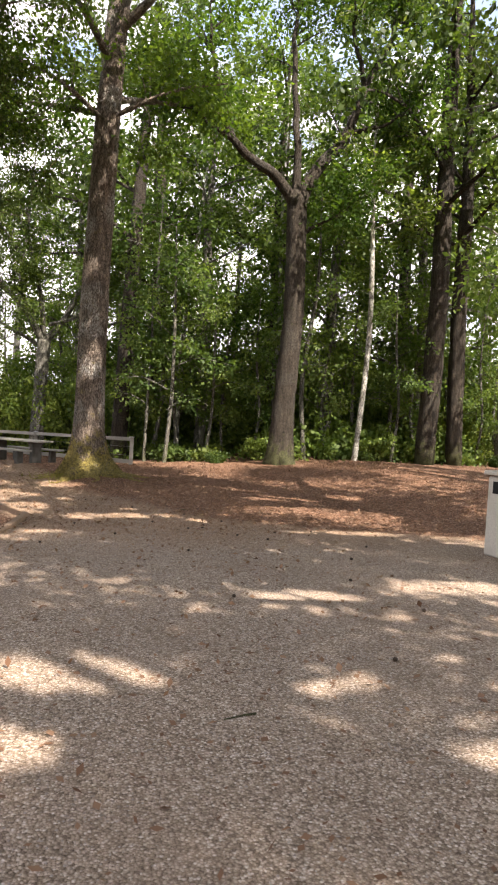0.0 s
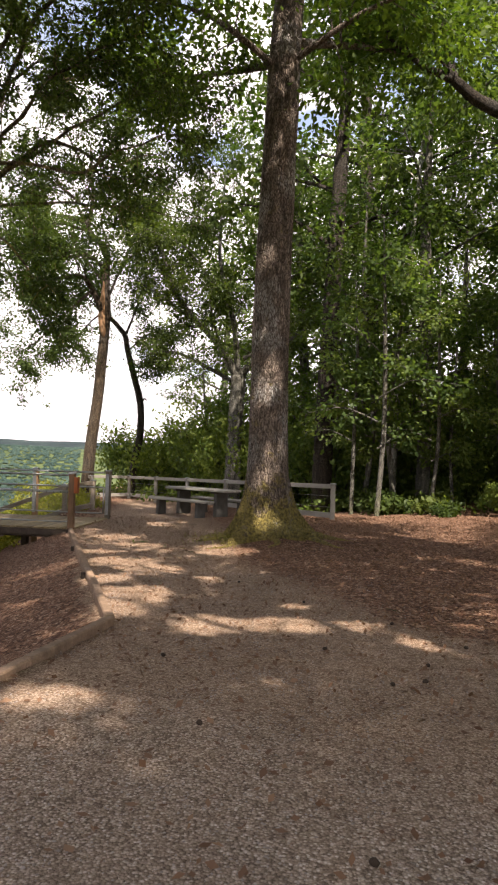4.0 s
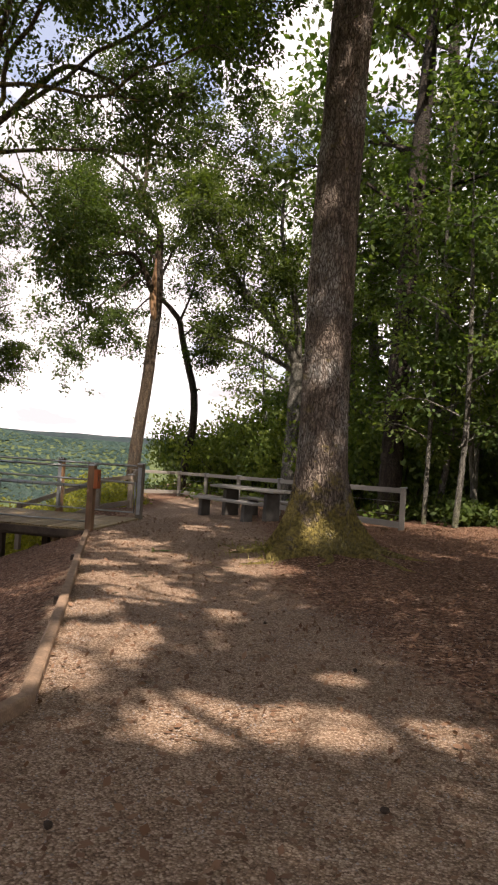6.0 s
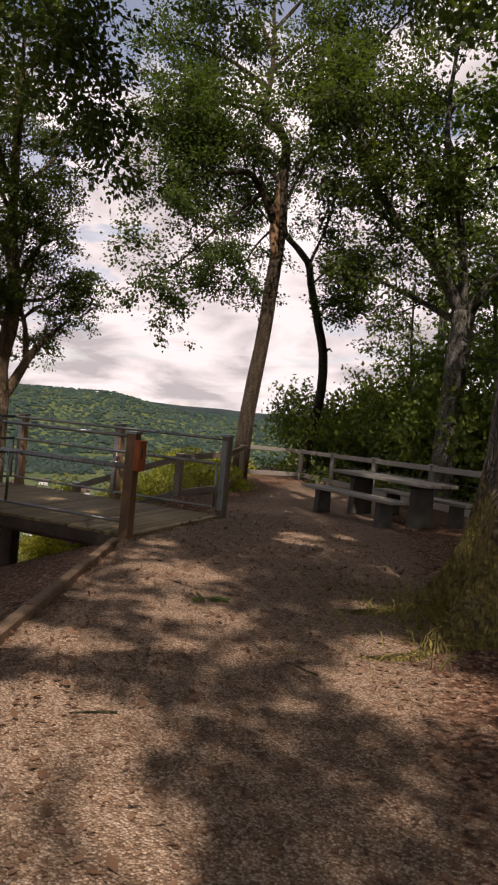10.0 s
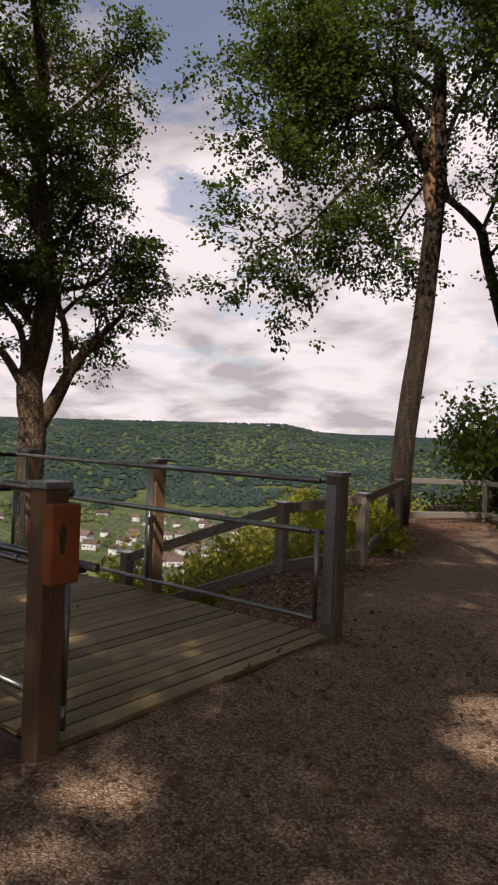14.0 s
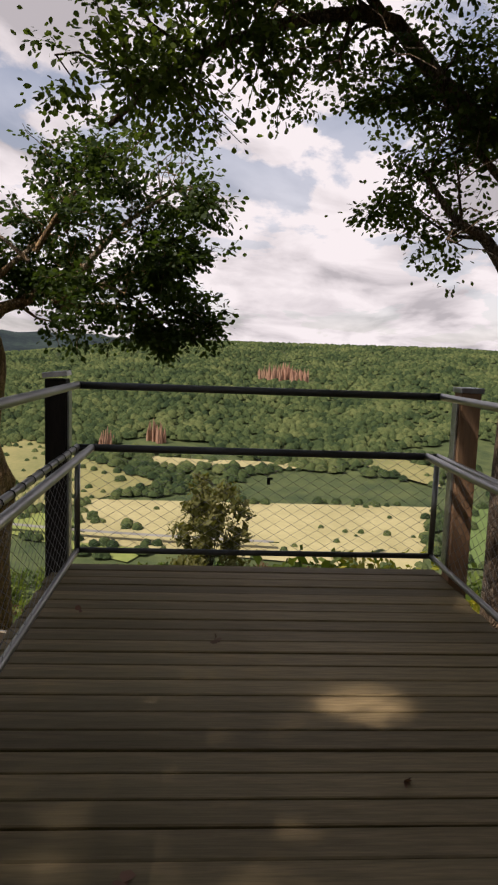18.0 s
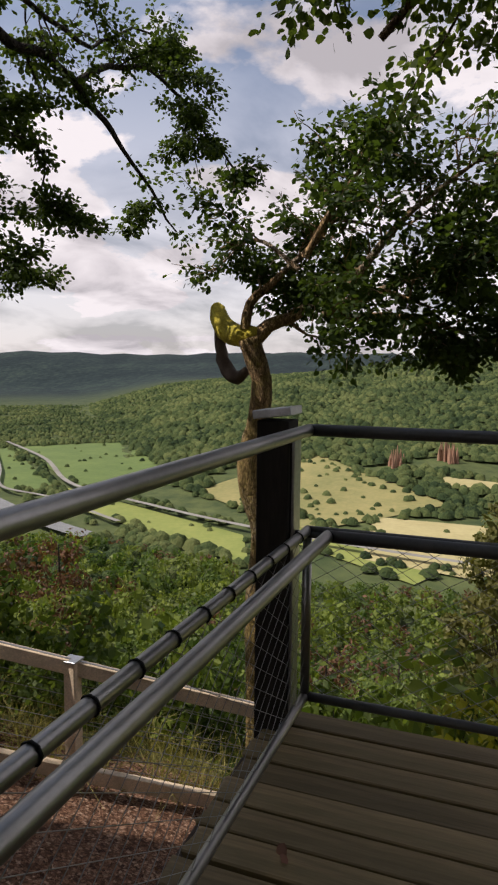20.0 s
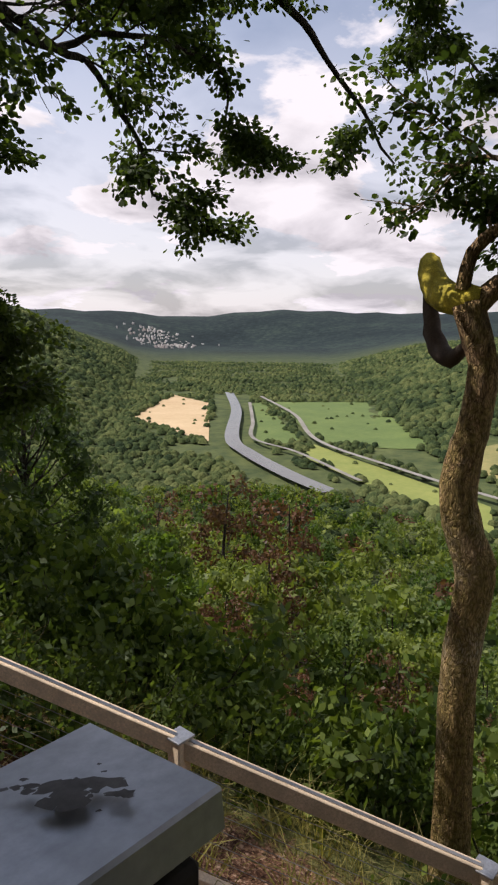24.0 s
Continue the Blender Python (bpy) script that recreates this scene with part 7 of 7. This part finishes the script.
def build_far_woods():
    rng = np.random.default_rng(41)
    n = 95000
    az = rng.uniform(110, 247, n)
    r = 330 + 1560 * rng.random(n) ** 0.8
    x, y = HUB[0] + r * np.cos(np.radians(az)), HUB[1] + r * np.sin(np.radians(az))
    HX, HY = [], []
    for poly in FIELDS[:11]:
        for i in range(4):
            a, b = np.array(poly[i]), np.array(poly[(i + 1) % 4])
            m = int(np.linalg.norm(b - a) / 7.0)
            f = rng.random((m, 1))
            f = f[np.sin(f[:, 0] * 17.0 + i * 2.0) > -0.25]
            q = a + (b - a) * f + rng.normal(size=(len(f), 2)) * 3.0
            HX.append(q[:, 0]), HY.append(q[:, 1])
    hx_, hy_ = np.concatenate(HX), np.concatenate(HY)
    m = len(hx_)
    x[:m], y[:m] = hx_, hy_
    z = land(x, y)
    r = np.hypot(x - HUB[0], y - HUB[1])
    az = np.degrees(np.arctan2(y - HUB[1], x - HUB[0])) % 360
    foot = np.interp(az, AZ_KEYS, FOOT)
    flat = (z < FLOOR + 1.5) & (r > np.where(az > 204, 430, 300))
    patch = np.sin(x * 0.021 + 1.0) * np.sin(y * 0.017 + 2.0) + 0.6 * np.sin(x * 0.05) * np.sin(y * 0.043)
    rows = np.arange(n) < m
    keep = np.where(flat, (patch > np.where(az > 211, -0.95, 0.55)), True)
    keep &= ~((z > FLOOR + 1.5) & (r > foot) & (r < foot + 190) & (patch < -0.35) & (az < 204))
    hedge, road = np.zeros(n, dtype=bool), np.zeros(n, dtype=bool)
    for poly in FIELDS:
        big = abs(sum(poly[i][0] * poly[(i + 1) % 4][1] - poly[(i + 1) % 4][0] * poly[i][1] for i in range(4))) / 2 > 4000
        hit = inside(poly, x, y)
        if big:
            village = poly is FIELDS[10]
            hedge |= hit & (rng.random(n) < (0.5 if village else 0.10 if poly is FIELDS[5] else 0.03))
        else:
            road |= hit
        keep &= ~hit
    keep &= ~((np.abs(az - 173.6) < 2.3) & (np.abs(r - 1240) < 45))
    keep |= (hedge | rows) & ~road
    near_lim = 1.0 - np.tan(np.radians(np.interp(az, (112, 150, 160, 200, 216, 222), (9.5, 11.0, 17.5, 17.0, 14.0, 10.8)))) * r
    room = np.where(r < 330, np.clip((near_lim - z) / 10.0, 0.1, 1.3), 1.0)
    keep &= room > 0.35
    idx = np.nonzero(keep)[0][:42000]
    shapes = [dome(rng) for _ in range(12)]
    VV, FF, off = [], [], 0
    size = rng.uniform(3.6, 7.0, n) * np.where(flat, 0.75, 1.0) * np.where(r > 1350, 0.85, 1.0) * np.where(rows, 0.95, np.where(hedge, 0.6, 1.0))
    pick = rng.integers(0, 12, n)
    turn = rng.uniform(0, 2 * math.pi, n)
    for s in range(12):
        ii = idx[pick[idx] == s]
        V, F = shapes[s]
        c, sn = np.cos(turn[ii])[:, None], np.sin(turn[ii])[:, None]
        hx = V[None, :, 0] * c - V[None, :, 1] * sn
        hy = V[None, :, 0] * sn + V[None, :, 1] * c
        k = (size[ii] * room[ii])[:, None]
        W = np.stack([x[ii][:, None] + hx * k, y[ii][:, None] + hy * k, z[ii][:, None] + (V[None, :, 2] + 0.25) * k * np.where(az[ii] < 153, 0.8, 1.1)[:, None]], -1)
        m = len(ii)
        VV.append(W.reshape(-1, 3))
        FF.append((F[None] + (np.arange(m) * len(V))[:, None, None]).reshape(-1, 3) + off)
        off += m * len(V)
    VV, FF = np.vstack(VV), np.vstack(FF)
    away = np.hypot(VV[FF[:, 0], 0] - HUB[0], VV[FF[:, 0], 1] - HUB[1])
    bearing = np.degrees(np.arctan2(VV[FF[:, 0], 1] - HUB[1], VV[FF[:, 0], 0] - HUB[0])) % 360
    # the north-western hill beyond 950 m takes the haze-toned colour
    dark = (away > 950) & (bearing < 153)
    tagged(part("distant_woods", npmesh("distant_woods", VV, FF[dark], True), "hazed_woods"), "woods on the hill across the valley, coloured for haze and cloud shade", "woodland", kind="stuff")
    tagged(part("far_woods", npmesh("far_woods", VV, FF[~dark], True), "woods"), "mixed green woodland covering the far valley sides", "woodland", kind="stuff")


build_far_woods()


def build_rock_scar():
    """Bare rust-red stems of dead spruces on the hillside, and two smaller stands lower down."""
    rng = np.random.default_rng(9)
    stands = (("rock_scar", 173.6, 2.1, 1240, 26, 85, 12, 30, "red-brown bare patch of dead trees on the hillside"), ("dead_spruces", 184.2, 0.8, 715, 14, 22, 14, 27, "stand of rust-brown dead spruces above the fields"), ("dead_spruces", 188.3, 0.6, 690, 12, 14, 12, 22, "small stand of rust-brown dead spruces above the fields"))
    for name, mid, wide, dist, deep, count, lo, hi, label in stands:
        items = []
        for k in range(count):
            az = mid + wide * rng.uniform(-1, 1)
            x, y = pol(az, dist + deep * rng.uniform(-1, 1))
            z = z_at(x, y)
            h = rng.uniform(lo, hi) * (1.1 - 0.5 * abs(az - mid) / wide)
            w = dist / 620
            items.append(([(x, y, z - 3), (x, y, z + 0.45 * h), (x, y, z + h)], (1.5 * w, 1.1 * w, 0.25)))
        tagged(part(name, tubes(name, items, 6, 0.2, rng, False), "rock"), label, "dead trees", kind="stuff")


build_rock_scar()


def build_houses():
    rng = random.Random(14)
    def house_shapes(w, d, h):
        body = to_mesh("wall", box(w, d, h, (0, 0, h / 2), 0.0))
        b = bmesh.new()
        o = 0.5
        v = [b.verts.new(p) for p in ((-w / 2 - o, -d / 2 - o, h), (w / 2 + o, -d / 2 - o, h), (w / 2 + o, d / 2 + o, h), (-w / 2 - o, d / 2 + o, h), (-w / 2 - o, 0, h + d * 0.42), (w / 2 + o, 0, h + d * 0.42))]
        for f in ((0, 1, 5, 4), (2, 3, 4, 5), (0, 4, 3), (1, 2, 5), (0, 3, 2, 1)):
            b.faces.new([v[i] for i in f])
        win = to_mesh("window", box(1.3, 0.12, 1.4, (0, 0, 0), 0.0))
        return body, to_mesh("roof", b), win, w, d, h
    kinds = [house_shapes(11, 8, 5.5), house_shapes(14, 9, 6), house_shapes(9, 8, 6.5), house_shapes(26, 12, 7)]
    spots = []
    for az, r, k in ((141.5, 690, 3), (140.6, 640, 1), (139.5, 720, 0), (138.6, 610, 2), (142.5, 760, 3), (143.4, 820, 0), (137.9, 660, 1), (137.2, 720, 0), (136.4, 590, 2), (135.6, 640, 1), (135.0, 560, 0),
                     (134.3, 700, 2), (133.6, 560, 1), (133.0, 620, 0), (132.4, 540, 2), (131.6, 640, 1), (130.9, 600, 0), (130.2, 560, 1), (129.5, 640, 2), (128.9, 580, 0), (128.2, 690, 1), (127.6, 720, 0), (127.9, 560, 2),
                     (126.6, 820, 1), (126.0, 760, 0), (129.9, 900, 0), (131.9, 860, 1), (134.8, 820, 0), (137.0, 840, 2), (139.8, 880, 1), (144.6, 860, 3), (146.0, 900, 0), (148.0, 840, 1), (150.2, 800, 3), (151.6, 820, 1), (116.0, 900, 1), (115.2, 940, 0), (114.4, 880, 2)):
        spots.append((*pol(az, r), kinds[k]))
    for k in range(34):
        spots.append((*pol(118.5 + 0.56 * k + rng.uniform(-0.3, 0.3), 560 + 90 * (k % 4) + rng.uniform(-40, 40)), kinds[k % 3]))
    for x, y, (body, roof, win, w, d, h) in spots:
        ho = thing("house", (x, y, z_at(x, y) - 0.3), "white-walled village house with a dark gabled roof", "house", "houses of the village", rz=rng.uniform(0, 180))
        part("wall", body, "plaster", ho)
        part("roof", roof, "roof", ho)
        for i in range(int(w // 4)):
            for sy in (-1, 1):
                part("window", win, "window", ho, at=pose(-w / 2 + 2.2 + i * 3.8, sy * (d / 2 + 0.02), h * 0.55))
    # the distant town as one cluster
    V, F, off = [], [], 0
    for _ in range(170):
        az, r = rng.gauss(229.0, 1.5), rng.uniform(2850, 3500)
        x, y = pol(az, r)
        z = z_at(x, y)
        s = rng.uniform(3, 7)
        hgt = rng.uniform(6, 11)
        a = rng.uniform(0, 3)
        pts = [(s * math.cos(a + q), s * math.sin(a + q)) for q in (0.6, 2.5, 3.75, 5.65)]
        V += [(x + px, y + py, z - 2) for px, py in pts] + [(x + px, y + py, z + hgt) for px, py in pts]
        F += [tuple(off + i for i in f) for f in ((0, 1, 5, 4), (1, 2, 6, 5), (2, 3, 7, 6), (3, 0, 4, 7), (4, 5, 6, 7))]
        off += 8
    tagged(part("distant_town", npmesh("distant_town", V, F), "town"), "white buildings of a town far up the valley", "town", kind="stuff")


build_houses()


# ---- litter on the ground ----
def path_band(rng, n, wide):
    y = rng.uniform(-1.0, 22.0, n)
    cx = np.interp(y, (0, 5, 9, 12, 15, 19, 22), (0.6, 0.7, 0.5, -0.4, -1.4, -2.6, -3.2))
    return cx + rng.normal(size=n) * wide, y


def build_ground_litter():
    rng = np.random.default_rng(71)
    n = 26000
    x, y = path_band(rng, n, 2.2)
    keep = (west_of_edge(x, y) < 0.02) & (rng.random(n) < np.interp(y, (0, 7, 11, 22), (0.22, 0.4, 1.0, 1.0)))
    x2, y2 = rng.uniform(-12.4, -8.6, 3200), rng.uniform(10, 18, 3200)
    x3, y3 = rng.uniform(-1.0, 9.0, 30000), rng.uniform(9.0, 22.5, 30000)
    k3 = rng.random(30000) < np.clip((x3 - np.interp(y3, (9, 12, 22), (2.6, 1.0, -1.6))) * 0.5 + 0.35, 0.05, 1)
    x, y = np.concatenate([x[keep], x2, x3[k3]]), np.concatenate([y[keep], y2, y3[k3]])
    P = np.column_stack([x, y, land(x, y) + 0.008])
    D = rng.normal(size=(len(x), 3)) * np.array([1, 1, 0.1])
    V, F = leaf_arrays(rng, P, D, rng.uniform(0.026, 0.056, (len(P), 1)), 0.0)
    V[:, 2] = np.maximum(V[:, 2], np.repeat(P[:, 2], 4) - 0.002)
    tagged(part("fallen_leaves", npmesh("fallen_leaves", V, F), "dry_leaf"), "dry brown leaves scattered on the ground", "leaf litter", kind="stuff")
    n = 30000
    x, y = path_band(rng, n, 1.5)
    y = y * 0.62
    x = np.interp(y, (0, 5, 9, 14), (0.6, 0.7, 0.3, -1.1)) + rng.normal(size=n) * 1.5
    ok = west_of_edge(x, y) < 0.02
    x, y = x[ok], y[ok]
    n = len(x)
    s = rng.uniform(0.003, 0.008, n)[:, None]
    O = np.array([(1, 0, 0), (0, 1, 0), (-1, 0, 0), (0, -1, 0), (0, 0, 0.75)])
    V = np.column_stack([x, y, land(x, y)])[:, None, :] + (O[None] * s[..., None] * rng.uniform(0.6, 1.3, (n, 5, 1)))
    F = np.array([(0, 1, 4), (1, 2, 4), (2, 3, 4), (3, 0, 4)])[None] + (np.arange(n) * 5)[:, None, None]
    tagged(part("gravel_chips", npmesh("gravel_chips", V.reshape(-1, 3), F.reshape(-1, 3)), "stone"), "small pale gravel chips on the path", "gravel", kind="stuff")


build_ground_litter()


def build_cones():
    rng = random.Random(18)
    b = bmesh.new()
    bmesh.ops.create_icosphere(b, subdivisions=2, radius=0.015)
    for v in b.verts:
        v.co *= 1 + 0.22 * noise.noise(v.co * 90)
        v.co.z = v.co.z * 0.85 + 0.013
        v.co.x *= 1.35
    me = to_mesh("cone", b)
    me.materials.append(M["cone"])
    spots = [(1.02, 5.02), (1.70, 8.16), (0.93, 6.97), (-0.59, 7.31), (1.41, 9.13), (0.80, 9.95), (2.3, 8.6), (2.0, 7.8), (1.5, 9.6), (1.2, 9.0), (2.9, 8.9), (0.2, 8.0), (3.1, 7.4), (2.6, 6.6), (-0.3, 9.4), (1.9, 10.3), (2.2, 5.6), (0.6, 11.8), (-0.2, 12.9), (1.4, 11.0), (2.4, 4.6), (1.7, 3.6)]
    for x, y in spots:
        o = new("fir_cone", me)
        o.matrix_basis = pose(x, y, z_at(x, y), 0, 0, rng.uniform(0, 360))
        tagged(o, "small dark brown cone lying on the gravel", "cone", "cones on the path")
    sticks = []
    for k in range(26):
        x, y = path_band(np.random.default_rng(100 + k), 1, 1.6)
        x, y = float(x[0]), float(y[0])
        if west_of_edge(np.array([x]), np.array([y]))[0] > 0:
            continue
        l = bend(np.random.default_rng(k), (0, 0, 0.006), (1, 0.2, 0), rng.uniform(0.08, 0.3), 4, 0.15)
        l[:, 2] = 0.006
        o = part("twig", tubes("twig", [(l, np.linspace(0.006, 0.003, 4))], 5, cap=True), "bark", at=pose(x, y, z_at(x, y), 0, 0, rng.uniform(0, 360)))
        tagged(o, "thin dry twig lying on the path", "twig", "twigs on the path")


build_cones()


def build_grass():
    rng = np.random.default_rng(88)
    n = 5200
    x, y = rng.uniform(-13.6, -9.8, n), rng.uniform(10.5, 22, n)
    y2, x2 = rng.uniform(22.5, 30, 1200), rng.uniform(-10, -6.8, 1200)
    x, y = np.concatenate([x, x2]), np.concatenate([y, y2])
    k3 = rng.uniform(-2.0, 5.0, 5200)
    off = rng.gamma(1.5, 0.5, 5200) + 0.1
    x, y = np.concatenate([x, -10.92 + 1.153 * k3 - 0.83 * off]), np.concatenate([y, 15.77 - 1.739 * k3 - 0.55 * off])
    a4, r4 = rng.uniform(1.9, 4.4, 900), 0.55 + rng.gamma(2.0, 0.18, 900)
    xo, yo = BT[0] + r4 * np.cos(a4), BT[1] + r4 * np.sin(a4)
    tuft = np.sin(x * 3.1) * np.sin(y * 2.7) + 0.7 * np.sin(x * 7.7 + 1) * np.sin(y * 6.1)
    ok = (tuft > -0.1) & (west_of_edge(x, y) > 0.6) & ((y > 18.6) | (x < -10.92 + 0.663 * (15.77 - y)))
    x, y = np.concatenate([x[ok], xo]), np.concatenate([y[ok], yo])
    short = np.concatenate([np.ones(ok.sum()), np.full(900, 0.28)])[:, None]
    n = len(x)
    base = np.column_stack([x, y, land(x, y) - 0.02])
    way = rng.normal(size=(n, 3)) * 0.45 + np.array([0, 0, 1.0])
    way /= np.linalg.norm(way, axis=1)[:, None]
    L = rng.uniform(0.2, 0.75, (n, 1)) * short
    side = np.cross(way, rng.normal(size=(n, 3)))
    side /= np.linalg.norm(side, axis=1)[:, None]
    w = 0.0045
    tip = base + way * L + np.column_stack([way[:, :2] * L * 0.5, -0.25 * L[:, 0]])
    mid = base + way * L * 0.6
    V = np.stack([base - side * w, base + side * w, mid - side * w * 0.8, mid + side * w * 0.8, tip - side * w * 0.2, tip + side * w * 0.2], 1).reshape(-1, 3)
    F = (np.array([(0, 1, 3, 2), (2, 3, 5, 4)])[None] + (np.arange(n) * 6)[:, None, None]).reshape(-1, 4)
    tagged(part("dry_grass", npmesh("dry_grass", V, F), "grass"), "tufts of dry yellow grass on the slope", "grass", kind="stuff")


build_grass()


def build_small_things():
    """Leaves and a sprig that lie on the path and the deck, a dark tag on the wire net."""
    rng = np.random.default_rng(52)
    g = z_at(-2.47, 16.76)
    sprig = thing("leaf_sprig", (-2.47, 16.76, g), "fresh green oak leaf sprig lying on the gravel", "sprig", rz=25)
    part("stem", tubes("stem", [([(-0.12, 0, 0.008), (0.0, 0.01, 0.01), (0.13, -0.01, 0.008)], 0.003)], 5, cap=True), "bark", sprig)
    for k in range(8):
        P = np.array([(-0.11 + 0.03 * k, 0.0, 0.012)])
        D = np.array([(0.5, 0.9 if k % 2 else -0.9, 0.03)])
        V, F = leaf_arrays(rng, P, D, 0.10, 0.0, True)
        V[:, 2] = np.clip(V[:, 2], 0.006, 0.05)
        part("leaf", npmesh("leaf", V, F), "leaf", sprig)
    for x, y, r in ((-5.81, 19.28, 0.055), (-7.25, 19.52, 0.05), (-6.2, 20.1, 0.03), (-7.59, 18.85, 0.035)):
        P = np.array([(0.0, 0.0, 0.006)] * 4)
        D = rng.normal(size=(4, 3)) * np.array((1, 1, 0.05))
        V, F = leaf_arrays(rng, P, D, r, 0.0, True)
        V[:, 2] = np.clip(V[:, 2], 0.003, 0.03)
        leaf = part("dead_leaf", npmesh("dead_leaf", V, F), "dry_leaf", at=pose(x, y, DECK + 0.001))
        tagged(leaf, "curled dead leaf lying on the deck boards", "leaf", "dead leaves on the deck")
    tag = thing("net_tag", (RX_W + 0.004, 19.835, 0.174), "small black tag hanging in the wire net", "tag")
    part("body", box(0.010, 0.020, 0.042, (0.008, 0, 0), 0.003), "black", tag)
    part("clip", box(0.012, 0.030, 0.014, (0.008, 0.010, 0.016), 0.003), "black", tag)


build_small_things()
